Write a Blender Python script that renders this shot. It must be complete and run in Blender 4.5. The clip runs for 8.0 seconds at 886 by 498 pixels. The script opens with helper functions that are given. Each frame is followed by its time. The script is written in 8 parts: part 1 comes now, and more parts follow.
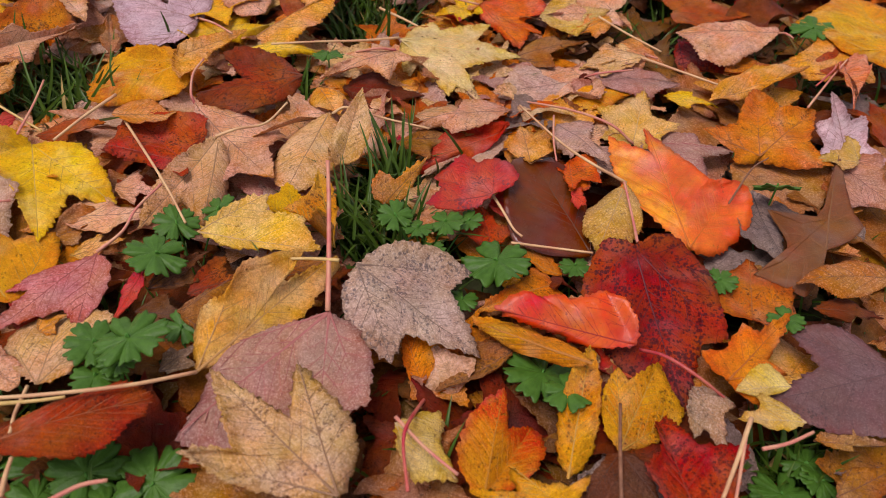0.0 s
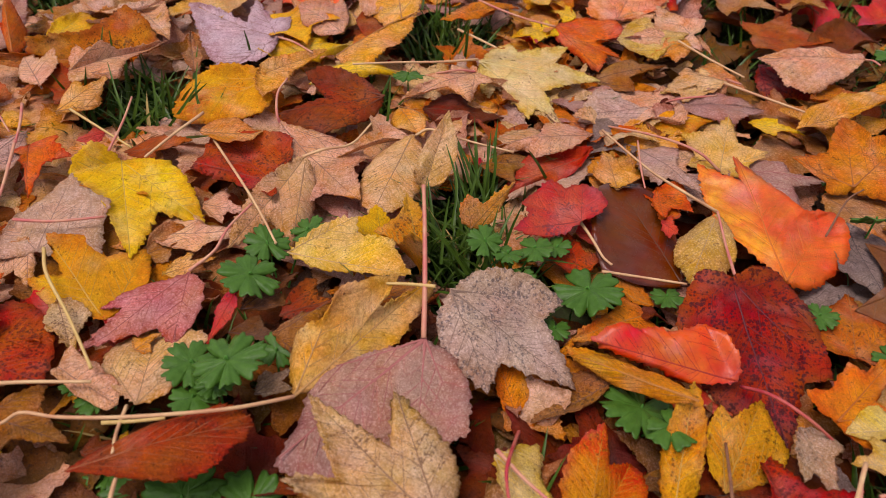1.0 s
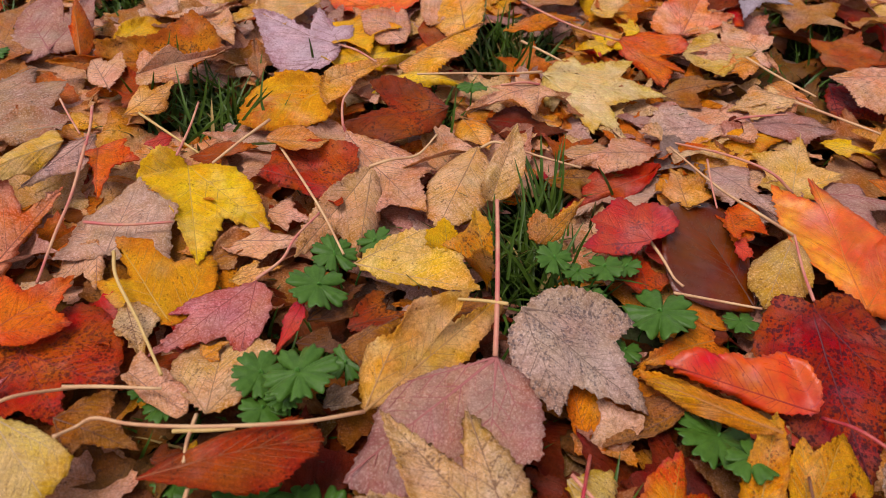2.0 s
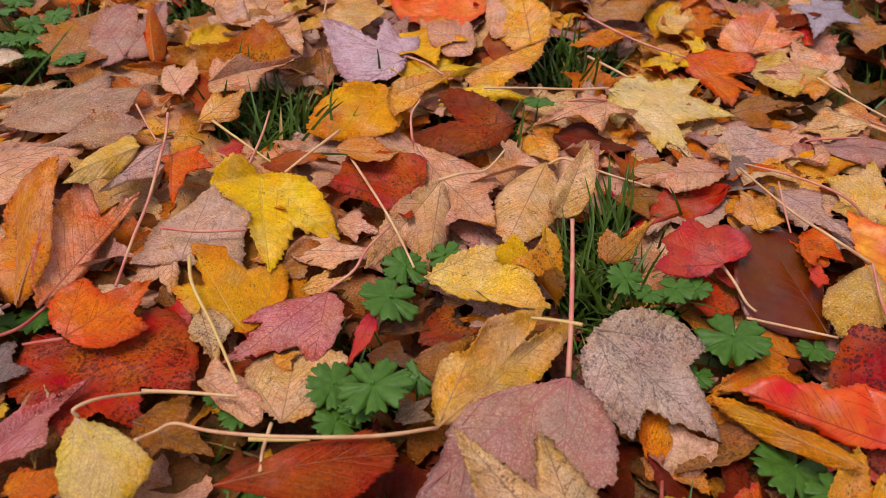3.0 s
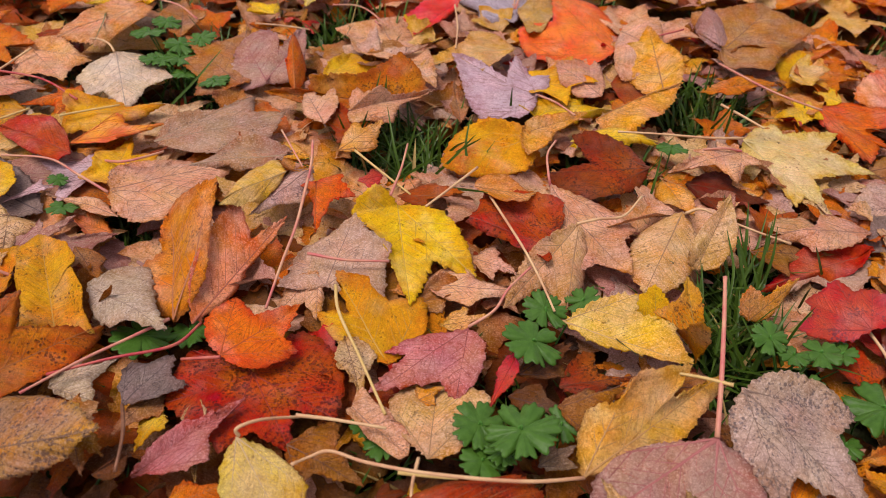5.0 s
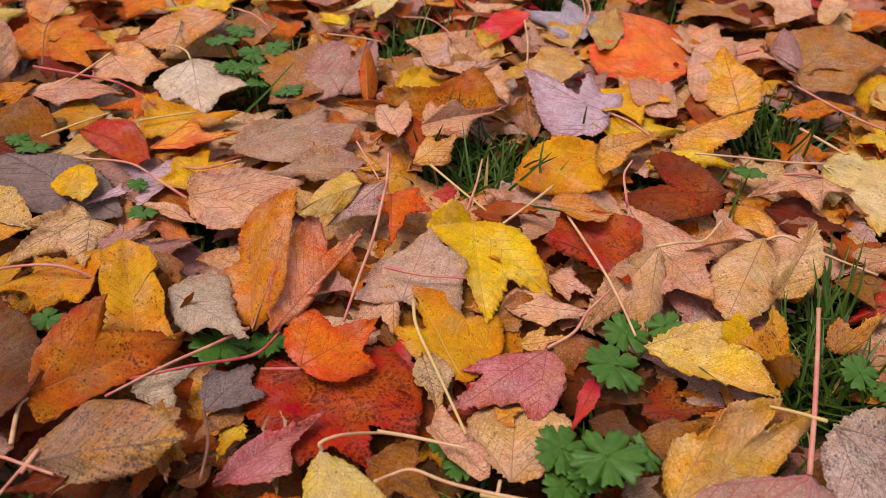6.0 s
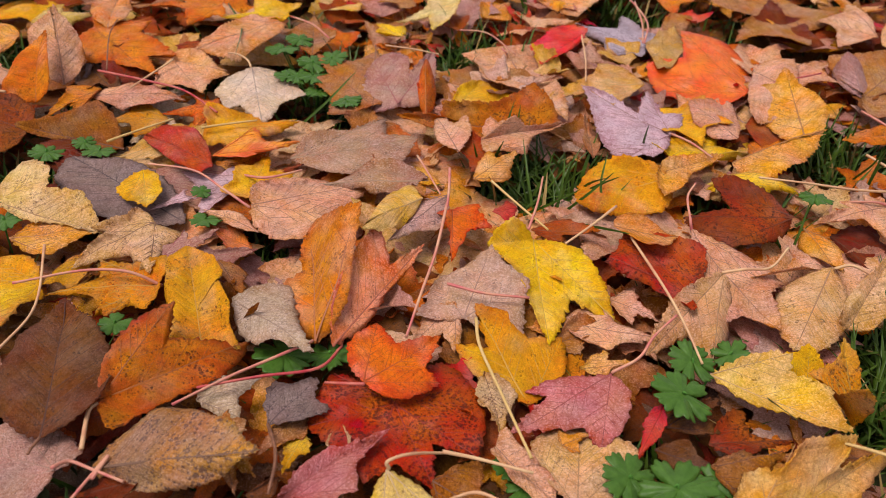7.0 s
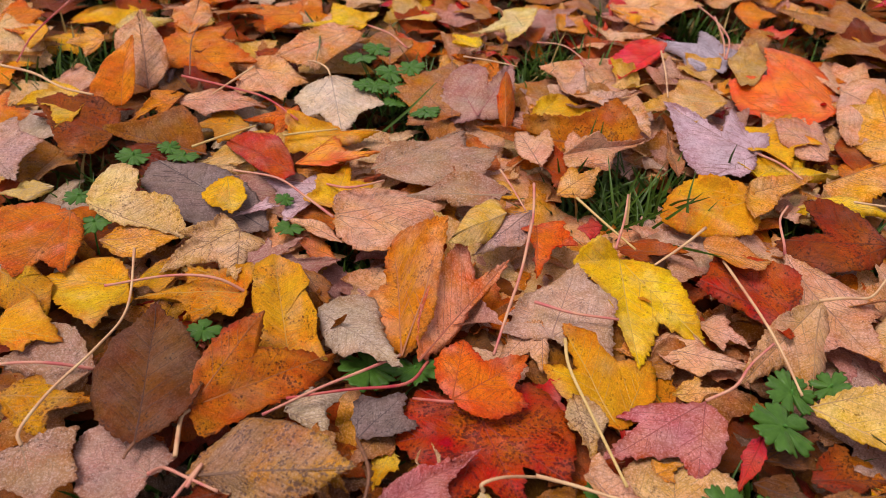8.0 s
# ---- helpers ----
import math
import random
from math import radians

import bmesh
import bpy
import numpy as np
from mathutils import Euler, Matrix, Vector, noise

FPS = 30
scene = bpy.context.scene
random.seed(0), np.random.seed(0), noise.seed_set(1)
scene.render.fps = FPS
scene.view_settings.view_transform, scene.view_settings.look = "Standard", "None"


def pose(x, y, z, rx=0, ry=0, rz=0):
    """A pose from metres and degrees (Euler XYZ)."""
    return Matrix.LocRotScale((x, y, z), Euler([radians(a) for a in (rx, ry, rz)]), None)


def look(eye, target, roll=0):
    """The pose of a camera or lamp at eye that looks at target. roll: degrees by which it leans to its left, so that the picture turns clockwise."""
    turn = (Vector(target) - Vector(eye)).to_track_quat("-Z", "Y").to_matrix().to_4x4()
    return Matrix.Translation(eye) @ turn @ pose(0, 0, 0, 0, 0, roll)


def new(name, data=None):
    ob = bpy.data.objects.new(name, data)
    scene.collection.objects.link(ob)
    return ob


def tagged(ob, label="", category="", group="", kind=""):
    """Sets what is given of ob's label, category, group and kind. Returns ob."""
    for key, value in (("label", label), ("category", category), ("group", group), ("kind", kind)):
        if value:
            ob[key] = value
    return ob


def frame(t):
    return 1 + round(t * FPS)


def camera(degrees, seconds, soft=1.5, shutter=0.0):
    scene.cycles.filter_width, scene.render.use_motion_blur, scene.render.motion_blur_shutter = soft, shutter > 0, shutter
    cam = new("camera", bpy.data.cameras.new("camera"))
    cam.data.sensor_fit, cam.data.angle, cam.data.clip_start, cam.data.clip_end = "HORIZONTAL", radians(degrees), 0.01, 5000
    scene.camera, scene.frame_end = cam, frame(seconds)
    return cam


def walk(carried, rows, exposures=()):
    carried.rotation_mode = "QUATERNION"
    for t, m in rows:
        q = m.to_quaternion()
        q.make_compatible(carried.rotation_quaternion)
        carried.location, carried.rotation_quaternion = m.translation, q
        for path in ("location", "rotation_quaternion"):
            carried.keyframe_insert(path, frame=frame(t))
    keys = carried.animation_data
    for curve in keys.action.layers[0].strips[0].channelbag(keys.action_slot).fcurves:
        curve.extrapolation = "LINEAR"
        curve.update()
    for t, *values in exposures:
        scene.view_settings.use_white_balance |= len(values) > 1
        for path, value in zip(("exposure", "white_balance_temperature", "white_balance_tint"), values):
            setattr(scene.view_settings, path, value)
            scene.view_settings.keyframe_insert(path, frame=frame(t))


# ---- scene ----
cam = camera(59.62, 8.0, soft=0.6)
cam.data.dof.use_dof, cam.data.dof.focus_distance, cam.data.dof.aperture_fstop = True, 0.53, 10.0
PATH = [
    (0, (-0.0052, -0.0091, 0.3673), (0.0161, 0.3491, 0.0191), 4.13),
    (0.5, (-0.0237, -0.0041, 0.3680), (-0.0129, 0.3578, 0.0232), 3.68),
    (1, (-0.0430, 0.0002, 0.3662), (-0.0418, 0.3645, 0.0238), 3.34),
    (1.5, (-0.0561, 0.0046, 0.3627), (-0.0648, 0.3705, 0.0221), 3.02),
    (3, (-0.0912, 0.0087, 0.3673), (-0.1312, 0.3751, 0.0295), 2.63),
    (3.5, (-0.1017, 0.0088, 0.3700), (-0.1568, 0.3754, 0.0345), 1.57),
    (4, (-0.1137, 0.0060, 0.3728), (-0.1791, 0.3728, 0.0394), 1.93),
    (4.5, (-0.1265, 0.0043, 0.3783), (-0.1990, 0.3715, 0.0467), 2.25),
    (6, (-0.1709, 0.0014, 0.3797), (-0.2755, 0.3662, 0.0542), 2.23),
    (6.5, (-0.1830, 0.0001, 0.3811), (-0.2960, 0.3635, 0.0569), 2.19),
    (7, (-0.1963, -0.0004, 0.3829), (-0.3180, 0.3615, 0.0601), 2.53),
    (7.5, (-0.2127, -0.0026, 0.3841), (-0.3453, 0.3564, 0.0624), 2.34),
    (8, (-0.2288, -0.0040, 0.3822), (-0.3755, 0.3509, 0.0620), 1.98),
]
walk(cam, [(t, look(eye, target, roll)) for t, eye, target, roll in PATH], [(0.0, 0.31, 6500, 29), (8.0, 0.44, 6500, 29)])

# ---- world and light: an even overcast sky ----
world = bpy.data.worlds.new("overcast_sky")
scene.world = world
world.use_nodes = True
wn, wl = world.node_tree.nodes, world.node_tree.links
sky = wn.new("ShaderNodeTexSky")
sky.sky_type, sky.sun_disc = "NISHITA", False
sky.sun_elevation, sky.sun_rotation = radians(70), radians(236)
haze = wn.new("ShaderNodeHueSaturation")
haze.inputs["Saturation"].default_value = 0.30
wl.new(sky.outputs["Color"], haze.inputs["Color"])
wl.new(haze.outputs["Color"], wn["Background"].inputs["Color"])
wn["Background"].inputs["Strength"].default_value = 0.125
sun = new("sun", bpy.data.lights.new("sun", "SUN"))
sun.data.energy, sun.data.angle, sun.data.color = 2.0, radians(26), (1.0, 0.95, 0.87)
sun.matrix_world = look((-0.75, -0.5, 2.6), (0, 0, 0))


# ---- materials ----
def node(tree, kind, **inputs):
    n = tree.nodes.new(kind)
    for key, value in inputs.items():
        n.inputs[key.replace("_", " ")].default_value = value
    return n


def mix(tree, fac, a, b, blend="MIX"):
    """Mixes two colours; each of fac, a and b is a socket or a value."""
    n = tree.nodes.new("ShaderNodeMix")
    n.data_type, n.blend_type = "RGBA", blend
    for slot, value in ((0, fac), (6, a), (7, b)):
        if isinstance(value, bpy.types.NodeSocket):
            tree.links.new(value, n.inputs[slot])
        else:
            n.inputs[slot].default_value = (*value, 1) if isinstance(value, tuple) else value
    return n.outputs[2]


def ramp(tree, value, low, high, top=1.0):
    n = tree.nodes.new("ShaderNodeMapRange")
    n.inputs["From Min"].default_value, n.inputs["From Max"].default_value = low, high
    n.inputs["To Max"].default_value = top
    tree.links.new(value, n.inputs["Value"])
    return n.outputs["Result"]


def start_material(name, rough):
    m = bpy.data.materials.new(name)
    m.use_nodes = True
    tree = m.node_tree
    bsdf = tree.nodes["Principled BSDF"]
    bsdf.inputs["Roughness"].default_value = rough
    return m, tree, bsdf


def shifted(tree):
    """Object coordinates in metres, moved by a chance amount for each leaf."""
    coord, info, geo = (tree.nodes.new(k) for k in ("ShaderNodeTexCoord", "ShaderNodeObjectInfo", "ShaderNodeNewGeometry"))
    total = tree.nodes.new("ShaderNodeMath")
    tree.links.new(info.outputs["Random"], total.inputs[0])
    tree.links.new(geo.outputs["Random Per Island"], total.inputs[1])
    vec = tree.nodes.new("ShaderNodeVectorMath")
    vec.operation = "SCALE"
    vec.inputs[0].default_value = (7.3, 3.9, 5.1)
    tree.links.new(total.outputs[0], vec.inputs["Scale"])
    add = tree.nodes.new("ShaderNodeVectorMath")
    tree.links.new(coord.outputs["Object"], add.inputs[0])
    tree.links.new(vec.outputs["Vector"], add.inputs[1])
    return add.outputs["Vector"], total.outputs[0]


def texture(tree, kind, where, **inputs):
    n = node(tree, kind, **inputs)
    tree.links.new(where, n.inputs["Vector"])
    return n


def rich(c, k=1.27):
    grey = sum(c) / 3
    return tuple(max(0.004, grey + k * (v - grey)) for v in c)


def calc(tree, op, a, b=None, c=None):
    """A Math node; a, b and c are sockets or values."""
    n = tree.nodes.new("ShaderNodeMath")
    n.operation = op
    for slot, value in enumerate((a, b, c)):
        if isinstance(value, bpy.types.NodeSocket):
            tree.links.new(value, n.inputs[slot])
        elif value is not None:
            n.inputs[slot].default_value = value
    return n.outputs[0]


def field(tree, name):
    n = tree.nodes.new("ShaderNodeAttribute")
    n.attribute_name = name
    return n.outputs["Fac"]


def see_through(tree, bsdf, colour, share):
    """Lets a share of the light pass through a thin blade."""
    thin, both = tree.nodes.new("ShaderNodeBsdfTranslucent"), node(tree, "ShaderNodeMixShader", Fac=share)
    tree.links.new(colour, thin.inputs["Color"])
    tree.links.new(bsdf.outputs[0], both.inputs[1])
    tree.links.new(thin.outputs[0], both.inputs[2])
    tree.links.new(both.outputs[0], tree.nodes["Material Output"].inputs["Surface"])


def leaf_material(name, base, alt, edge, spot, spots=0.3, fleck=0.35, rough=0.55, vein=(.3, .15, .05), blend=""):
    """An autumn leaf: base colour blotched with alt, turning to edge at the rim, with side veins, dark specks along them, pale flecks
    and a fine net of veinlets. blend: "side" or "along" lays alt over one half or over the tip."""
    base, alt, edge = rich(base), rich(alt), rich(edge)
    # the grain shows less on smooth, moist leaves
    grain = 0.2 if rough < 0.35 else 0.7 if rough < 0.46 else 1.0
    m, tree, bsdf = start_material(name, rough)
    where, chance = shifted(tree)
    big = texture(tree, "ShaderNodeTexNoise", where, Scale=26.0, Detail=4.0, Roughness=0.6).outputs["Fac"]
    mid = texture(tree, "ShaderNodeTexNoise", where, Scale=140.0, Detail=5.0, Roughness=0.7).outputs["Fac"]
    fine = texture(tree, "ShaderNodeTexNoise", where, Scale=760.0, Detail=3.0, Roughness=0.72).outputs["Fac"]
    blot = texture(tree, "ShaderNodeTexNoise", where, Scale=75.0, Detail=6.0, Roughness=0.75, Distortion=0.4).outputs["Fac"]
    along, side, on, off = (field(tree, key) for key in ("along", "side", "on", "off"))
    # side veins run off the ribs
    wave = calc(tree, "MULTIPLY_ADD", big, 0.10, calc(tree, "MULTIPLY_ADD", off, -0.8, on))
    part = calc(tree, "FRACT", calc(tree, "MULTIPLY", wave, 10.0))
    gap = calc(tree, "SUBTRACT", 0.5, calc(tree, "ABSOLUTE", calc(tree, "SUBTRACT", part, 0.5)))
    gap = calc(tree, "MINIMUM", gap, calc(tree, "MULTIPLY", off, 9.0))
    ribs = ramp(tree, gap, 0.055, 0.005)

    turn = big
    if blend:
        turn = calc(tree, "MULTIPLY_ADD", side if blend == "side" else along, 0.55, big)
    low, high = (0.42, 0.60) if not blend else (0.46, 0.66) if blend == "side" else (0.72, 0.98)
    colour = mix(tree, ramp(tree, turn, low, high), base, alt)
    rim = calc(tree, "MULTIPLY_ADD", mid, 0.9, field(tree, "rim"))
    colour = mix(tree, ramp(tree, rim, 1.15, 1.6), colour, edge)
    # mottling at the scale of a few millimetres, lighter and darker
    colour = mix(tree, ramp(tree, blot, 0.52, 0.76, 0.15 + 0.35 * spots), colour, mix(tree, 0.5, tuple(0.6 * c for c in alt), spot))
    colour = mix(tree, ramp(tree, blot, 0.47, 0.26, 0.55), colour, tuple(min(0.92, 1.35 * c + 0.004) for c in base))
    cellular = texture(tree, "ShaderNodeTexNoise", where, Scale=260.0, Detail=4.0, Roughness=0.7, Distortion=0.6).outputs["Fac"]
    colour = mix(tree, ramp(tree, cellular, 0.50, 0.66, 0.60 * grain), colour, mix(tree, 0.45, tuple(0.72 * c for c in edge), vein))
    # dark decay specks with ragged edges, thicker in patches and along the veins
    rag = texture(tree, "ShaderNodeTexNoise", where, Scale=700.0, Detail=4.0, Roughness=0.8).outputs["Fac"]
    cells = texture(tree, "ShaderNodeTexVoronoi", where, Scale=430.0, Randomness=1.0).outputs["Distance"]
    patch = texture(tree, "ShaderNodeTexNoise", where, Scale=52.0, Detail=6.0, Roughness=0.8).outputs["Fac"]
    rot = calc(tree, "MULTIPLY_ADD", calc(tree, "SUBTRACT", rag, cells), 0.42 * (0.5 + 0.5 * grain), patch)
    rot = calc(tree, "MULTIPLY_ADD", calc(tree, "SUBTRACT", 0.2, gap), 0.18, rot)
    low = 0.70 - 0.20 * spots
    colour = mix(tree, ramp(tree, rot, low, low + 0.09, 0.82), colour, spot)
    dots = texture(tree, "ShaderNodeTexVoronoi", where, Scale=400.0, Randomness=1.0).outputs["Distance"]
    dots = calc(tree, "MULTIPLY_ADD", rag, -0.30, dots)
    colour = mix(tree, calc(tree, "MULTIPLY", ramp(tree, dots, -0.04 + 0.15 * spots, -0.11 + 0.09 * spots, 0.7), ramp(tree, patch, 0.44, 0.58)), colour, spot)
    # ribs, the fine net of veinlets, and pale flecks between: grain plus painted-on glitter
    colour = mix(tree, calc(tree, "MULTIPLY", ribs, 0.62), colour, vein)
    net = texture(tree, "ShaderNodeTexVoronoi", where, Scale=1000.0)
    net.feature = "DISTANCE_TO_EDGE"
    net = net.outputs["Distance"]
    colour = mix(tree, ramp(tree, net, 0.20, 0.0, 0.42 * grain), colour, mix(tree, 0.6, colour, spot))
    # pale flecks: the blade's stippling, with moist white glints put into the colour
    k = min(1.0, max(0.0, fleck - 0.16) / 0.24)
    pale = tuple(min(0.95, (1.45 - 0.75 * k) * c + 0.006 + 0.30 * k * (0.75 + 0.25 * c / max(base))) for c in base)
    colour = mix(tree, ramp(tree, fine, 0.55 - 0.07 * fleck, 0.62 - 0.07 * fleck, min(0.58, grain * (0.22 + 1.4 * fleck))), colour, pale)
    colour = mix(tree, ramp(tree, fine, 0.44, 0.37, 0.52 * grain), colour, mix(tree, 0.5, colour, spot))
    # each leaf, and each part of a leaf, has faded a little differently
    drift = texture(tree, "ShaderNodeTexNoise", where, Scale=44.0, Detail=2.0, Roughness=0.5)
    split = tree.nodes.new("ShaderNodeSeparateColor")
    tree.links.new(drift.outputs["Color"], split.inputs["Color"])
    faded = tree.nodes.new("ShaderNodeHueSaturation")
    tree.links.new(calc(tree, "MULTIPLY_ADD", split.outputs[0], 0.055, calc(tree, "MULTIPLY_ADD", chance, 0.012, 0.4605)), faded.inputs["Hue"])
    tree.links.new(calc(tree, "MULTIPLY_ADD", split.outputs[1], 0.6, 0.71), faded.inputs["Saturation"])
    tree.links.new(calc(tree, "MULTIPLY_ADD", split.outputs[2], 0.65, calc(tree, "MULTIPLY_ADD", chance, 0.10, 0.61)), faded.inputs["Value"])
    tree.links.new(colour, faded.inputs["Color"])
    colour = faded.outputs["Color"]
    tone = tree.nodes.new("ShaderNodeHueSaturation")
    tree.links.new(ramp(tree, mid, 0.36, 0.70, 1.0), tone.inputs["Fac"])
    tone.inputs["Value"].default_value, tone.inputs["Saturation"].default_value = 0.82, 1.08
    tree.links.new(colour, tone.inputs["Color"])
    tree.links.new(tone.outputs["Color"], bsdf.inputs["Base Color"])
    # relief: the blade swells between its veins
    swell = calc(tree, "MULTIPLY", ramp(tree, gap, 0.0, 0.20), 0.26)
    relief = calc(tree, "ADD", calc(tree, "MULTIPLY_ADD", net, 0.8, mid), swell)
    bump = node(tree, "ShaderNodeBump", Strength=0.8 * grain, Distance=0.0014)
    tree.links.new(relief, bump.inputs["Height"])
    tree.links.new(bump.outputs["Normal"], bsdf.inputs["Normal"])
    rr = tree.nodes.new("ShaderNodeMapRange")
    rr.inputs["From Min"].default_value, rr.inputs["From Max"].default_value = 0.3, 0.7
    rr.inputs["To Min"].default_value, rr.inputs["To Max"].default_value = rough - 0.10, rough + 0.12
    tree.links.new(mid, rr.inputs["Value"])
    tree.links.new(rr.outputs["Result"], bsdf.inputs["Roughness"])
    bsdf.inputs["Specular IOR Level"].default_value = 0.45 if rough < 0.46 else 0.16
    see_through(tree, bsdf, tone.outputs["Color"], 0.20)
    return m


# name: base, alt, rim, speck colours, specks, flecks, roughness, vein colour, words
LOOKS = {}


def shade(key, *values):
    LOOKS[key] = values


shade("yellow", (.780, .460, .018), (.840, .560, .040), (.700, .360, .015), (.30, .13, .02), .25, .15, .50, (.62, .40, .06), "bright yellow")
shade("yellow_spot", (0.750, 0.375, 0.020), (0.700, 0.290, 0.020), (0.620, 0.290, 0.018), (.16, .06, .015), .55, .12, .50, (.55, .30, .05), "deep yellow, brown-speckled")
shade("yellow_tan", (0.710, 0.450, 0.190), (0.750, 0.500, 0.220), (0.600, 0.340, 0.120), (.25, .12, .03), .30, .30, .55, (.60, .38, .13), "pale ochre-yellow")
shade("yellow_orange", (.76, .40, .02), (.75, .22, .015), (.65, .25, .02), (.30, .10, .01), .25, .15, .50, (.70, .35, .04), "yellow and orange")
shade("golden", (.72, .34, .02), (.68, .42, .04), (.66, .22, .02), (.28, .10, .01), .35, .15, .52, (.62, .34, .05), "golden orange-yellow")
shade("gold_spot", (.60, .27, .03), (.62, .36, .05), (.45, .16, .02), (.14, .05, .015), .60, .15, .52, (.50, .25, .05), "dull gold, dark-spotted")
shade("gold_tan", (0.750, 0.430, 0.190), (0.780, 0.480, 0.220), (0.620, 0.330, 0.130), (.22, .09, .03), .22, .18, .55, (.50, .26, .07), "golden tan")
shade("cream", (.62, .42, .17), (.56, .36, .14), (.45, .26, .10), (.22, .11, .05), .40, .30, .60, (.50, .32, .14), "cream and tan")
shade("cream_spot", (0.760, 0.540, 0.250), (0.780, 0.580, 0.300), (0.660, 0.420, 0.170), (.16, .08, .03), .55, .35, .60, (.46, .26, .10), "cream-yellow, brown-flecked")
shade("cream_yellow", (0.800, 0.620, 0.310), (0.820, 0.660, 0.360), (0.740, 0.520, 0.190), (.22, .11, .03), .12, .12, .55, (.66, .50, .18), "pale cream-yellow")
shade("cream_white", (0.780, 0.650, 0.480), (0.740, 0.580, 0.400), (0.640, 0.480, 0.310), (.40, .27, .18), .20, .40, .62, (.45, .33, .24), "creamy white, underside up,")
shade("peach", (0.770, 0.440, 0.253), (0.792, 0.374, 0.187), (.600, .280, .140), (.28, .12, .06), .25, .30, .58, (.50, .24, .12), "pale peach-coloured")
shade("salmon", (0.800, 0.330, 0.190), (0.822, 0.403, 0.263), (0.714, 0.232, 0.117), (.30, .08, .04), .22, .35, .55, (.52, .14, .07), "salmon-pink")
shade("flame", (0.660, 0.150, 0.050), (0.840, 0.420, 0.030), (0.700, 0.130, 0.020), (.30, .05, .01), .20, .15, .45, (.70, .18, .02), "flame orange and red")
shade("flame_yellow", (.72, .33, .015), (.76, .15, .01), (.66, .12, .01), (.16, .05, .01), .30, .10, .50, (.55, .22, .02), "yellow, flushed orange,")
shade("orange", (.660, .190, .012), (.720, .270, .018), (.550, .120, .010), (.18, .04, .01), .35, .12, .48, (.50, .14, .02), "orange")
shade("orange_big", (.800, .220, .014), (.820, .260, .018), (.700, .120, .012), (.30, .05, .01), .25, .08, .42, (.60, .12, .015), "smooth bright orange")
shade("orange_red", (0.700, 0.165, 0.038), (0.741, 0.223, 0.053), (0.597, 0.087, 0.023), (.12, .03, .015), .40, .18, .50, (.48, .09, .02), "orange-red")
shade("orange_spot", (0.460, 0.125, 0.012), (0.620, 0.250, 0.020), (0.330, 0.075, 0.013), (.07, .025, .01), .60, .10, .48, (.42, .14, .03), "orange, dark-blotched,")
shade("orange_yellow", (.64, .24, .025), (.66, .34, .03), (.50, .15, .02), (.20, .06, .01), .35, .20, .52, (.50, .20, .04), "orange and yellow")
shade("rust_orange", (.600, .200, .025), (.640, .240, .050), (.480, .120, .020), (.14, .04, .01), .45, .22, .55, (.40, .13, .03), "rusty orange")
shade("rust", (.42, .10, .015), (.30, .07, .015), (.30, .06, .015), (.08, .02, .01), .40, .12, .50, (.30, .08, .02), "rust-brown")
shade("rust_spot", (0.250, 0.062, 0.010), (0.420, 0.120, 0.018), (0.220, 0.058, 0.012), (.045, .014, .008), .75, .16, .55, (.16, .04, .015), "dark rust-brown, speckled")
shade("dark_rust", (.160, .036, .010), (.250, .060, .012), (.120, .028, .010), (.05, .015, .008), .40, .10, .52, (.16, .045, .015), "dark rust-red")
shade("red", (.500, .045, .014), (.560, .085, .018), (.420, .035, .012), (.13, .015, .012), .35, .14, .42, (.40, .035, .02), "red")
shade("bright_red", (.620, .045, .022), (.660, .060, .025), (.550, .040, .020), (.22, .015, .012), .15, .12, .40, (.50, .03, .025), "bright red")
shade("red_gloss", (0.560, 0.072, 0.030), (0.620, 0.150, 0.038), (0.600, 0.100, 0.030), (.30, .03, .015), .50, .02, .34, (.42, .04, .025), "wet glossy red")
shade("red_spot", (0.420, 0.062, 0.014), (0.540, 0.135, 0.020), (0.440, 0.090, 0.018), (.09, .02, .012), .85, .12, .48, (.34, .04, .02), "red, dark-spotted,")
shade("red_tan", (.50, .10, .05), (.56, .18, .10), (.42, .07, .03), (.18, .04, .03), .30, .25, .50, (.40, .08, .04), "faded red and tan")
shade("rosy_red", (0.460, 0.075, 0.045), (0.518, 0.097, 0.054), (0.403, 0.053, 0.027), (.12, .02, .03), .60, .20, .40, (.30, .04, .03), "pinkish red")
shade("orange_tan", (.640, .260, .090), (.680, .300, .120), (.560, .170, .040), (.20, .06, .02), .42, .20, .55, (.44, .15, .05), "speckled orange-tan")
shade("deep_red", (0.250, 0.009, 0.011), (0.380, 0.040, 0.013), (0.380, 0.075, 0.014), (.040, .012, .018), .88, .04, .47, (.11, .012, .016), "deep crimson, dark-veined")
shade("rose", (0.520, 0.210, 0.200), (0.565, 0.263, 0.227), (0.452, 0.131, 0.107), (.22, .05, .05), .18, .34, .50, (.36, .08, .06), "dusky rose-red")
shade("mauve", (.42, .24, .20), (.46, .28, .24), (.40, .19, .13), (.22, .11, .09), .35, .30, .58, (.34, .18, .14), "mauve-pink")
shade("mauve_grey", (.180, .108, .100), (.210, .130, .122), (.24, .12, .10), (.12, .07, .065), .35, .20, .58, (.15, .08, .075), "grey-mauve")
shade("lilac", (0.660, 0.490, 0.490), (0.700, 0.550, 0.550), (0.500, 0.300, 0.280), (.28, .16, .16), .22, .30, .58, (.38, .20, .17), "pale lilac, underside up,")
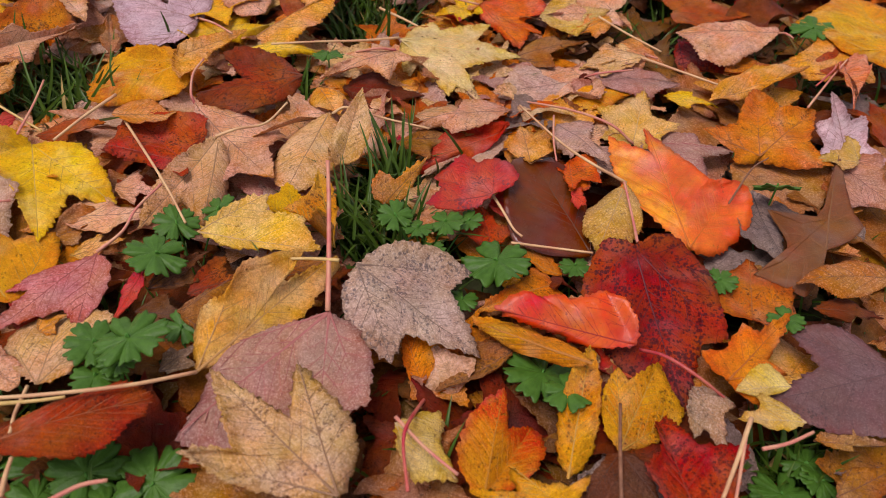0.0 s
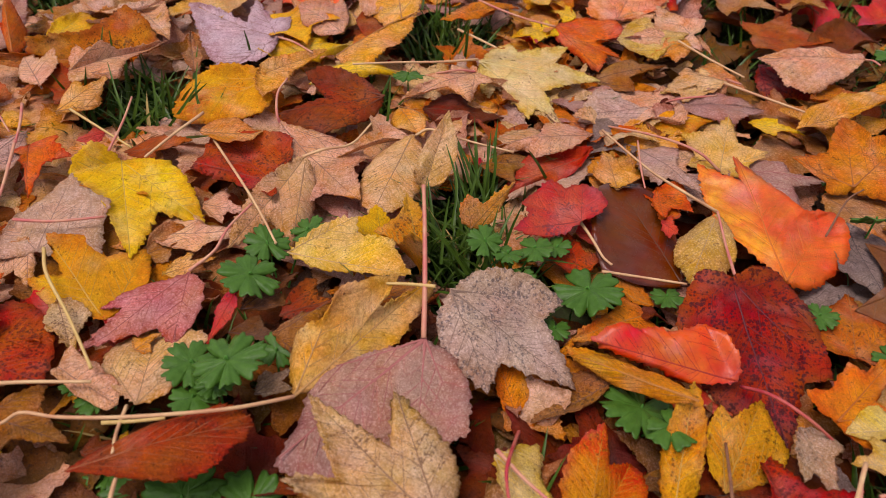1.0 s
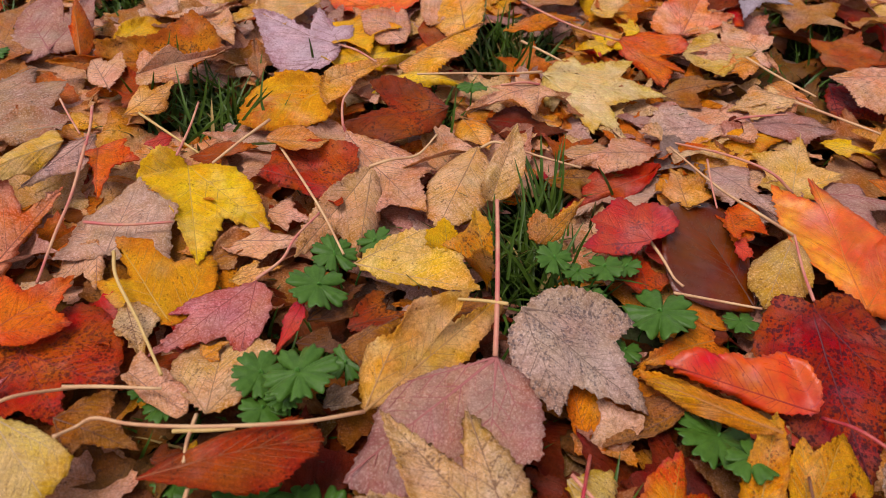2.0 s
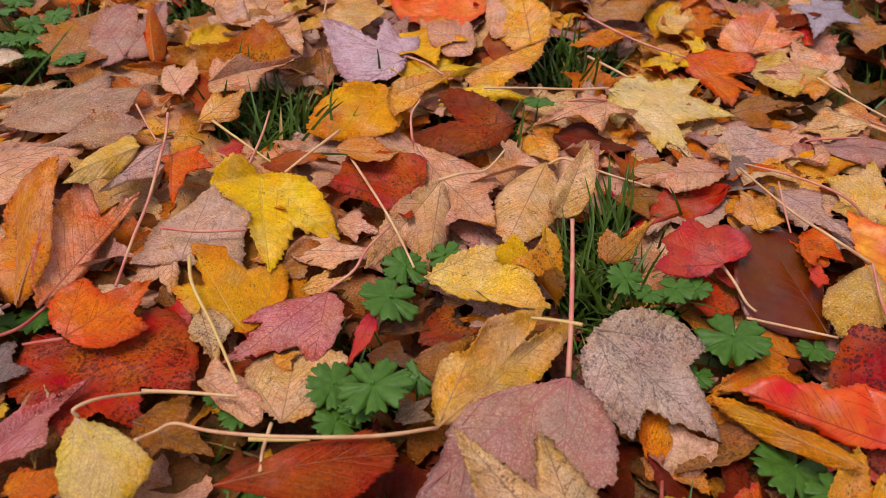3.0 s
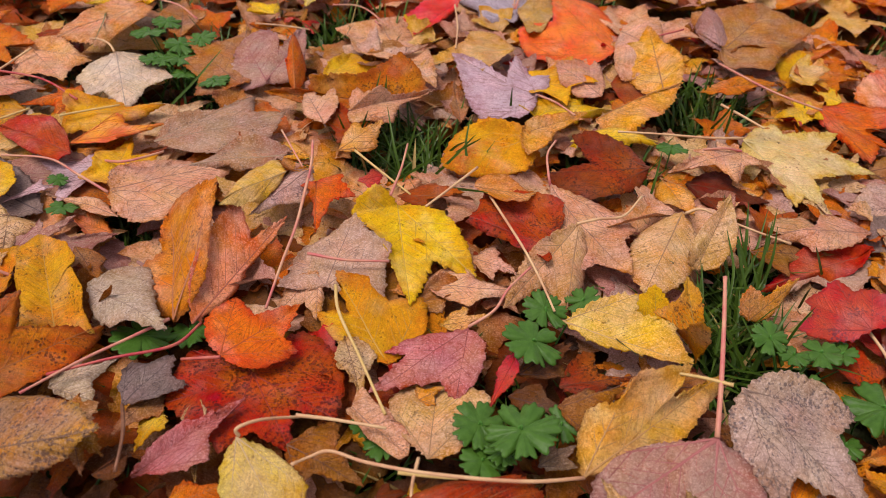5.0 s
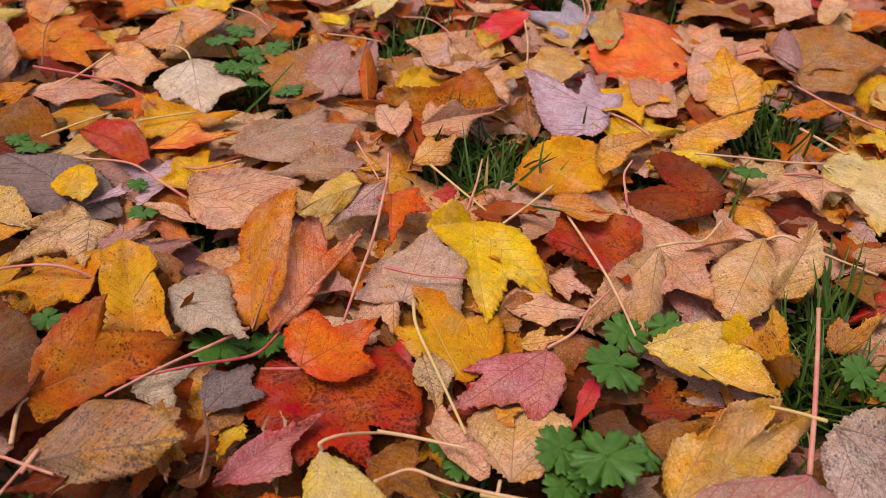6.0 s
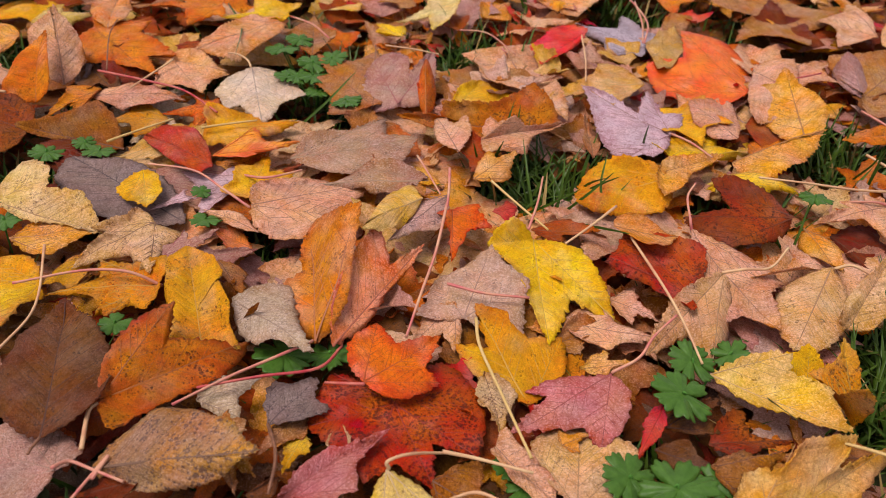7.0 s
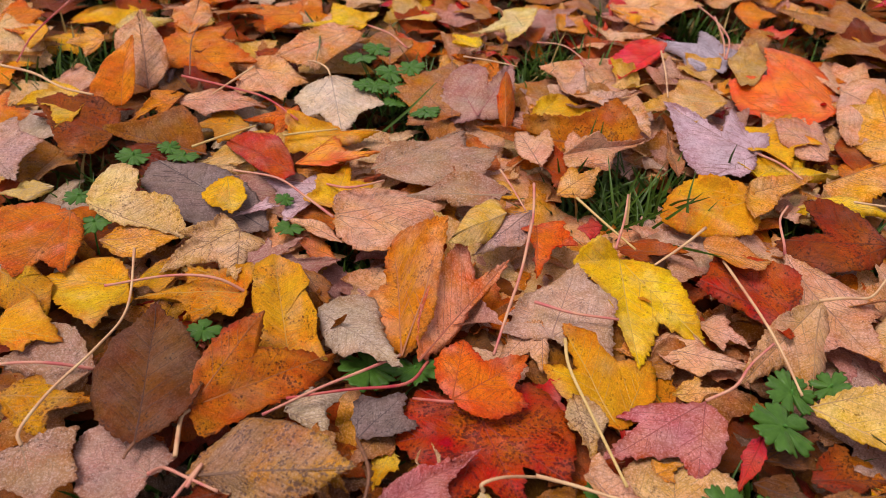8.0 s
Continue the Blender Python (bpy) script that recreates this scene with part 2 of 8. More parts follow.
shade("lilac_pink", (0.420, 0.260, 0.200), (0.390, 0.228, 0.177), (0.330, 0.158, 0.131), (.26, .12, .10), .34, .30, .58, (.44, .13, .11), "lilac-pink")
shade("blue_grey", (.42, .36, .38), (.48, .42, .44), (.38, .29, .28), (.22, .17, .17), .25, .35, .58, (.30, .24, .24), "pale blue-grey")
shade("dark_grey", (.250, .185, .160), (.300, .220, .190), (.220, .150, .120), (.07, .05, .045), .35, .22, .60, (.12, .08, .07), "dark grey-brown")
shade("grey_brown", (.36, .235, .155), (.31, .20, .14), (.28, .16, .10), (.10, .06, .045), .48, .30, .62, (.20, .12, .08), "dry grey-brown")
shade("grey_mottle", (0.580, 0.440, 0.340), (0.540, 0.400, 0.310), (0.470, 0.310, 0.210), (.14, .105, .10), .70, .30, .62, (.23, .14, .09), "grey, dark-mottled")
shade("grey_pink", (0.594, 0.385, 0.297), (0.550, 0.363, 0.297), (.540, .310, .200), (.15, .09, .08), .42, .42, .60, (.32, .17, .12), "greyish pink, dry")
shade("pale_grey", (0.580, 0.460, 0.330), (0.520, 0.400, 0.280), (0.460, 0.310, 0.200), (.17, .11, .07), .45, .40, .64, (.36, .24, .15), "pale grey-buff, dark-dotted,")
shade("pale_pink", (.58, .38, .27), (.54, .34, .25), (.46, .26, .17), (.24, .14, .10), .35, .45, .60, (.40, .23, .15), "pale dusty pink")
shade("pink_tan", (0.719, 0.406, 0.255), (0.766, 0.464, 0.302), (.580, .280, .150), (.22, .10, .06), .32, .48, .58, (.38, .18, .10), "pinkish tan, dry")
shade("pink_brown", (0.528, 0.275, 0.198), (0.572, 0.319, 0.231), (.420, .180, .120), (.18, .085, .06), .38, .32, .58, (.30, .12, .08), "dull pink-brown")
shade("tan", (0.707, 0.433, 0.228), (0.752, 0.490, 0.274), (.550, .300, .140), (.20, .10, .04), .38, .42, .60, (.40, .22, .09), "tan")
shade("tan_yellow", (0.660, 0.470, 0.190), (0.700, 0.520, 0.240), (0.550, 0.340, 0.110), (.22, .12, .05), .16, .16, .58, (.60, .42, .20), "yellowish tan")
shade("tan_orange", (0.717, 0.347, 0.134), (0.739, 0.392, 0.157), (.560, .210, .050), (.22, .08, .03), .40, .32, .58, (.42, .18, .05), "orange-tan")
shade("tan_spot", (0.700, 0.460, 0.250), (0.723, 0.511, 0.295), (0.524, 0.308, 0.145), (.18, .085, .045), 0.5, .38, .60, (.26, .13, .06), "tan, dark-speckled")
shade("tan_grey", (0.470, 0.290, 0.190), (0.400, 0.240, 0.170), (0.400, 0.210, 0.130), (.14, .08, .05), .50, .40, .62, (.40, .26, .14), "greyish tan")
shade("tan_brown", (.44, .21, .09), (.40, .20, .11), (.36, .14, .06), (.16, .07, .035), .38, .30, .60, (.28, .12, .05), "tan-brown")
shade("brown", (.32, .14, .055), (.38, .18, .07), (.26, .095, .035), (.09, .04, .02), .42, .22, .58, (.20, .08, .035), "brown, withered")
shade("brown_gloss", (0.125, 0.034, 0.011), (0.158, 0.044, 0.013), (0.104, 0.029, 0.010), (.08, .025, .012), .12, .06, 0.22, (.13, .045, .018), "smooth glossy brown")
shade("oak_brown", (0.215, 0.088, 0.030), (0.190, 0.075, 0.026), (0.175, 0.062, 0.020), (.11, .05, .025), .12, .08, .40, (.26, .12, .045), "leathery brown")
shade("mottled_tan", (0.330, 0.190, 0.120), (0.580, 0.270, 0.110), (0.500, 0.250, 0.110), (.10, .055, .050), .82, .26, .62, (.20, .11, .06), "mottled grey-tan")
# bed looks: wet older leaves, coloured darker still to deepen shade in the gaps
shade("bed_brown", (0.138, 0.059, 0.021), (0.179, 0.083, 0.031), (0.110, 0.041, 0.015), (.05, .025, .014), .42, .18, .58, (.12, .05, .022), "dark wet brown")
shade("bed_rust", (0.186, 0.051, 0.011), (0.220, 0.069, 0.014), (0.138, 0.035, 0.010), (.06, .02, .01), .42, .12, .52, (.16, .045, .014), "dark rust")
shade("bed_grey", (0.151, 0.092, 0.059), (0.186, 0.117, 0.079), (0.124, 0.069, 0.041), (.06, .04, .03), .42, .25, .6, (.12, .07, .045), "dark grey-tan")
shade("bed_tan", (0.247, 0.131, 0.059), (0.275, 0.151, 0.069), (0.193, 0.090, 0.035), (.10, .05, .025), .42, .28, .6, (.22, .11, .05), "dull wet tan")
shade("dark_brown", (0.135, 0.055, 0.028), (0.200, 0.088, 0.042), (0.125, 0.048, 0.024), (.05, .025, .018), .40, .20, .60, (.10, .042, .024), "dark brown")
BLEND = {"mottled_tan": "along", "flame": "side", "golden": "side", "orange_yellow": "along", "flame_yellow": "along", "yellow_orange": "along"}
LEAF = {key: leaf_material(key + "_leaf", *v[:4], spots=v[4], fleck=v[5], rough=v[6], vein=v[7], blend=BLEND.get(key, "")) for key, v in LOOKS.items()}


def plain_material(name, colour, alt, rough, scale=300.0, bump=0.3, depth=0.0005):
    m, tree, bsdf = start_material(name, rough)
    where, chance = shifted(tree)
    grain = texture(tree, "ShaderNodeTexNoise", where, Scale=scale, Detail=4.0, Roughness=0.65)
    tree.links.new(mix(tree, ramp(tree, grain.outputs["Fac"], 0.35, 0.68), colour, alt), bsdf.inputs["Base Color"])
    bsdf.inputs["Specular IOR Level"].default_value = 0.2
    b = node(tree, "ShaderNodeBump", Strength=bump, Distance=depth)
    tree.links.new(grain.outputs["Fac"], b.inputs["Height"])
    tree.links.new(b.outputs["Normal"], bsdf.inputs["Normal"])
    return m


VEIN = {key: plain_material(key + "_vein", tuple(0.68 * c + 0.12 * b for c, b in zip(v[7], v[0])), tuple(0.55 * c + 0.10 * b for c, b in zip(v[7], v[0])), 0.5) for key, v in LOOKS.items()}
STALK = {
    "cream": plain_material("cream_stalk", (.62, .42, .20), (.50, .24, .12), 0.45, 55.0),
    "pink": plain_material("pink_stalk", (.50, .13, .11), (.58, .34, .18), 0.42, 55.0),
    "red": plain_material("red_stalk", (.40, .035, .045), (.52, .16, .10), 0.40, 55.0),
    "brown": plain_material("brown_stalk", (.16, .07, .035), (.26, .12, .06), 0.5),
    "ochre": plain_material("ochre_stalk", (.50, .34, .10), (.60, .42, .16), 0.45),
}
SOIL = plain_material("lawn_soil", (.026, .022, .010), (.036, .052, .012), 0.9, 120.0, 0.8, 0.004)
GRASS = plain_material("grass_blade", (.029, .070, .006), (.066, .124, .011), 0.38, 60.0, 0.1)
DRY = plain_material("dry_grass", (.34, .24, .07), (.24, .16, .05), 0.55, 60.0, 0.1)
WEED = plain_material("weed_leaf_green", (.034, .098, .009), (.056, .142, .016), 0.42, 220.0, 0.6, 0.0010)
WEED_VEIN = plain_material("weed_vein", (.06, .20, .025), (.05, .16, .02), 0.5)


# ---- builders ----
def mesh_object(name, verts, faces, material, parent=None, smooth=True):
    me = bpy.data.meshes.new(name)
    me.from_pydata([tuple(v) for v in verts], [], faces)
    me.materials.append(material)
    if smooth:
        me.polygons.foreach_set("use_smooth", [True] * len(me.polygons))
    me.update()
    ob = new(name, me)
    ob.parent = parent
    return ob


def catmull(points, per=6):
    """A smooth line through points, with per steps between two of them."""
    pts = [np.array(p, float) for p in points]
    pts = [2 * pts[0] - pts[1]] + pts + [2 * pts[-1] - pts[-2]]
    out = []
    for a, b, c, d in zip(pts, pts[1:], pts[2:], pts[3:]):
        for k in range(per):
            t = k / per
            out.append(0.5 * (2 * b + (c - a) * t + (2 * a - 5 * b + 4 * c - d) * t * t + (3 * b - a - 3 * c + d) * t**3))
    out.append(pts[-2])
    return np.array(out)


def tube(line, radii, sides=6):
    """Vertices and faces of a tapering tube along a line."""
    verts, faces = [], []
    ahead = np.gradient(line, axis=0)
    ahead /= np.linalg.norm(ahead, axis=1, keepdims=True) + 1e-9
    for p, d, r in zip(line, ahead, radii):
        side = np.cross(d, (0.13, 0.07, 1.0))
        side /= np.linalg.norm(side) + 1e-9
        up = np.cross(side, d)
        for k in range(sides):
            a = 2 * math.pi * k / sides
            verts.append(p + r * (math.cos(a) * side + math.sin(a) * up))
    for i in range(len(line) - 1):
        for k in range(sides):
            a, b = i * sides + k, i * sides + (k + 1) % sides
            faces.append((a, b, b + sides, a + sides))
    faces += [tuple(range(sides))[::-1], tuple(range((len(line) - 1) * sides, len(line) * sides))]
    return verts, faces


# half outlines from base to tip, along and across; the reference point is where a side's span is given
HALF = {}
HALF["ovate"] = ([(0, 0), (.03, .12), (.11, .24), (.24, .32), (.42, .34), (.60, .28), (.76, .18), (.90, .06), (1, 0)], (.42, .34), 0.013)
HALF["beech"] = ([(0, 0), (.05, .11), (.14, .22), (.27, .30), (.44, .34), (.62, .30), (.78, .20), (.91, .08), (1, 0)], (.44, .34), 0.0)
HALF["torn"] = ([(0, 0), (.02, .25), (.10, .36), (.30, .33), (.50, .36), (.72, .30), (.80, .33), (.95, .26), (1, 0)], (.50, .36), 0.008)


def half_outline(kind, rng, step):
    """One side of a leaf from base to tip, with its teeth."""
    keys, ref, tooth = HALF[kind]
    pts = []
    for i, (u, v) in enumerate(keys):
        still = i in (0, len(keys) - 1) or (u, v) == ref
        j = 0.0 if still else 0.02
        pts.append((u + rng.uniform(-j, j), max(0.0, v + rng.uniform(-j, j)) if not still else v))
    out = [pts[0]]
    for (a, b), (c, d) in zip(pts, pts[1:]):
        length = math.hypot(c - a, d - b)
        n = max(1, round(length / step))
        nx, ny = -(d - b) / (length + 1e-9), (c - a) / (length + 1e-9)
        for k in range(1, n + 1):
            t = k / n
            off = 0.0
            if tooth and k < n:
                off = tooth * (rng.uniform(0.5, 1.2) if k % 2 else rng.uniform(-0.5, 0.1))
            out.append((a + (c - a) * t + nx * off, max(0.0, b + (d - b) * t + ny * off)))
    return out


def half_leaf_shape(kind, heading, rise, length, left, right, bow, cup, ripple, rng, step=0.022, rings=(0.12, 0.25, 0.38, 0.5, 0.62, 0.73, 0.83, 0.92, 1.0)):
    """A blade with one midrib and its base at the origin: vertices, faces, fields, the function that lays a point of the leaf into space, and its normal."""
    h, r = radians(heading), radians(rise)
    axis = length * np.array([math.cos(h) * math.cos(r), math.sin(h) * math.cos(r), math.sin(r)])
    keys, ref, tooth = HALF[kind]
    arms = []
    for span, sweep, lift in (left, right):
        tip = np.array([span * math.cos(h + radians(sweep)), span * math.sin(h + radians(sweep)), lift])
        arms.append((tip - ref[0] * axis) / ref[1])
    n1, n2 = np.cross(axis, arms[0]), np.cross(arms[1], axis)
    normal = n1 / (np.linalg.norm(n1) + 1e-9) + n2 / (np.linalg.norm(n2) + 1e-9)
    normal /= np.linalg.norm(normal) + 1e-9
    seed = Vector((rng.uniform(0, 50), rng.uniform(0, 50), rng.uniform(0, 50)))
    swell = rng.uniform(0.006, 0.018)

    def lay(u, v, up=0.0):
        w = abs(v) / ref[1]
        p = u * axis + abs(v) * arms[0 if v > 0 else 1]
        off = bow * length * 4 * u * (1 - u) * max(0.0, 1 - 0.7 * w * w) + cup * length * w * (1 - w)
        q = Vector((u * 2.2, v * 2.2, 0)) + seed
        off += ripple * length * (noise.noise(q) * 0.8 + noise.noise(q * 2.7) * 0.4) * min(1.0, 0.25 + w)
        # margins curl up or down as they dry
        edge = max(0.0, max(w, u) - 0.70) / 0.30
        off += 0.13 * length * edge * edge * noise.noise(q * 1.4 + Vector((9, 4, 2)))
        # the blade is drawn in along its midrib and swells between the side veins
        off -= swell * length * max(0.0, 1 - 5 * abs(v)) ** 1.5 * min(1.0, math.hypot(u, v) / 0.3)
        off += 0.25 * swell * length * math.sin(44 * (u - 0.75 * abs(v))) * min(1.0, 4 * abs(v))
        return p + normal * (off + up)

    one, two = half_outline(kind, rng, step), half_outline(kind, rng, step)
    ring = [(u, v) for u, v in one] + [(u, -v) for u, v in reversed(two[1:-1])]
    centre = (0.35, 0.0)
    verts, fields, faces = [lay(*centre)], [(0.0, centre[0], 0.0, centre[0], 0.0)], []
    n = len(ring)
    for s in rings:
        for u, v in ring:
            u, v = centre[0] + s * (u - centre[0]), s * v
            verts.append(lay(u, v))
            fields.append((s, u, v / ref[1], u, 0.34 * abs(v) / ref[1]))
    for k in range(n):
        faces.append((0, 1 + (k + 1) % n, 1 + k))
    for i in range(len(rings) - 1):
        for k in range(n):
            a, b = 1 + i * n + k, 1 + i * n + (k + 1) % n
            faces.append((a, b, b + n, a + n))
    return verts, faces, fields, lay, normal


def half_leaf_veins(rng):
    """Polylines of the veins of a leaf with one midrib, each with its thickness."""
    lines = []

    def branch(u0, v0, u1, v1, thick, sag=0.0):
        lines.append(([(u0 + (u1 - u0) * k / 6, v0 + (v1 - v0) * k / 6 + sag * k / 6 * (1 - k / 6)) for k in range(7)], thick))

    branch(0, 0, 0.97, 0.0, 1.0)
    n = 7
    for k in range(n):
        t = 0.08 + 0.80 * k / n + rng.uniform(-0.012, 0.012)
        reach = 0.80 * 0.32 * math.sin(math.pi * min(0.95, t + 0.16)) ** 0.8
        for s in (1, -1):
            branch(t, 0, min(0.95, t + 0.16), s * reach, 0.32, s * 0.02)
    return lines


def waves(rng, x, y, scale):
    """Smooth chance relief between about -1 and 1, from a few crossing waves."""
    out = 0.0
    for k in range(5):
        a, f = rng.uniform(0, 2 * math.pi), scale * rng.uniform(0.6, 1.5)
        out = out + np.sin(f * (math.cos(a) * x + math.sin(a) * y) + rng.uniform(0, 6.28)) * 0.25
    return out


def lobed_outline(flat, bays, rng, tooth, step, wing, smooth):
    """The margin of a palmate leaf, from its base round all lobes and back, with bulging sides and forward-pointing teeth."""
    def outward(p, side):
        return np.array([p[1], -p[0]]) * side / (np.linalg.norm(p) + 1e-9)

    first, last = flat[0], flat[-1]
    # the margin's corners, and whether each is rounded
    keys = [(np.zeros(2), False), (0.55 * first + outward(first, wing * np.linalg.norm(first)), True), (first, False)]
    for i, (depth, share) in enumerate(bays):
        keys += [(depth * ((1 - share) * flat[i] + share * flat[i + 1]), smooth or depth > 0.97), (flat[i + 1], False)]
    keys += [(0.55 * last - outward(last, wing * np.linalg.norm(last)), True), (np.zeros(2), False)]
    line = [keys[0][0]]
    for (a, _), (b, blunt), (c, _) in zip(keys, keys[1:], keys[2:]):
        u, v = a - b, c - b
        cut = 0.30 if blunt else 0.12 if u @ v < -0.75 * np.linalg.norm(u) * np.linalg.norm(v) else 0.0
        line += [b + cut * u, b + 0.35 * cut * (u + v), b + cut * v] if cut else [b]
    line.append(keys[-1][0])
    out, plain = [line[0]], [line[0]]
    # large and small teeth: where the tooth began, its length and its height
    run, pace, tall = [0.0, 0.0], [rng.uniform(0.007, 0.013), 0.003], [1.0, 1.0]
    for a, b in zip(line, line[1:]):
        d = b - a
        length = np.linalg.norm(d)
        if length < 1e-6:
            continue
        n = max(1, round(length / step))
        normal = np.array([d[1], -d[0]]) / length
        bulge = rng.uniform(-0.01, 0.04) * length
        ahead = np.linalg.norm(b) > np.linalg.norm(a)
        for k in range(1, n + 1):
            t, off = k / n, 0.0
            for j, weight in ((0, 0.8), (1, 0.7)):
                run[j] += length / n
                if run[j] > pace[j]:
                    run[j], tall[j], pace[j] = 0.0, rng.uniform(0.3, 1.35), rng.uniform(0.007, 0.014) if j == 0 else rng.uniform(0.0026, 0.0046)
                f = run[j] / pace[j] if ahead else 1 - run[j] / pace[j]
                off += weight * tall[j] * ((f / 0.80 if f < 0.80 else (1 - f) / 0.20) - 0.4)
            ends = min(1.0, 5 * t, 5 * (1 - t)) if length > 0.008 else 0.6
            plain.append(a + d * t + normal * bulge * 4 * t * (1 - t))
            out.append(plain[-1] + normal * tooth * off * ends)
    return np.array(out), np.array(plain)


def lobed_shape(lobes, bays, rng, tooth=0.0026, step=0.0018, rings=9, ripple=0.035, bow=0.0, curl=0.06, wing=0.14, smooth=False):
    """A palmate blade with its base at the origin. lobes: reach, heading and lift of each rib's end, anticlockwise; bays: between two lobes, how deep
    and how far over the margin lies. Gives vertices, faces, fields, the function that lays points of the flat leaf into space, the normal, the flat ribs and the margin."""
    ribs = np.array([(r * math.cos(radians(h)), r * math.sin(radians(h)), z) for r, h, z in lobes])
    reach = np.linalg.norm(ribs, axis=1)
    turn = [0.0]
    for a, b, la, lb in zip(ribs, ribs[1:], reach, reach[1:]):
        turn.append(turn[-1] + max(0.05, math.acos(max(-1.0, min(1.0, a @ b / la / lb)))))
    main, size = int(np.argmax(reach)), float(reach.max())
    turn = np.array(turn) - turn[main]
    flat = reach[:, None] * np.stack([np.cos(turn), np.sin(turn)], 1)
    normal = sum(np.cross(a, b) for a, b in zip(ribs, ribs[1:]))
    normal = normal / (np.linalg.norm(normal) + 1e-9)
    swell, seed = rng.uniform(0.008, 0.020), rng.random()
    middle = 0.5 * (turn[0] + turn[-1])
    # of ribs that lie close together only the longest is a strong vein
    strong = []
    for i in sorted(range(len(ribs)), key=lambda k: -reach[k]):
        if all(abs(turn[i] - turn[k]) > 0.40 for k in strong) and (0 < i < len(ribs) - 1 or reach[i] > 0.6 * size or len(ribs) < 4):
            strong.append(i)

    def near_rib(x, y):
        """How far along and off the nearest rib the points lie, in shares of the leaf."""
        on, off = np.hypot(x, y), np.full(np.shape(x), 9.0)
        for e in (flat / reach[:, None])[strong]:
            u, v = x * e[0] + y * e[1], np.abs(x * e[1] - y * e[0])
            v = np.where(u > 0, v, np.hypot(x, y))
            on, off = np.where(v < off, u, on), np.minimum(off, v)
        return on / size, off / size

    def lay(x, y, up=0.0, rim=0.0):
        a = (np.arctan2(y, x) - middle + math.pi) % (2 * math.pi) - math.pi + middle
        i = np.clip(np.searchsorted(turn, a) - 1, 0, len(turn) - 2)
        f, g = flat[i], flat[i + 1]
        det = f[..., 0] * g[..., 1] - f[..., 1] * g[..., 0]
        p, q = (x * g[..., 1] - y * g[..., 0]) / det, (y * f[..., 0] - x * f[..., 1]) / det
        own = random.Random(seed)
        on, off = near_rib(x, y)
        far = np.minimum(1.0, np.hypot(x, y) / (0.35 * size))
        z = ripple * size * far * (0.7 * waves(own, x, y, 3.2 / size) + 0.35 * waves(own, x, y, 9.0 / size) + 0.12 * waves(own, x, y, 26.0 / size))
        z = z + bow * size * 4 * on * (1 - on) - swell * size * np.maximum(0.0, 1 - off / 0.12) ** 1.5 * far
        z = z + curl * size * np.maximum(0.0, rim - 0.6) ** 2 / 0.16 * waves(own, x, y, 4.5 / size)
        # side veins draw the blade in between small swellings
        z = z + 0.14 * swell * size * np.sin(62.8 * (on - 0.8 * off)) * np.minimum(1.0, 9 * off)
        return p[..., None] * ribs[i] + q[..., None] * ribs[i + 1] + (z + up)[..., None] * normal

    margin, plain = lobed_outline(flat, bays, rng, tooth, step, wing, smooth)
    n = len(margin)
    # rings from a point on the main rib out to the margin; only the last one has the teeth
    middle_point = np.array([0.30 * size, 0.0])
    share = np.append((np.arange(1, rings) / rings) ** 0.85 * 0.97, 1.0)
    edge = np.where((share < 1)[:, None, None], plain[None], margin[None])
    points = np.concatenate([middle_point[None], (middle_point + share[:, None, None] * (edge - middle_point)).reshape(-1, 2)])
    x, y = points.T
    rim = np.append(0.0, np.repeat(share, n))
    verts = lay(x, y, rim=rim)
    on, off = near_rib(x, y)
    fields = np.stack([rim, x / size, y / size / 0.5, on, off], 1)
    faces = [(0, 1 + k, 2 + k) for k in range(n - 1)]
    for i in range(rings - 1):
        base = 1 + i * n
        faces += [(base + k, base + n + k, base + n + k + 1, base + k + 1) for k in range(n - 1)]
    return verts, faces, fields, lay, normal, flat[strong], margin


def lobed_veins(flat, margin, rng):
    """The ribs of a palmate leaf and their side veins, as lines over the flat leaf with their thickness."""
    lines, size = [], max(np.linalg.norm(flat, axis=1))
    edge_turn, edge_far = np.unwrap(np.arctan2(margin[2:-2, 1], margin[2:-2, 0])), np.hypot(*margin[2:-2].T)
    order = np.argsort(edge_turn)
    for end in flat:
        length = np.linalg.norm(end)
        e = end / length
        lines.append((np.outer(np.linspace(0, 0.96, 10), end), max(0.45, length / size)))
        count = max(2, round(6 * length / size))
        for k in range(count):
            for s in (1, -1):
                start = end * (0.24 + 0.62 * (k + rng.uniform(0.0, 0.35)) / count)
                way = np.array([e[0] * 0.76 - s * e[1] * 0.65, e[1] * 0.76 + s * e[0] * 0.65])
                for far in (0.34, 0.26, 0.19, 0.13, 0.08):
                    tip = start + way * far * length
                    if np.hypot(*tip) < 0.90 * np.interp(math.atan2(tip[1], tip[0]), edge_turn[order], edge_far[order]):
                        t = np.linspace(0, 1, 6)[:, None]
                        lines.append((start + (tip - start) * t + 0.05 * far * length * e * t * t, 0.40))
                        break
    return lines


def set_fields(ob, fields):
    for k, key in enumerate(("rim", "along", "side", "on", "off")):
        ob.data.attributes.new(key, "FLOAT", "POINT").data.foreach_set("value", [f[k] for f in fields])


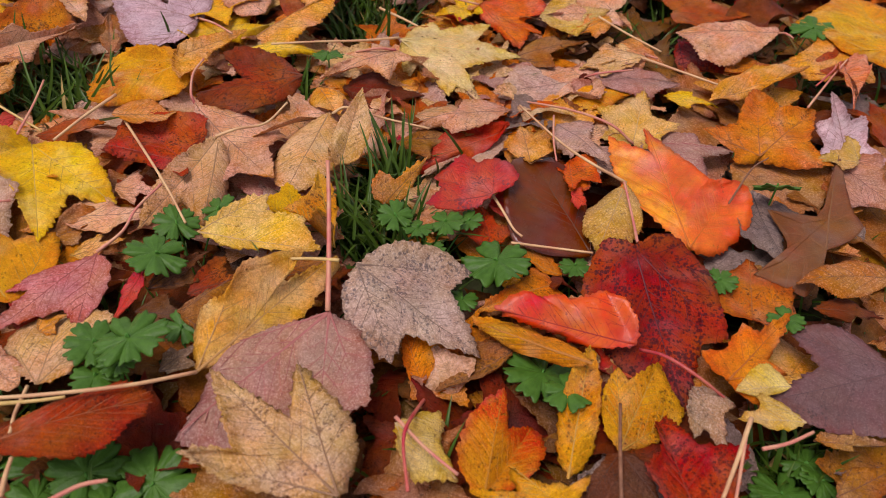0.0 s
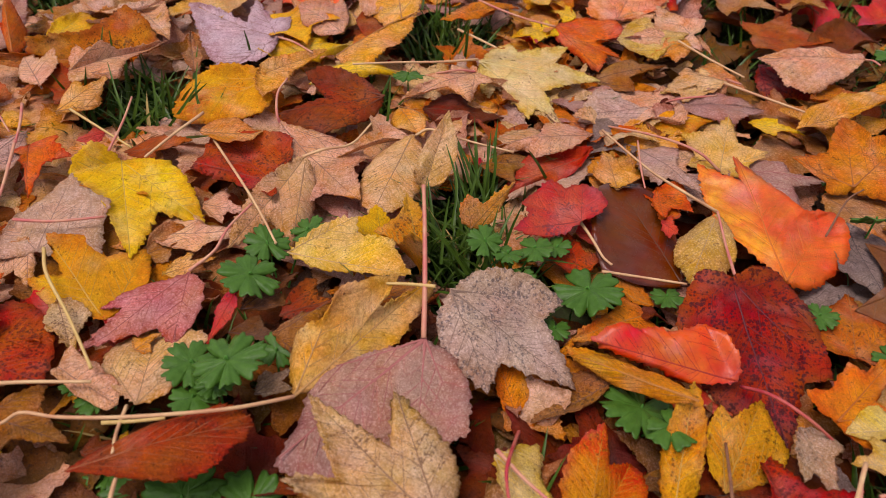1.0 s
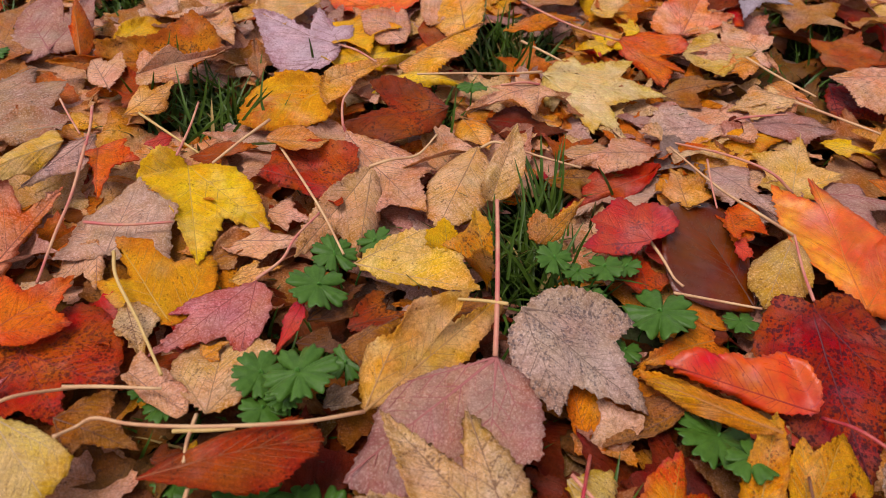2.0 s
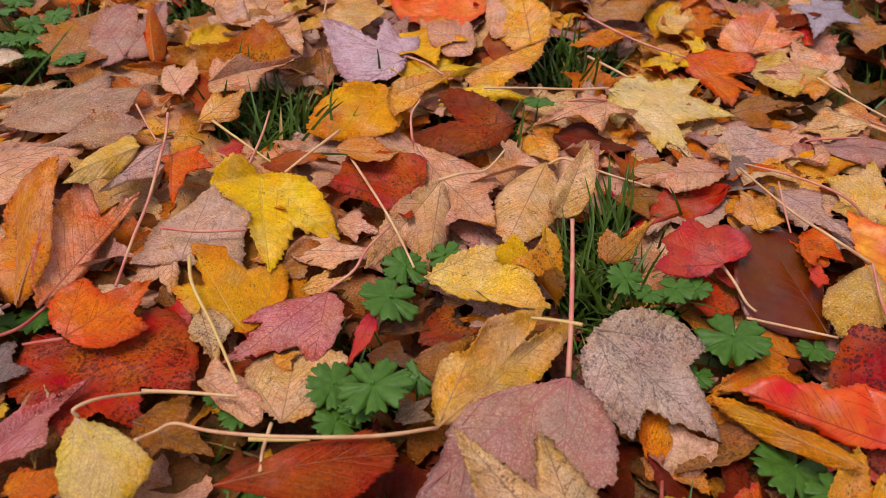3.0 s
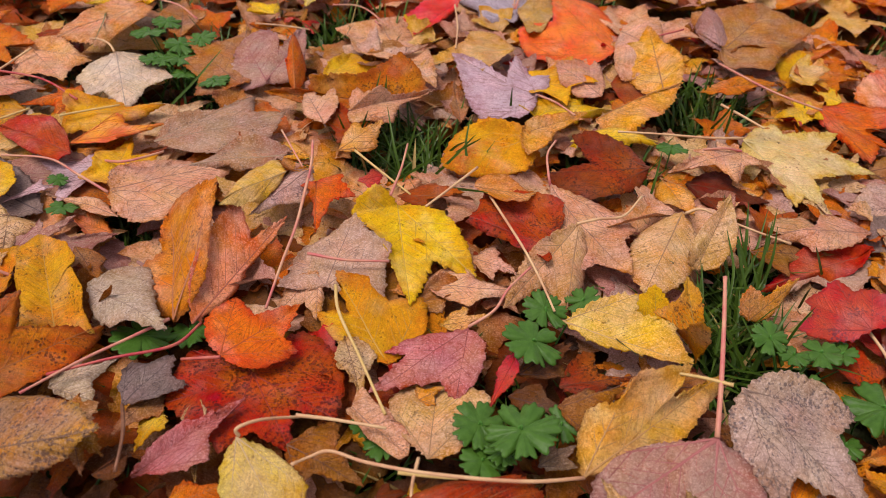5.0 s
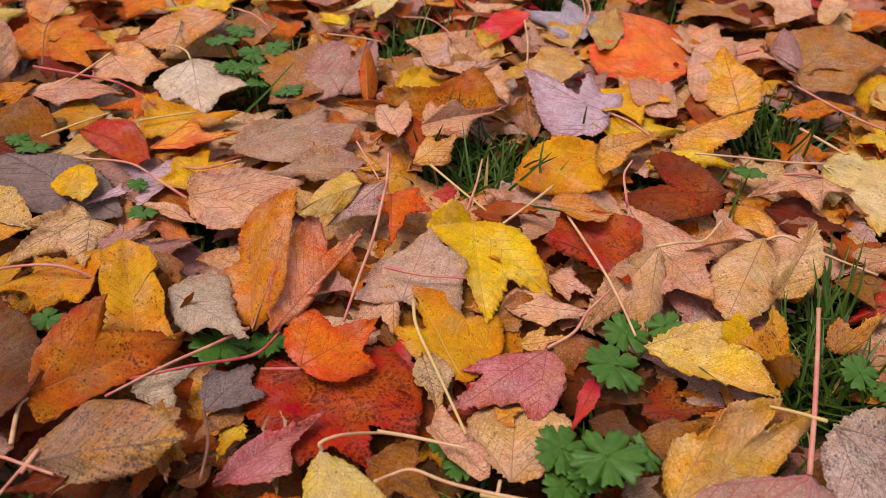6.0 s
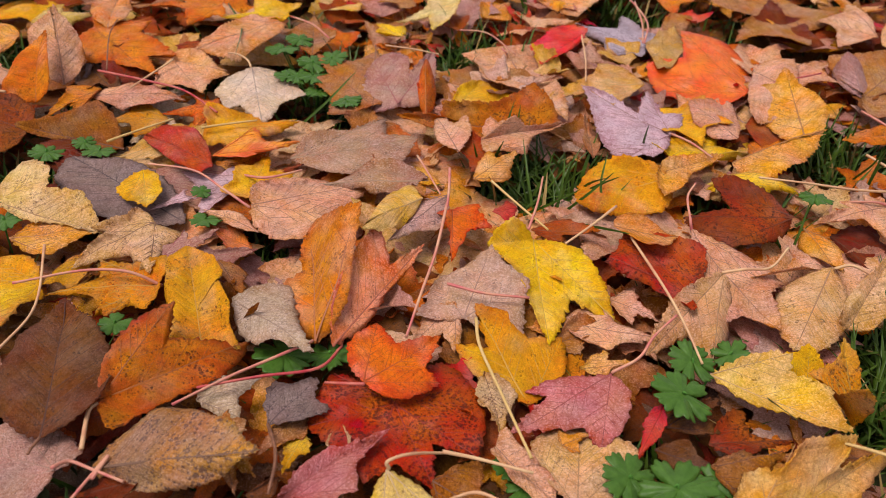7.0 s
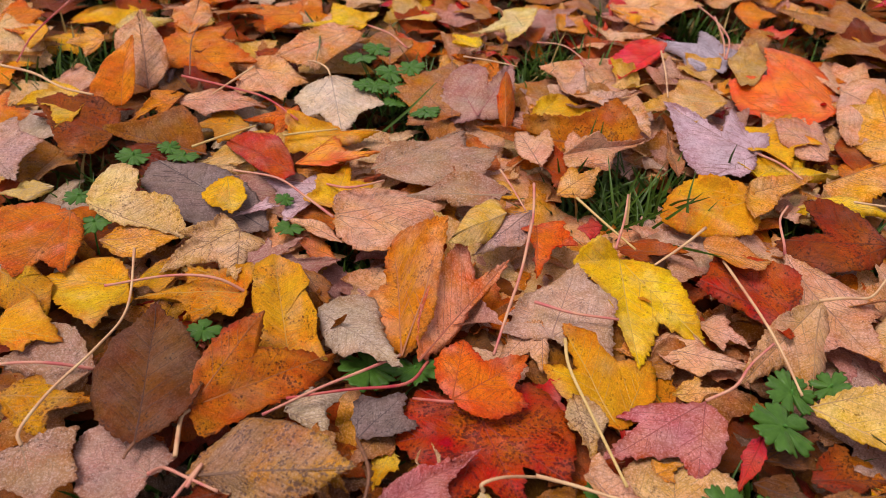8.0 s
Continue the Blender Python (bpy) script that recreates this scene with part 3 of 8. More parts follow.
def finish_leaf(name, look_key, at, label, verts, faces, fields, spines, normal, length, stalk, stalk_look, thick):
    """Makes the thing with its blade, its veins (lines in space, with their thickness) and its stalk."""
    thing = tagged(new(name), label, "leaf", "fallen autumn leaves")
    thing.location = at
    blade = mesh_object("blade", verts, faces, LEAF[look_key], thing)
    set_fields(blade, fields)
    skin = blade.modifiers.new("thickness", "SOLIDIFY")
    skin.thickness, skin.offset = 0.0004, -1.0
    vv, vf = [], []
    for spine, wide in spines:
        side = np.cross(np.gradient(spine, axis=0), normal)
        side /= np.linalg.norm(side, axis=1, keepdims=True) + 1e-9
        first = len(vv)
        for k, (p, s) in enumerate(zip(spine, side)):
            w = 0.00076 * thick * (length / 0.08) ** 0.5 * wide * (1 - 0.65 * k / (len(spine) - 1))
            vv += [p + s * w - normal * 0.0004, p + normal * w * 0.4, p - s * w - normal * 0.0004]
        for k in range(len(spine) - 1):
            a = first + 3 * k
            vf += [(a, a + 3, a + 4, a + 1), (a + 1, a + 4, a + 5, a + 2)]
    mesh_object("venation", vv, vf, VEIN[look_key], thing)
    if stalk:
        line = catmull(stalk) - np.array(at)
        n = len(line)
        verts, faces = tube(line, [0.00098 * thick * (1.15 - 0.35 * k / n + (0.45 * max(0, k / n - 0.9) / 0.1)) for k in range(n)])
        mesh_object("stalk", verts, faces, STALK[stalk_look], thing, True)
    return thing


def lobed_leaf(name, look_key, at, lobes, bays, label, stalk=(), stalk_look="cream", thick=1.0, holes=(), **shape):
    """A fallen palmate leaf. lobes: reach, heading in degrees and lift of each lobe's tip from the base; bays: depth and share between two tips;
    holes: place on the flat leaf along and left of its main rib, and radius."""
    rng = random.Random(f"{at}{lobes[0]}")
    if holes:
        shape = dict(rings=26, step=0.0011) | shape
    verts, faces, fields, lay, normal, flat, margin = lobed_shape(lobes, bays, rng, **(dict(rings=12, step=0.0014) | shape))
    size = max(np.linalg.norm(flat, axis=1))
    if holes:
        mean = [np.mean([(fields[i][1] * size, fields[i][2] * size * 0.5) for i in face], axis=0) for face in faces]
        faces = [face for face, (u, v) in zip(faces, mean) if all((u - a) ** 2 + (v - b) ** 2 > r * r for a, b, r in holes)]
    spines = [(lay(line[:, 0], line[:, 1], 0.0002), wide) for line, wide in lobed_veins(flat, margin, rng)]
    return finish_leaf(name, look_key, at, label, verts, faces, fields, spines, normal, size, stalk, stalk_look, thick)


def leaf(name, kind, look_key, at, heading, rise, length, left, right, label, bow=None, cup=None, ripple=0.09, stalk=(), stalk_look="cream", thick=1.0, deep=0.0, holes=()):
    """A fallen leaf given by its midrib. left and right: span, sweep in degrees and lift of each side's widest point or side lobe."""
    rng = random.Random(f"{at}{heading}")
    if kind in HALF:
        bow = rng.uniform(-0.01, 0.07) if bow is None else bow
        cup = rng.uniform(-0.05, 0.14) if cup is None else cup
        verts, faces, fields, lay, normal = half_leaf_shape(kind, heading, rise, length, left, right, bow, cup, ripple, rng)
        spines = [(np.array([lay(u, v, 0.0002) for u, v in pts]), wide) for pts, wide in half_leaf_veins(rng)]
        return finish_leaf(name, look_key, at, label, verts, faces, fields, spines, normal, length, stalk, stalk_look, thick)
    lobes = [(length * math.cos(radians(rise)), 0.0, length * math.sin(radians(rise))), left, right]
    lobes = [(r, a, z) for r, a, z in lobes]
    if kind in ("maple", "cordate"):
        low = (0.40, 0.58) if kind == "maple" else (0.55, 0.75)
        for span, sweep, lift in (left, right):
            side = sweep + math.copysign(rng.uniform(44, 62), sweep)
            if abs(side) < 150:
                lobes.append((rng.uniform(*low) * max(span, 0.5 * length), side, 0.5 * lift))
    lobes.sort(key=lambda lobe: lobe[1])
    lobes = [(r, heading + a, z) for r, a, z in lobes]
    low, high = {"maple": (0.56, 0.76), "cordate": (0.84, 0.98), "fan": (0.80, 1.0), "scrap": (0.62, 0.98)}[kind]
    bays = [(rng.uniform(low, high), rng.uniform(0.40, 0.60)) for _ in lobes[1:]]
    return lobed_leaf(name, look_key, at, lobes, bays, label, stalk, stalk_look, thick, [(u * length, v * length, r * length) for u, v, r in holes],
                      rings=9 if not holes else 26, step=0.0018, ripple=0.05, curl=0.09, bow=rng.uniform(-0.01, 0.05))


def weed(at, leaves):
    """A low cranesbill weed: round, lobed leaves (place, size, heading of its stem's side, tilt ahead and aside) on stems from one root."""
    thing = tagged(new("cranesbill_weed"), "green cranesbill weed with round lobed leaves among fallen leaves", "weed", "green weeds in the lawn")
    thing.location = at
    rng = random.Random(f"{at}")
    for place, size, heading, pitch, roll in leaves:
        n, lobes = 154, rng.choice((5, 6, 7))
        m = Matrix.Rotation(radians(heading), 3, "Z") @ Euler((radians(roll), radians(pitch), 0)).to_matrix()
        here = Vector(place) - Vector(at)
        ring = []
        jit, cuts = [rng.uniform(0.90, 1.08) for _ in range(lobes)], [rng.uniform(0.38, 0.62) for _ in range(lobes + 1)]
        for k in range(n):
            # the gap for the stem lies at angle pi
            a = -math.pi + 2 * math.pi * (k + 0.5) / n
            f = (a + math.pi) / (2 * math.pi) * lobes
            i, w = int(f), f - int(f)
            # from the cut between two lobes out to a broad end with three blunt teeth
            floor = cuts[i] if w < 0.5 else cuts[i + 1]
            r = floor + (jit[i] - floor) * min(1.0, math.sin(math.pi * w) / 0.42) ** 0.65
            r *= 1 - 0.10 * (0.5 + 0.5 * math.cos(2 * math.pi * (w - 0.5) * 3.4 + math.pi)) ** 1.5 * (1 if 0.16 < w < 0.84 else 0)
            r *= 0.40 + 0.60 * min(1.0, (math.pi - abs(a)) / 0.25)
            ring.append((size * 1.06 * r * math.cos(a), size * 1.06 * r * math.sin(a), math.pi * w))
        verts, faces = [here], []
        steps = (0.25, 0.5, 0.75, 0.9, 1.0)
        for s in steps:
            for x, y, w in ring:
                z = size * (0.10 * s * s * math.sin(w) ** 2 - 0.05 * s * s * abs(math.cos(w)) - 0.10 * s ** 3 + 0.16 * s * noise.noise(Vector((x * 60, y * 60, heading))))
                verts.append(here + m @ Vector((s * x, s * y, z)))
        for k in range(n):
            faces.append((0, 1 + k, 1 + (k + 1) % n))
        for i in range(len(steps) - 1):
            for k in range(n):
                a, b = 1 + i * n + k, 1 + i * n + (k + 1) % n
                faces.append((a, a + n, b + n, b))
        blade = mesh_object("leaf", verts, faces, WEED, thing)
        skin = blade.modifiers.new("thickness", "SOLIDIFY")
        skin.thickness, skin.offset = 0.0004, -1.0
        root = Vector((rng.uniform(-.004, .004), rng.uniform(-.004, .004), 0))
        mid = here * 0.5 + Vector((0, 0, -0.003)) - m @ Vector((size * 0.4, 0, 0))
        line = catmull([tuple(root), tuple(mid), tuple(here - m @ Vector((size * 0.12, 0, 0.0004))), tuple(here)], 5)
        v, f = tube(line, [0.0007] * len(line), 5)
        mesh_object("stem", v, f, WEED_VEIN, thing)
    return thing


def grass_patch(x, y, spread_x, spread_y, count, tall, seed, material=GRASS, label="dark green lawn grass blades between fallen leaves"):
    """A patch of lawn grass, as one mesh of many bent blades."""
    rng = random.Random(seed)
    verts, faces = [], []
    for _ in range(count):
        a, r = rng.uniform(0, 2 * math.pi), math.sqrt(rng.random())
        p = np.array([x + spread_x * r * math.cos(a), y + spread_y * r * math.sin(a), -0.028])
        lean, turn = radians(rng.uniform(4, 50)), rng.uniform(0, 2 * math.pi)
        length, wide = tall * rng.uniform(0.5, 1.5), rng.uniform(0.0009, 0.0019)
        side = np.array([-math.sin(turn), math.cos(turn), 0.0])
        first = len(verts)
        for k in range(7):
            t = k / 6
            w = wide * (1 - t**3) + 0.00004
            fold = np.array([0, 0, 0.35 * w])
            verts += [p - side * w + fold, p - fold * 0.6, p + side * w + fold]
            b = lean + t * radians(45) * rng.uniform(0.6, 1.1)
            p = p + length / 6 * np.array([math.sin(b) * math.cos(turn), math.sin(b) * math.sin(turn), math.cos(b)])
        for k in range(6):
            q = first + 3 * k
            faces += [(q, q + 1, q + 4, q + 3), (q + 1, q + 2, q + 5, q + 4)]
    ob = mesh_object("grass", verts, faces, material)
    ob.data.materials.append(DRY)
    ob.data.polygons.foreach_set("material_index", [1 if (k // 12) % 13 == 5 else 0 for k in range(len(faces))])
    return tagged(ob, label, "grass", kind="stuff")


def loose_stalk(points, look_key, radius):
    """A leaf stalk that has lost its leaf, lying or leaning on the litter."""
    words = {"cream": "pale cream", "pink": "pinkish", "red": "dark red", "brown": "dark brown", "ochre": "dull ochre"}[look_key]
    line = catmull(points)
    n = len(line)
    at = line[0].copy()
    verts, faces = tube(line - at, [radius * (1.1 - 0.3 * k / n + 0.5 * max(0, k / n - 0.92) / 0.08) for k in range(n)])
    ob = mesh_object("leaf_stalk", verts, faces, STALK[look_key])
    ob.location = at
    return tagged(ob, words + " bare leaf stalk lying on the fallen leaves", "stalk", "loose leaf stalks")


def grass_blade(points, wide=0.0011):
    """A single long blade of grass standing out of the litter."""
    line = catmull(points, 8)
    at, n = line[0].copy(), len(line)
    side = np.cross(np.gradient(line, axis=0), (0.3, -0.8, 0.5))
    side /= np.linalg.norm(side, axis=1, keepdims=True) + 1e-9
    verts, faces = [], []
    for k, (p, s) in enumerate(zip(line - at, side)):
        w = wide * (1 - (k / n) ** 3)
        up = np.array([0, 0, 0.4 * w])
        verts += [p - s * w + up, p - up, p + s * w + up]
        if k:
            q = 3 * k - 3
            faces += [(q, q + 1, q + 4, q + 3), (q + 1, q + 2, q + 5, q + 4)]
    ob = mesh_object("grass_blade", verts, faces, GRASS)
    ob.location = at
    return tagged(ob, "long green grass blade rising between fallen leaves", "grass", "single grass blades")


# ---- the ground: one sheet to the horizon, its grass and the bed of older leaves ----
def ground_height(x, y):
    return 0.004 * noise.noise(Vector((x * 6, y * 6, 0)))


xs = [-60, -8, -2] + [-1.2 + 0.05 * k for k in range(41)] + [2, 8, 60]
ys = [-60, -8, -1] + [-0.4 + 0.05 * k for k in range(41)] + [3, 8, 60]
gv = [(x, y, ground_height(x, y) - 0.030) for y in ys for x in xs]
gf = [(j * len(xs) + i, j * len(xs) + i + 1, (j + 1) * len(xs) + i + 1, (j + 1) * len(xs) + i) for j in range(len(ys) - 1) for i in range(len(xs) - 1)]
tagged(mesh_object("ground", gv, gf, SOIL), "dark damp soil of the lawn under the leaves", "ground", kind="structure")

# open places in the leaf cover where the lawn shows: x, y, radius
GAPS = [
    (-0.033, 0.418, 0.031),
    (-0.033, 0.393, 0.028),
    (-0.033, 0.444, 0.028),
    (-0.294, 0.529, 0.050),
    (-0.521, 0.629, 0.038),
    (-0.521, 0.601, 0.034),
    (-0.521, 0.657, 0.034),
    (-0.454, 0.372, 0.018),
    (-0.422, 0.755, 0.047),
    (-0.286, 0.945, 0.038),
    (-0.116, 0.570, 0.014),
    (-0.139, 0.570, 0.013),
    (-0.093, 0.570, 0.013),
    (-0.891, 0.531, 0.031),
    (-0.891, 0.504, 0.028),
    (-0.891, 0.558, 0.028),
    (-0.697, 0.382, 0.030),
    (-0.053, 0.681, 0.034),
    (-0.097, 0.567, 0.013),
    (-0.097, 0.555, 0.012),
    (-0.097, 0.579, 0.012),
    (0.218, 0.217, 0.015),
    (0.250, 0.663, 0.020),
    (0.250, 0.642, 0.018),
    (0.250, 0.685, 0.018),
    (-0.492, 0.386, 0.019),
    (-0.040, 0.696, 0.045),
    (-0.534, 0.389, 0.012),
    (-0.019, 0.380, 0.020),
    (-0.045, 0.380, 0.018),
    (0.007, 0.380, 0.018),
]


# where weeds stand in the litter
ROOM = [
    (-0.145, 0.346, 0.036),
    (0.050, 0.335, 0.008),
    (0.103, 0.346, 0.004),
    (0.009, 0.363, 0.033),
    (-0.162, 0.246, 0.020),
    (-0.130, 0.270, 0.004),
    (0.071, 0.253, 0.027),
    (-0.163, 0.194, 0.056),
    (0.247, 0.402, 0.005),
    (0.192, 0.327, 0.004),
    (0.223, 0.294, 0.004),
    (0.372, 0.662, 0.007),
    (0.211, 0.201, 0.023),
    (-0.079, 0.569, 0.004),
    (-0.633, 0.307, 0.005),
    (-0.495, 0.251, 0.004),
    (-0.378, 0.283, 0.020),
    (-0.545, 0.607, 0.073),
    (-0.653, 0.374, 0.053),
    (-0.514, 0.377, 0.020),
    (-0.229, 0.246, 0.012),
    (0.027, 0.309, 0.004),
    (-0.543, 0.599, 0.073),
]


def in_gap(x, y, grow=0.0, spots=GAPS):
    return any((x - a) ** 2 + (y - b) ** 2 < (r + grow) ** 2 for a, b, r in spots)


def chance_leaf(rng, sizes, tilt, curl, **fine):
    """The shape of a leaf lying by chance, with its size and the way that it points."""
    size, turn = rng.uniform(*sizes), rng.uniform(0, 360)
    lean, fold = math.tan(radians(rng.uniform(-tilt, tilt))), rng.uniform(-0.28, 0.34) * curl
    whole = rng.random() < 0.78
    lobes = []
    for a, reach in ((-98, 0.50), (-47, 0.86), (0, 1.0), (47, 0.86), (98, 0.50)) if whole else ((-52, 0.62), (-8, 1.0), (40, 0.70)):
        a, r = a + rng.uniform(-9, 9), size * reach * rng.uniform(0.80, 1.12)
        lobes.append((r, turn + a, r * (lean * math.cos(radians(a)) + fold * abs(math.sin(radians(a))) + rng.uniform(-0.05, 0.05) * curl)))
    bays = [(rng.uniform(0.56, 0.80) if whole else rng.uniform(0.70, 1.0), rng.uniform(0.4, 0.6)) for _ in lobes[1:]]
    verts, faces, fields, *_ = lobed_shape(lobes, bays, rng, ripple=0.05 * curl, curl=0.08 * curl, bow=curl * rng.uniform(-0.03, 0.06), **fine)
    return verts, faces, fields, np.array([0.4 * size * math.cos(radians(turn)), 0.4 * size * math.sin(radians(turn)), 0])


def litter(name, count, low, high, x0, x1, y0, y1, keys, seed, label, coarse=False, hollow=False, thin=0.0, **shape):
    """A bed of older leaves, nobody could count them, as one mesh."""
    rng = random.Random(seed)
    verts, faces, rims, slots = [], [], [], []
    fine = dict(step=0.012, rings=2, tooth=0.0) if coarse else dict(step=0.0034, rings=4)
    for _ in range(count):
        x, y = rng.uniform(x0, x1), rng.uniform(y0, y1)
        if thin:
            # the cover thins out evenly away from the middle
            a, r = rng.uniform(0, 2 * math.pi), thin * math.sqrt(-2 * math.log(1 - 0.95 * rng.random()))
            x, y = 0.5 * (x0 + x1) + r * math.cos(a), 0.5 * (y0 + y1) + r * math.sin(a)
        inside = ((x + 0.33) / 0.92) ** 2 + ((y - 0.68) / 0.68) ** 2 < 1
        if in_gap(x, y, 0.012) or inside == hollow:
            continue
        v, f, rim, middle = chance_leaf(rng, **shape, **fine)
        base = len(verts)
        off = np.array([x, y, rng.uniform(low, high)]) - middle
        verts += [p + off for p in v]
        faces += [tuple(base + k for k in face) for face in f]
        rims += list(rim)
        slots += [rng.randrange(len(keys))] * len(f)
    ob = mesh_object(name, verts, faces, LEAF[keys[0]])
    for key in keys[1:]:
        ob.data.materials.append(LEAF[key])
    ob.data.polygons.foreach_set("material_index", slots)
    set_fields(ob, rims)
    return tagged(ob, label, "leaf litter", kind="stuff")


def strewn(name, count, low, high, x0, x1, y0, y1, keys, seed, words, group, **shape):
    """Loose leaves by chance, each a thing of its own."""
    rng = random.Random(seed)
    for _ in range(count):
        x, y, key = rng.uniform(x0, x1), rng.uniform(y0, y1), rng.choice(keys)
        if in_gap(x, y, 0.012, GAPS + ROOM):
            continue
        v, f, rim, middle = chance_leaf(rng, step=0.0024, rings=6, **shape)
        ob = mesh_object(name, [p - middle for p in v], f, LEAF[key])
        ob.location = (x, y, rng.uniform(low, high))
        set_fields(ob, rim)
        tagged(ob, LOOKS[key][8] + words, "leaf", group)


BED = ["bed_brown", "bed_brown", "bed_rust", "bed_grey", "bed_tan", "bed_rust", "bed_brown", "dark_brown", "dark_rust", "brown"]
MIXED = ["tan", "orange", "pink_tan", "rust_orange", "red", "yellow_tan", "tan_brown", "pink_brown", "rust", "brown", "golden", "dark_rust", "tan_orange"]
litter("leaf_bed", 1800, -0.026, -0.010, -1.25, 0.60, 0.02, 1.40, BED, 5, "brown and tan older leaves matted on the lawn", sizes=(0.055, 0.085), tilt=14, curl=1.0)
strewn("dry_leaf", 235, -0.005, 0.006, -0.52, 0.14, 0.47, 0.85, ["pink_tan", "tan", "grey_pink", "tan_orange", "pink_brown", "tan_brown", "rust_orange", "mauve"], 11, " dry leaf half under others in the litter", "dry leaves in the litter", sizes=(0.045, 0.075), tilt=14, curl=1.4)
strewn("dry_leaf", 120, -0.008, 0.005, -0.56, -0.06, 0.33, 0.50, ["pink_tan", "tan", "rust_orange", "tan_orange", "pink_brown", "tan_brown", "rust", "mauve"], 31, " dry leaf half under others in the litter", "dry leaves in the litter", sizes=(0.045, 0.070), tilt=14, curl=1.4)
litter("older_leaves", 90, -0.012, -0.002, -0.60, 0.12, 0.19, 0.36, ["bed_tan", "bed_brown", "tan_brown", "bed_rust", "brown", "dark_rust"], 41, "dull brown and rusty older leaves beneath the newer ones", sizes=(0.040, 0.065), tilt=14, curl=1.4)
strewn("fallen_leaf", 105, -0.001, 0.009, -0.60, 0.05, 0.34, 0.60, ["pink_tan", "pink_tan", "tan", "peach", "grey_pink", "tan_orange", "tan_spot", "pale_pink"], 51, " dry leaf half under others in the litter", "dry leaves in the litter", sizes=(0.055, 0.085), tilt=9, curl=1.0)
strewn("fallen_leaf", 45, -0.006, 0.003, -0.60, 0.02, 0.16, 0.36, ["pink_tan", "tan_brown", "brown", "pink_brown", "tan_orange", "rust", "brown"], 52, " dry leaf half under others in the litter", "dry leaves in the litter", sizes=(0.050, 0.080), tilt=9, curl=1.0)
strewn("weathered_leaf", 120, -0.004, 0.010, -1.05, -0.56, 0.26, 0.98, ["tan", "golden", "tan_brown", "orange", "pink_tan", "yellow_orange", "rust", "pale_grey", "brown", "yellow_tan"], 53, " weathered leaf half under others in the litter", "weathered leaves in the litter", sizes=(0.055, 0.085), tilt=12, curl=1.2)
strewn("weathered_leaf", 60, -0.008, 0.004, 0.06, 0.40, 0.18, 0.58, ["rust", "tan_brown", "brown", "dark_rust", "tan_orange", "pink_brown", "dark_grey"], 54, " weathered leaf half under others in the litter", "weathered leaves in the litter", sizes=(0.055, 0.085), tilt=12, curl=1.2)
strewn("leaf_fragment", 330, -0.005, 0.006, -0.56, 0.20, 0.26, 0.85, MIXED, 12, " small curled leaf fragment between larger leaves", "curled leaf fragments", sizes=(0.020, 0.044), tilt=28, curl=2.2)
litter("upper_leaves", 520, 0.000, 0.014, -1.25, 0.60, 0.76, 1.36, MIXED, 21, "colourful newer leaves lying over the matted brown ones", sizes=(0.045, 0.080), tilt=16, curl=1.5)
litter("outer_leaves", 5200, -0.020, 0.004, -2.6, 2.0, -1.6, 3.0, BED + MIXED, 8, "mixed autumn leaves strewn over the lawn around", coarse=True, hollow=True, thin=1.25, sizes=(0.055, 0.085), tilt=12, curl=1.0)
grass_patch(-0.2, 0.55, 0.75, 0.55, 6000, 0.030, 77, label="short dark green lawn grass under the fallen leaves")
grass_patch(-0.2, 0.7, 2.3, 2.1, 9000, 0.042, 78, label="thin green lawn grass between the leaves around")


# ---- the fallen leaves, one by one ----
lobed_leaf("maple_leaf", "yellow", (-0.2740, 0.4360, 0.0250), [(0.0161, -172.9, 0.0180), (0.0356, -141.8, 0.0030), (0.1010, -68.5, 0.0000), (0.0902, -36.0, -0.0030), (0.0459, -11.3, 0.0030)], [(1.16, 0.51), (0.80, 0.50), (0.68, 0.60), (1.09, 0.61)], LOOKS["yellow"][8] + " lobed maple leaf, lying on the leaf litter", holes=[(0.0761, -0.0153, 0.003)])
lobed_leaf("maple_leaf", "orange_tan", (-0.3740, 0.2860, 0.0260), [(0.0480, 87.6, 0.0190), (0.0949, 97.9, 0.0430), (0.1106, 119.8, 0.0070), (0.0613, 146.3, -0.0060)], [(1.13, 0.41), (1.01, 0.88), (0.72, 0.34)], LOOKS["orange_tan"][8] + " lobed maple leaf, lying on the leaf litter")
lobed_leaf("maple_leaf", "salmon", (-0.3640, 0.2900, 0.0210), [(0.0568, 75.7, 0.0040), (0.1041, 78.4, 0.0110), (0.0934, 95.5, 0.0250), (0.0526, 104.3, 0.0240)], [(1.30, 0.10), (0.74, 0.34), (1.15, 0.66)], LOOKS["salmon"][8] + " fan-shaped maple leaf, lying on the leaf litter", stalk=[(-0.3585, 0.2915, 0.0216), (-0.3593, 0.2622, 0.0323), (-0.3871, 0.2428, 0.0339), (-0.4167, 0.2241, 0.0316)], stalk_look="red")
lobed_leaf("maple_leaf", "orange_red", (-0.3310, 0.2650, 0.0300), [(0.0253, -9.1, 0.0000), (0.0452, 24.9, -0.0040), (0.0587, 60.4, -0.0030), (0.0485, 104.3, 0.0010), (0.0297, 135.0, 0.0010)], [(1.16, 0.45), (0.79, 0.32), (0.70, 0.50), (1.14, 0.69)], LOOKS["orange_red"][8] + " broad maple leaf, lying on the leaf litter", stalk=[(-0.3280, 0.2604, 0.0338), (-0.3370, 0.2575, 0.0335), (-0.3527, 0.2579, 0.0270)], stalk_look="red")
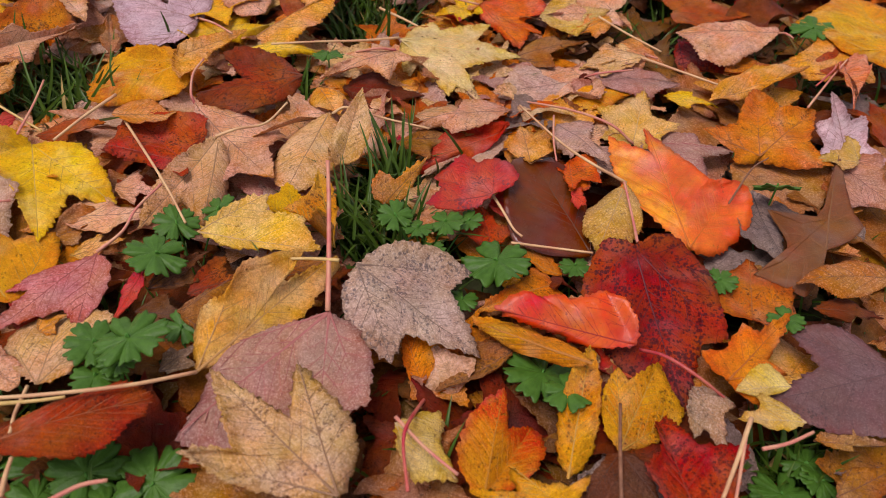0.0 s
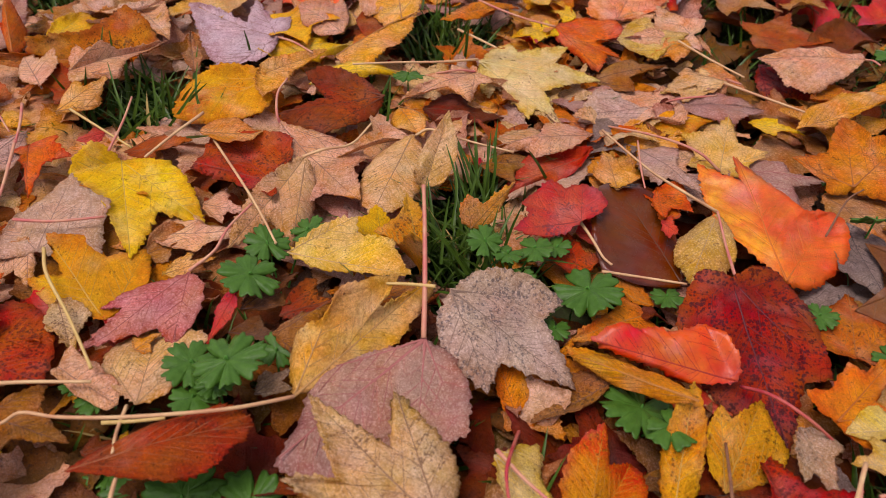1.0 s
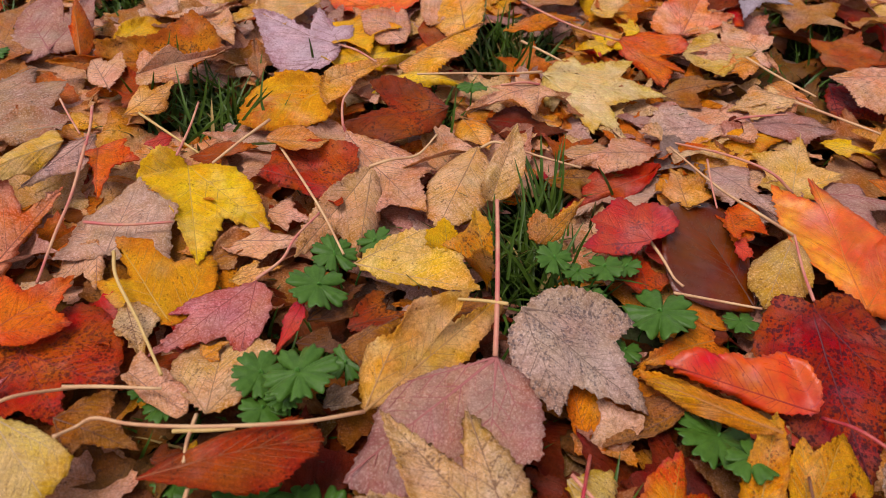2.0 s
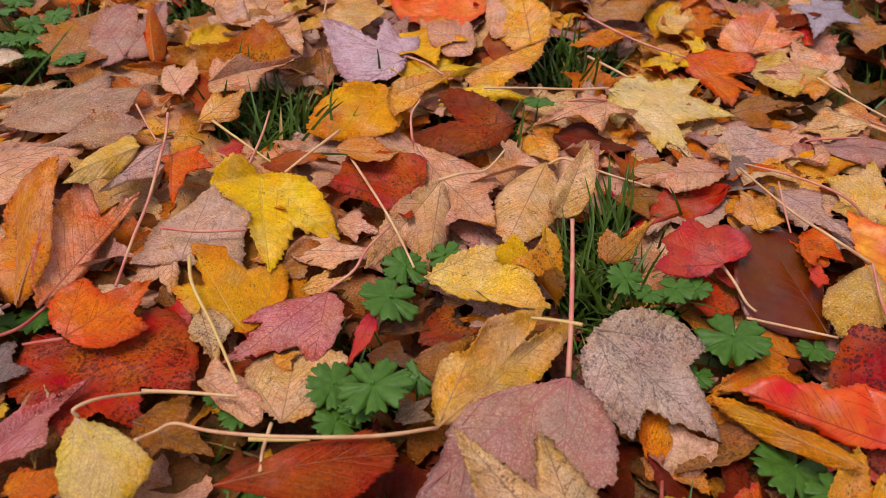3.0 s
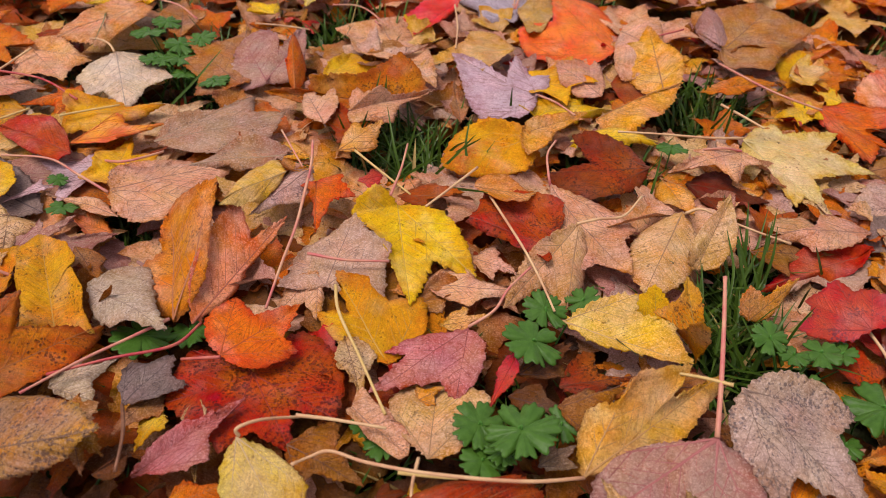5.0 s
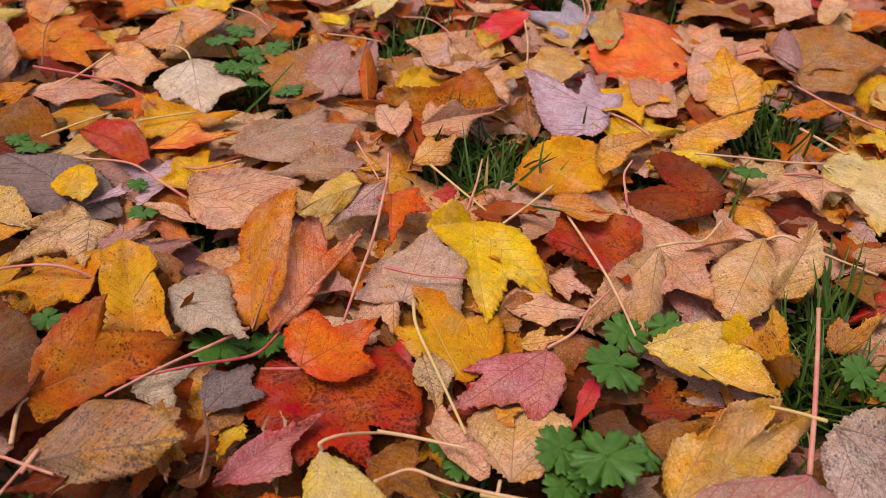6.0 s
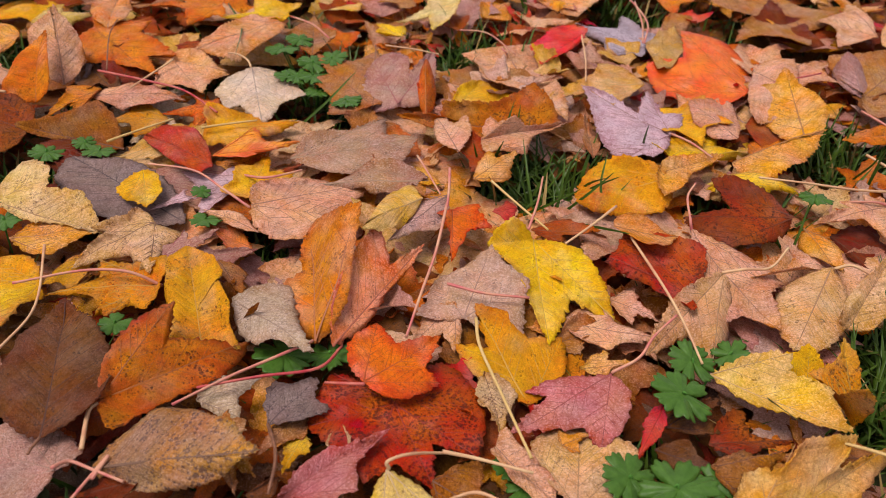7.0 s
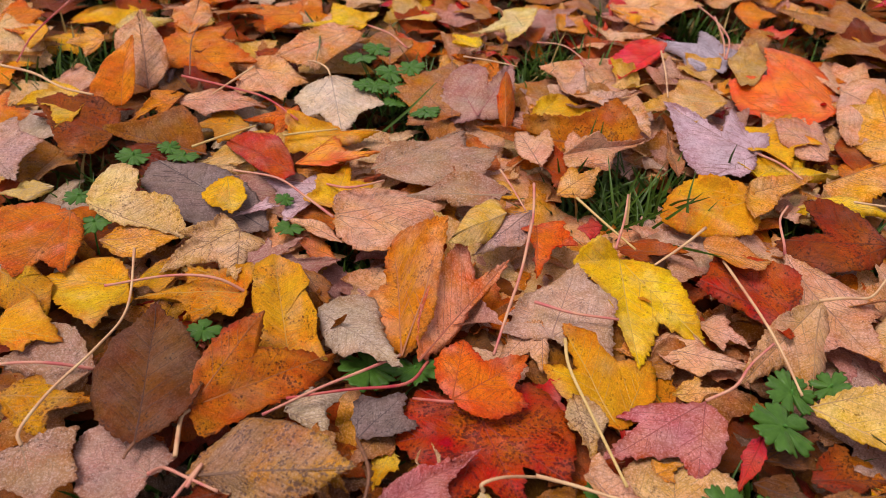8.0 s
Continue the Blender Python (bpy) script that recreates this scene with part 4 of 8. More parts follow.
lobed_leaf("maple_leaf", "red_spot", (-0.3110, 0.2640, 0.0200), [(0.0457, 169.9, 0.0010), (0.0512, -141.3, 0.0000), (0.0584, -83.1, 0.0050), (0.0608, -46.3, 0.0000), (0.0607, -17.2, 0.0020), (0.0510, 28.1, -0.0030), (0.0449, 73.2, -0.0020)], [(1.08, 0.51), (0.97, 0.47), (0.77, 0.48), (0.62, 0.50), (1.09, 0.58), (1.13, 0.57)], LOOKS["red_spot"][8] + " broad maple leaf, lying on the leaf litter")
lobed_leaf("maple_leaf", "golden", (-0.2370, 0.2940, 0.0170), [(0.0402, 71.1, -0.0060), (0.0612, 85.3, 0.0010), (0.0702, 118.0, 0.0100), (0.0785, 133.5, 0.0130), (0.0640, 155.0, 0.0040)], [(1.10, 0.44), (0.78, 0.62), (1.00, 0.52), (0.64, 0.32)], LOOKS["golden"][8] + " lobed maple leaf, lying on the leaf litter")
lobed_leaf("maple_leaf", "rose", (-0.1960, 0.3290, 0.0260), [(0.0539, -148.7, -0.0060), (0.0764, -127.0, -0.0060), (0.0542, -84.7, -0.0020), (0.0234, -50.2, 0.0010)], [(0.70, 0.36), (0.77, 0.72), (1.30, 0.67)], LOOKS["rose"][8] + " lobed maple leaf, lying on the leaf litter", stalk=[(-0.1960, 0.3294, 0.0266), (-0.1825, 0.3413, 0.0333), (-0.1769, 0.3573, 0.0386), (-0.1665, 0.3784, 0.0410)], stalk_look="pink")
lobed_leaf("maple_leaf", "tan", (-0.1950, 0.2290, 0.0300), [(0.0242, 38.3, 0.0000), (0.0569, 66.1, -0.0040), (0.0640, 99.9, -0.0130), (0.0547, 129.8, -0.0140)], [(1.07, 0.44), (1.04, 0.53), (1.08, 0.56)], LOOKS["tan"][8] + " fan-shaped maple leaf, lying on the leaf litter", stalk=[(-0.2005, 0.2297, 0.0271), (-0.1990, 0.2123, 0.0301), (-0.1958, 0.1986, 0.0324)], stalk_look="cream")
lobed_leaf("maple_leaf", "tan_yellow", (-0.2910, 0.2070, 0.0430), [(0.0220, -90.0, -0.0070), (0.0398, -72.5, -0.0130), (0.0475, -40.7, -0.0150), (0.0446, -15.6, -0.0130), (0.0271, -4.2, -0.0090)], [(1.16, 0.28), (1.08, 0.45), (1.04, 0.56), (1.11, 0.68)], LOOKS["tan_yellow"][8] + " fan-shaped maple leaf, lying on the leaf litter", stalk=[(-0.2902, 0.2080, 0.0427), (-0.2911, 0.2091, 0.0475), (-0.2826, 0.2190, 0.0449), (-0.2677, 0.2389, 0.0272)], stalk_look="cream")
lobed_leaf("maple_leaf", "gold_tan", (-0.1150, 0.2380, 0.0320), [(0.0976, 45.8, 0.0080), (0.1021, 49.0, 0.0140), (0.0888, 56.5, 0.0200), (0.0557, 72.2, 0.0260), (0.0383, 97.5, 0.0060)], [(1.03, 0.29), (0.66, 0.76), (1.01, 0.50), (0.77, 0.21)], LOOKS["gold_tan"][8] + " lobed maple leaf, lying on the leaf litter", stalk=[(-0.1148, 0.2375, 0.0323), (-0.1440, 0.2211, 0.0420), (-0.1872, 0.2109, 0.0460), (-0.2217, 0.2097, 0.0440), (-0.2422, 0.2124, 0.0420), (-0.2533, 0.2109, 0.0348), (-0.2592, 0.2018, 0.0387)], stalk_look="cream")
lobed_leaf("maple_leaf", "lilac_pink", (-0.0490, 0.2760, 0.0390), [(0.0624, -158.4, -0.0050), (0.1026, -133.8, -0.0120), (0.0921, -117.1, -0.0140), (0.0850, -90.7, -0.0210), (0.0600, -66.4, -0.0120), (0.0389, -48.1, -0.0070), (0.0166, -25.0, -0.0020)], [(0.94, 0.60), (1.03, 0.55), (0.87, 0.17), (0.86, 0.54), (1.03, 0.54), (1.09, 0.50)], LOOKS["lilac_pink"][8] + " broad maple leaf, lying on the leaf litter", stalk=[(-0.0498, 0.2753, 0.0401), (-0.0511, 0.3041, 0.0560), (-0.0533, 0.3346, 0.0720), (-0.0553, 0.3550, 0.0830)], stalk_look="pink", thick=1.4, wing=0.05)
lobed_leaf("maple_leaf", "tan_spot", (-0.0350, 0.1670, 0.0360), [(0.0433, 83.4, -0.0020), (0.0851, 109.9, 0.0040), (0.0997, 136.2, 0.0020), (0.0777, 168.1, 0.0040)], [(1.03, 0.34), (0.57, 0.45), (0.67, 0.79)], LOOKS["tan_spot"][8] + " lobed maple leaf, lying on the leaf litter")
lobed_leaf("maple_leaf", "grey_mottle", (-0.0360, 0.3080, 0.0450), [(0.0296, -101.7, -0.0070), (0.0615, -68.0, -0.0180), (0.0851, -29.6, -0.0310), (0.0728, 15.9, -0.0270), (0.0347, 43.8, -0.0070)], [(1.23, 0.30), (0.73, 0.34), (0.76, 0.64), (1.19, 0.65)], LOOKS["grey_mottle"][8] + " lobed maple leaf, lying on the leaf litter", stalk=[(-0.0450, 0.2993, 0.0562), (-0.0598, 0.3030, 0.0531), (-0.0749, 0.3032, 0.0523)], stalk_look="ochre")
lobed_leaf("maple_leaf", "orange", (0.0060, 0.2480, 0.0000), [(0.0377, 32.0, 0.0060), (0.0559, 47.2, 0.0090), (0.0314, 112.5, 0.0200), (0.0198, 130.9, 0.0120)], [(1.10, 0.36), (1.18, 0.56), (1.14, 0.71)], LOOKS["orange"][8] + " lobed maple leaf, lying on the leaf litter", stalk=[(0.0069, 0.2488, -0.0008), (-0.0035, 0.2089, 0.0320), (-0.0055, 0.1951, 0.0333), (-0.0027, 0.1704, 0.0346)], stalk_look="red")
leaf("withered_leaf", "scrap", "brown", (0.0586, 0.2713, 0.0156), -153.3, -10.3, 0.0537, (0.0304, 17.0, -0.0033), (0.0262, -51.3, -0.0051), LOOKS["brown"][8] + " withered ragged leaf, lying on the leaf litter")
lobed_leaf("maple_leaf", "red_gloss", (0.1270, 0.2720, 0.0210), [(0.0151, 97.6, 0.0120), (0.0319, 122.2, 0.0180), (0.0541, 154.9, 0.0170), (0.0678, 158.4, 0.0170), (0.0834, 169.6, 0.0120), (0.0462, 175.0, 0.0040)], [(1.30, 0.15), (0.90, 0.64), (0.88, 0.90), (1.05, 0.37), (1.15, 0.66)], LOOKS["red_gloss"][8] + " folded maple leaf on the leaf litter", stalk=[(0.1290, 0.2690, 0.0209), (0.1374, 0.2526, 0.0355), (0.1532, 0.2392, 0.0347), (0.1769, 0.2352, 0.0151)], stalk_look="red", curl=0.12)
lobed_leaf("maple_leaf", "golden", (0.0920, 0.2690, 0.0080), [(0.0412, 150.9, 0.0100), (0.0639, 159.9, 0.0130), (0.0437, 164.1, 0.0040)], [(1.07, 0.37), (1.22, 0.75)], LOOKS["golden"][8] + " maple leaf edge, folded under a red leaf")
lobed_leaf("maple_leaf", "deep_red", (0.1360, 0.3400, 0.0350), [(0.0197, 149.5, -0.0040), (0.0405, -147.1, -0.0190), (0.0784, -101.0, -0.0250), (0.1062, -81.3, -0.0280), (0.0776, -51.8, -0.0150), (0.0534, -13.0, -0.0110), (0.0292, 22.2, 0.0030)], [(1.09, 0.40), (1.15, 0.50), (0.98, 0.43), (0.85, 0.65), (0.99, 0.73), (1.07, 0.63)], LOOKS["deep_red"][8] + " broad maple leaf, lying on the leaf litter", stalk=[(0.1383, 0.3429, 0.0364), (0.1416, 0.3747, 0.0316), (0.1386, 0.3973, 0.0410)], stalk_look="pink")
lobed_leaf("maple_leaf", "flame", (0.1790, 0.3550, 0.0220), [(0.0320, 14.5, -0.0050), (0.0605, 34.2, 0.0000), (0.0786, 53.3, 0.0050), (0.1126, 96.1, 0.0200), (0.1090, 112.1, 0.0120)], [(1.25, 0.34), (1.10, 0.44), (0.76, 0.27), (0.74, 0.17)], LOOKS["flame"][8] + " lobed maple leaf, lying on the leaf litter", curl=0.10, wing=0.20)
leaf("oval_leaf", "ovate", "cream", (0.1436, 0.4071, 0.0317), -115.7, -13.9, 0.0598, (0.0425, 30.2, -0.0086), (0.0413, -23.2, -0.0138), LOOKS["cream"][8] + " toothed oval leaf, lying on the leaf litter", stalk=[(0.1436, 0.4071, 0.0323), (0.1150, 0.4133, 0.0454), (0.1023, 0.4540, 0.0317), (0.0799, 0.5188, 0.0184)], stalk_look="cream")
lobed_leaf("beech_leaf", "brown_gloss", (0.1170, 0.3600, 0.0080), [(0.0290, 90.0, 0.0090), (0.0710, 91.6, 0.0140), (0.0923, 113.0, 0.0160), (0.0842, 132.6, 0.0140), (0.0533, 173.5, 0.0020)], [(1.30, 0.10), (1.14, 0.32), (1.06, 0.47), (1.08, 0.60)], LOOKS["brown_gloss"][8] + " smooth-edged leaf, lying on the leaf litter", tooth=0.0006)
lobed_leaf("maple_leaf", "rosy_red", (0.0500, 0.3950, 0.0280), [(0.0236, 36.4, 0.0050), (0.0321, 84.6, 0.0080), (0.0391, 122.5, 0.0080), (0.0421, 162.0, 0.0040), (0.0469, -168.9, -0.0020), (0.0255, -154.4, -0.0060)], [(1.21, 0.42), (0.83, 0.56), (0.98, 0.66), (0.83, 0.41), (1.12, 0.63)], LOOKS["rosy_red"][8] + " lobed maple leaf, lying on the leaf litter", stalk=[(0.0512, 0.4040, 0.0201), (0.0573, 0.3852, 0.0215), (0.0637, 0.3723, 0.0177), (0.0692, 0.3656, 0.0169)], stalk_look="cream")
leaf("withered_leaf", "scrap", "red", (0.0491, 0.4004, 0.0126), 2.2, -7.1, 0.0358, (0.0316, 44.6, 0.0009), (0.0165, -36.0, -0.0034), LOOKS["red"][8] + " withered ragged leaf, lying on the leaf litter")
leaf("withered_leaf", "scrap", "red_spot", (0.0497, 0.3645, 0.0060), 97.9, 1.2, 0.0426, (0.0321, 47.9, 0.0030), (0.0289, -44.1, 0.0000), LOOKS["red_spot"][8] + " withered ragged leaf, lying on the leaf litter")
lobed_leaf("maple_leaf", "tan_orange", (-0.0240, 0.3880, 0.0220), [(0.0153, 31.6, -0.0020), (0.0431, 45.9, 0.0180), (0.0124, 104.0, 0.0200), (0.0095, 161.6, 0.0080)], [(1.15, 0.49), (0.60, 0.55), (1.22, 0.62)], LOOKS["tan_orange"][8] + " fan-shaped maple leaf, lying on the leaf litter")
lobed_leaf("maple_leaf", "yellow_tan", (-0.1400, 0.3500, 0.0270), [(0.0468, -20.0, 0.0030), (0.0820, -12.7, 0.0050), (0.0665, 6.9, 0.0090), (0.0470, 23.8, 0.0190)], [(1.21, 0.26), (0.98, 0.55), (0.78, 0.47)], LOOKS["yellow_tan"][8] + " toothed oval leaf, lying on the leaf litter")
leaf("withered_leaf", "scrap", "yellow", (-0.0817, 0.3656, 0.0200), 102.8, 43.2, 0.0292, (0.0249, 44.8, 0.0120), (0.0184, -90.0, 0.0120), LOOKS["yellow"][8] + " withered ragged leaf, lying on the leaf litter")
leaf("withered_leaf", "scrap", "yellow_spot", (-0.0535, 0.3500, 0.0160), 110.5, 29.0, 0.0536, (0.0352, 46.7, 0.0219), (0.0129, 113.6, 0.0404), LOOKS["yellow_spot"][8] + " withered ragged leaf, lying on the leaf litter")
lobed_leaf("maple_leaf", "tan", (-0.1410, 0.4350, 0.0390), [(0.0624, -121.9, -0.0030), (0.0900, -114.3, -0.0130), (0.0781, -87.8, -0.0120), (0.0310, -69.2, -0.0110)], [(1.08, 0.36), (0.71, 0.44), (1.30, 0.81)], LOOKS["tan"][8] + " fan-shaped maple leaf, lying on the leaf litter", stalk=[(-0.1427, 0.4329, 0.0402), (-0.1285, 0.4388, 0.0432), (-0.1115, 0.4529, 0.0389), (-0.1002, 0.4817, 0.0375)], stalk_look="cream")
leaf("maple_leaf", "fan", "pink_tan", (-0.1672, 0.4764, 0.0365), -46.6, -8.4, 0.0983, (0.0709, 31.8, -0.0119), (0.0874, -25.1, -0.0110), LOOKS["pink_tan"][8] + " fan-shaped maple leaf, lying on the leaf litter", deep=1.1, stalk=[(-0.1672, 0.4764, 0.0371), (-0.1699, 0.4809, 0.0432), (-0.1748, 0.5098, 0.0420), (-0.1712, 0.5297, 0.0426)], stalk_look="pink")
lobed_leaf("maple_leaf", "tan", (-0.0690, 0.4800, 0.0310), [(0.0495, -133.4, -0.0070), (0.0917, -103.9, -0.0030), (0.0691, -86.7, -0.0060), (0.0295, -66.0, -0.0070)], [(1.16, 0.48), (1.09, 0.55), (1.24, 0.73)], LOOKS["tan"][8] + " fan-shaped maple leaf, lying on the leaf litter", stalk=[(-0.0670, 0.4809, 0.0296), (-0.0574, 0.4813, 0.0357), (-0.0445, 0.4776, 0.0348), (-0.0231, 0.4716, 0.0328), (0.0065, 0.4667, 0.0295)], stalk_look="cream")
leaf("withered_leaf", "scrap", "pink_tan", (-0.0690, 0.4866, 0.0239), -145.8, 5.2, 0.0668, (0.0348, -2.6, 0.0011), (0.0296, -48.5, 0.0015), LOOKS["pink_tan"][8] + " withered ragged leaf, lying on the leaf litter")
leaf("oval_leaf", "ovate", "tan", (-0.0569, 0.4291, 0.0220), 70.6, 43.0, 0.0587, (0.0117, 48.6, 0.0180), (0.0226, -46.9, 0.0200), LOOKS["tan"][8] + " toothed oval leaf, lying on the leaf litter")
leaf("maple_leaf", "cordate", "red_spot", (-0.1593, 0.4112, 0.0324), 170.5, 6.1, 0.0613, (0.0163, 48.7, 0.0003), (0.0739, -33.9, 0.0014), LOOKS["red_spot"][8] + " broad maple leaf, lying on the leaf litter")
leaf("oval_leaf", "ovate", "tan_orange", (-0.2202, 0.4548, 0.0404), 4.1, -0.2, 0.0446, (0.0337, 66.6, -0.0086), (0.0359, -38.1, 0.0086), LOOKS["tan_orange"][8] + " toothed oval leaf, lying on the leaf litter")
leaf("withered_leaf", "scrap", "pink_tan", (-0.2381, 0.3703, 0.0150), 7.4, 4.1, 0.0704, (0.0421, 39.8, 0.0020), (0.0390, -25.9, -0.0010), LOOKS["pink_tan"][8] + " withered ragged leaf, lying on the leaf litter")
leaf("withered_leaf", "scrap", "pink_tan", (-0.2093, 0.4054, 0.0150), -16.6, 4.6, 0.0376, (0.0204, 62.0, 0.0040), (0.0273, -29.9, 0.0000), LOOKS["pink_tan"][8] + " withered ragged leaf, lying on the leaf litter")
leaf("maple_leaf", "cordate", "pale_pink", (-0.2951, 0.3418, 0.0240), 93.0, 4.8, 0.0720, (0.0425, 45.4, 0.0010), (0.0563, -37.2, 0.0030), LOOKS["pale_pink"][8] + " broad maple leaf, lying on the leaf litter", deep=1.15, stalk=[(-0.3122, 0.3561, 0.0363), (-0.2870, 0.3572, 0.0359), (-0.2584, 0.3655, 0.0345)], stalk_look="pink")
leaf("withered_leaf", "scrap", "pink_tan", (-0.3044, 0.3531, 0.0238), -112.5, -9.3, 0.0482, (0.0399, 41.3, -0.0045), (0.0235, -25.8, -0.0036), LOOKS["pink_tan"][8] + " withered ragged leaf, lying on the leaf litter")
leaf("oval_leaf", "ovate", "mottled_tan", (-0.4361, 0.1579, 0.0335), 15.7, 16.4, 0.0977, (0.0530, 45.8, 0.0090), (0.0500, -13.8, 0.0054), LOOKS["mottled_tan"][8] + " toothed oval leaf, lying on the leaf litter")
leaf("oval_leaf", "ovate", "dark_brown", (-0.4715, 0.1624, 0.0344), 123.3, 0.3, 0.1074, (0.0619, 29.5, 0.0003), (0.0556, -38.9, 0.0091), LOOKS["dark_brown"][8] + " toothed oval leaf, lying on the leaf litter", stalk=[(-0.4715, 0.1624, 0.0350), (-0.4699, 0.1556, 0.0366), (-0.4688, 0.1514, 0.0366)], stalk_look="brown")
lobed_leaf("maple_leaf", "orange_spot", (-0.4600, 0.1950, 0.0340), [(0.0214, -37.4, -0.0040), (0.0658, 44.4, -0.0110), (0.0907, 55.8, -0.0050), (0.0674, 84.0, 0.0210), (0.0338, 109.0, 0.0120)], [(0.95, 0.49), (1.07, 0.44), (0.70, 0.72), (1.22, 0.76)], LOOKS["orange_spot"][8] + " toothed oval leaf, lying on the leaf litter")
leaf("torn_leaf", "torn", "yellow_spot", (-0.4393, 0.2603, 0.0220), 128.4, 10.0, 0.0809, (0.0436, 25.6, 0.0120), (0.0265, -53.0, 0.0140), LOOKS["yellow_spot"][8] + " torn leaf piece, lying on the leaf litter", bow=0.02)
leaf("maple_leaf", "fan", "pale_grey", (-0.4401, 0.2981, 0.0260), -23.0, 10.1, 0.0859, (0.0396, 68.3, -0.0065), (0.0507, -18.2, 0.0014), LOOKS["pale_grey"][8] + " fan-shaped maple leaf, lying on the leaf litter", stalk=[(-0.3725, 0.2815, 0.0315), (-0.3859, 0.2598, 0.0335), (-0.4022, 0.2370, 0.0341), (-0.4220, 0.2080, 0.0326)], stalk_look="pink")
lobed_leaf("maple_leaf", "pale_pink", (-0.4550, 0.1520, 0.0300), [(0.0171, 83.3, -0.0030), (0.0300, 126.9, -0.0040), (0.0502, 156.5, -0.0060), (0.0481, -176.4, -0.0050), (0.0347, -136.2, -0.0030), (0.0221, -84.8, 0.0000)], [(1.09, 0.47), (1.10, 0.42), (1.13, 0.52), (1.06, 0.50), (1.12, 0.55)], LOOKS["pale_pink"][8] + " broad maple leaf under a brown leaf", stalk=[(-0.4472, 0.1467, 0.0430), (-0.4462, 0.1558, 0.0366), (-0.4320, 0.1559, 0.0369), (-0.4122, 0.1553, 0.0380)], stalk_look="pink")
leaf("maple_leaf", "cordate", "tan_grey", (-0.5269, 0.1377, 0.0309), -33.3, 0.2, 0.0455, (0.0433, 29.3, -0.0000), (0.0248, -44.7, 0.0001), LOOKS["tan_grey"][8] + " broad maple leaf, lying on the leaf litter", stalk=[(-0.5269, 0.1377, 0.0315), (-0.5311, 0.1429, 0.0369), (-0.5366, 0.1703, 0.0368), (-0.5368, 0.2059, 0.0368), (-0.5432, 0.2400, 0.0370), (-0.5782, 0.2876, 0.0372)], stalk_look="cream")
leaf("withered_leaf", "scrap", "gold_spot", (-0.5717, 0.1603, 0.0250), 23.2, -0.3, 0.0593, (0.0300, 38.8, -0.0001), (0.0491, -36.8, -0.0001), LOOKS["gold_spot"][8] + " withered ragged leaf, lying on the leaf litter")
leaf("withered_leaf", "scrap", "tan_grey", (-0.5340, 0.1994, 0.0248), -160.4, 0.2, 0.0683, (0.0325, 37.7, 0.0001), (0.0602, -36.1, 0.0002), LOOKS["tan_grey"][8] + " withered ragged leaf, lying on the leaf litter", stalk=[(-0.5340, 0.1994, 0.0254), (-0.5546, 0.1842, 0.0369), (-0.5769, 0.1723, 0.0370), (-0.5833, 0.1622, 0.0370)], stalk_look="pink")
lobed_leaf("maple_leaf", "golden", (-0.5700, 0.2670, 0.0220), [(0.0352, 145.4, 0.0000), (0.0463, 166.3, 0.0000), (0.0639, -162.7, 0.0020), (0.0444, -75.7, 0.0060), (0.0156, -45.0, -0.0020)], [(1.04, 0.47), (0.95, 0.53), (1.19, 0.58), (0.61, 0.22)], LOOKS["golden"][8] + " lobed maple leaf, lying on the leaf litter")
leaf("maple_leaf", "maple", "yellow_spot", (-0.4909, 0.2931, 0.0251), -152.6, -0.0, 0.0756, (0.0456, 27.8, -0.0001), (0.0552, -33.0, 0.0002), LOOKS["yellow_spot"][8] + " lobed maple leaf, lying on the leaf litter", stalk=[(-0.4909, 0.2931, 0.0257), (-0.5108, 0.2863, 0.0372), (-0.5388, 0.2755, 0.0372), (-0.5701, 0.2498, 0.0371)], stalk_look="pink")
leaf("maple_leaf", "maple", "tan_spot", (-0.5361, 0.3480, 0.0258), -110.5, -0.5, 0.0667, (0.0612, 53.8, -0.0007), (0.0422, -26.5, -0.0005), LOOKS["tan_spot"][8] + " lobed maple leaf, lying on the leaf litter")
lobed_leaf("maple_leaf", "rust_orange", (-0.6560, 0.3070, 0.0310), [(0.0386, -169.6, 0.0000), (0.0702, -139.0, 0.0000), (0.0732, -75.8, -0.0010), (0.0668, -51.1, -0.0010), (0.0246, -26.6, 0.0000)], [(1.30, 0.22), (0.98, 0.59), (0.74, 0.30), (1.30, 0.71)], LOOKS["rust_orange"][8] + " broad maple leaf, lying on the leaf litter")
lobed_leaf("maple_leaf", "cream_spot", (-0.6460, 0.3150, 0.0350), [(0.0430, 0.0, -0.0050), (0.0852, 4.0, -0.0070), (0.0636, 24.1, 0.0070), (0.0431, 68.2, 0.0100), (0.0462, 107.7, 0.0050)], [(0.84, 0.63), (1.04, 0.52), (0.68, 0.36), (1.12, 0.65)], LOOKS["cream_spot"][8] + " broad maple leaf, lying on the leaf litter")
lobed_leaf("maple_leaf", "dark_grey", (-0.5230, 0.3640, 0.0170), [(0.0782, 147.5, 0.0090), (0.1072, 160.4, 0.0110), (0.1330, 167.8, 0.0140), (0.1170, -179.0, 0.0110), (0.0608, -154.7, 0.0010)], [(1.04, 0.45), (1.04, 0.36), (1.01, 0.55), (1.11, 0.66)], LOOKS["dark_grey"][8] + " lobed maple leaf, lying on the leaf litter")
lobed_leaf("maple_leaf", "lilac_pink", (-0.5230, 0.4350, 0.0160), [(0.0340, 178.3, 0.0030), (0.0709, -163.6, 0.0030), (0.0785, -124.1, -0.0030), (0.0556, -98.3, -0.0040)], [(1.08, 0.43), (1.00, 0.50), (1.01, 0.57)], LOOKS["lilac_pink"][8] + " maple leaf half under a grey one in the litter")
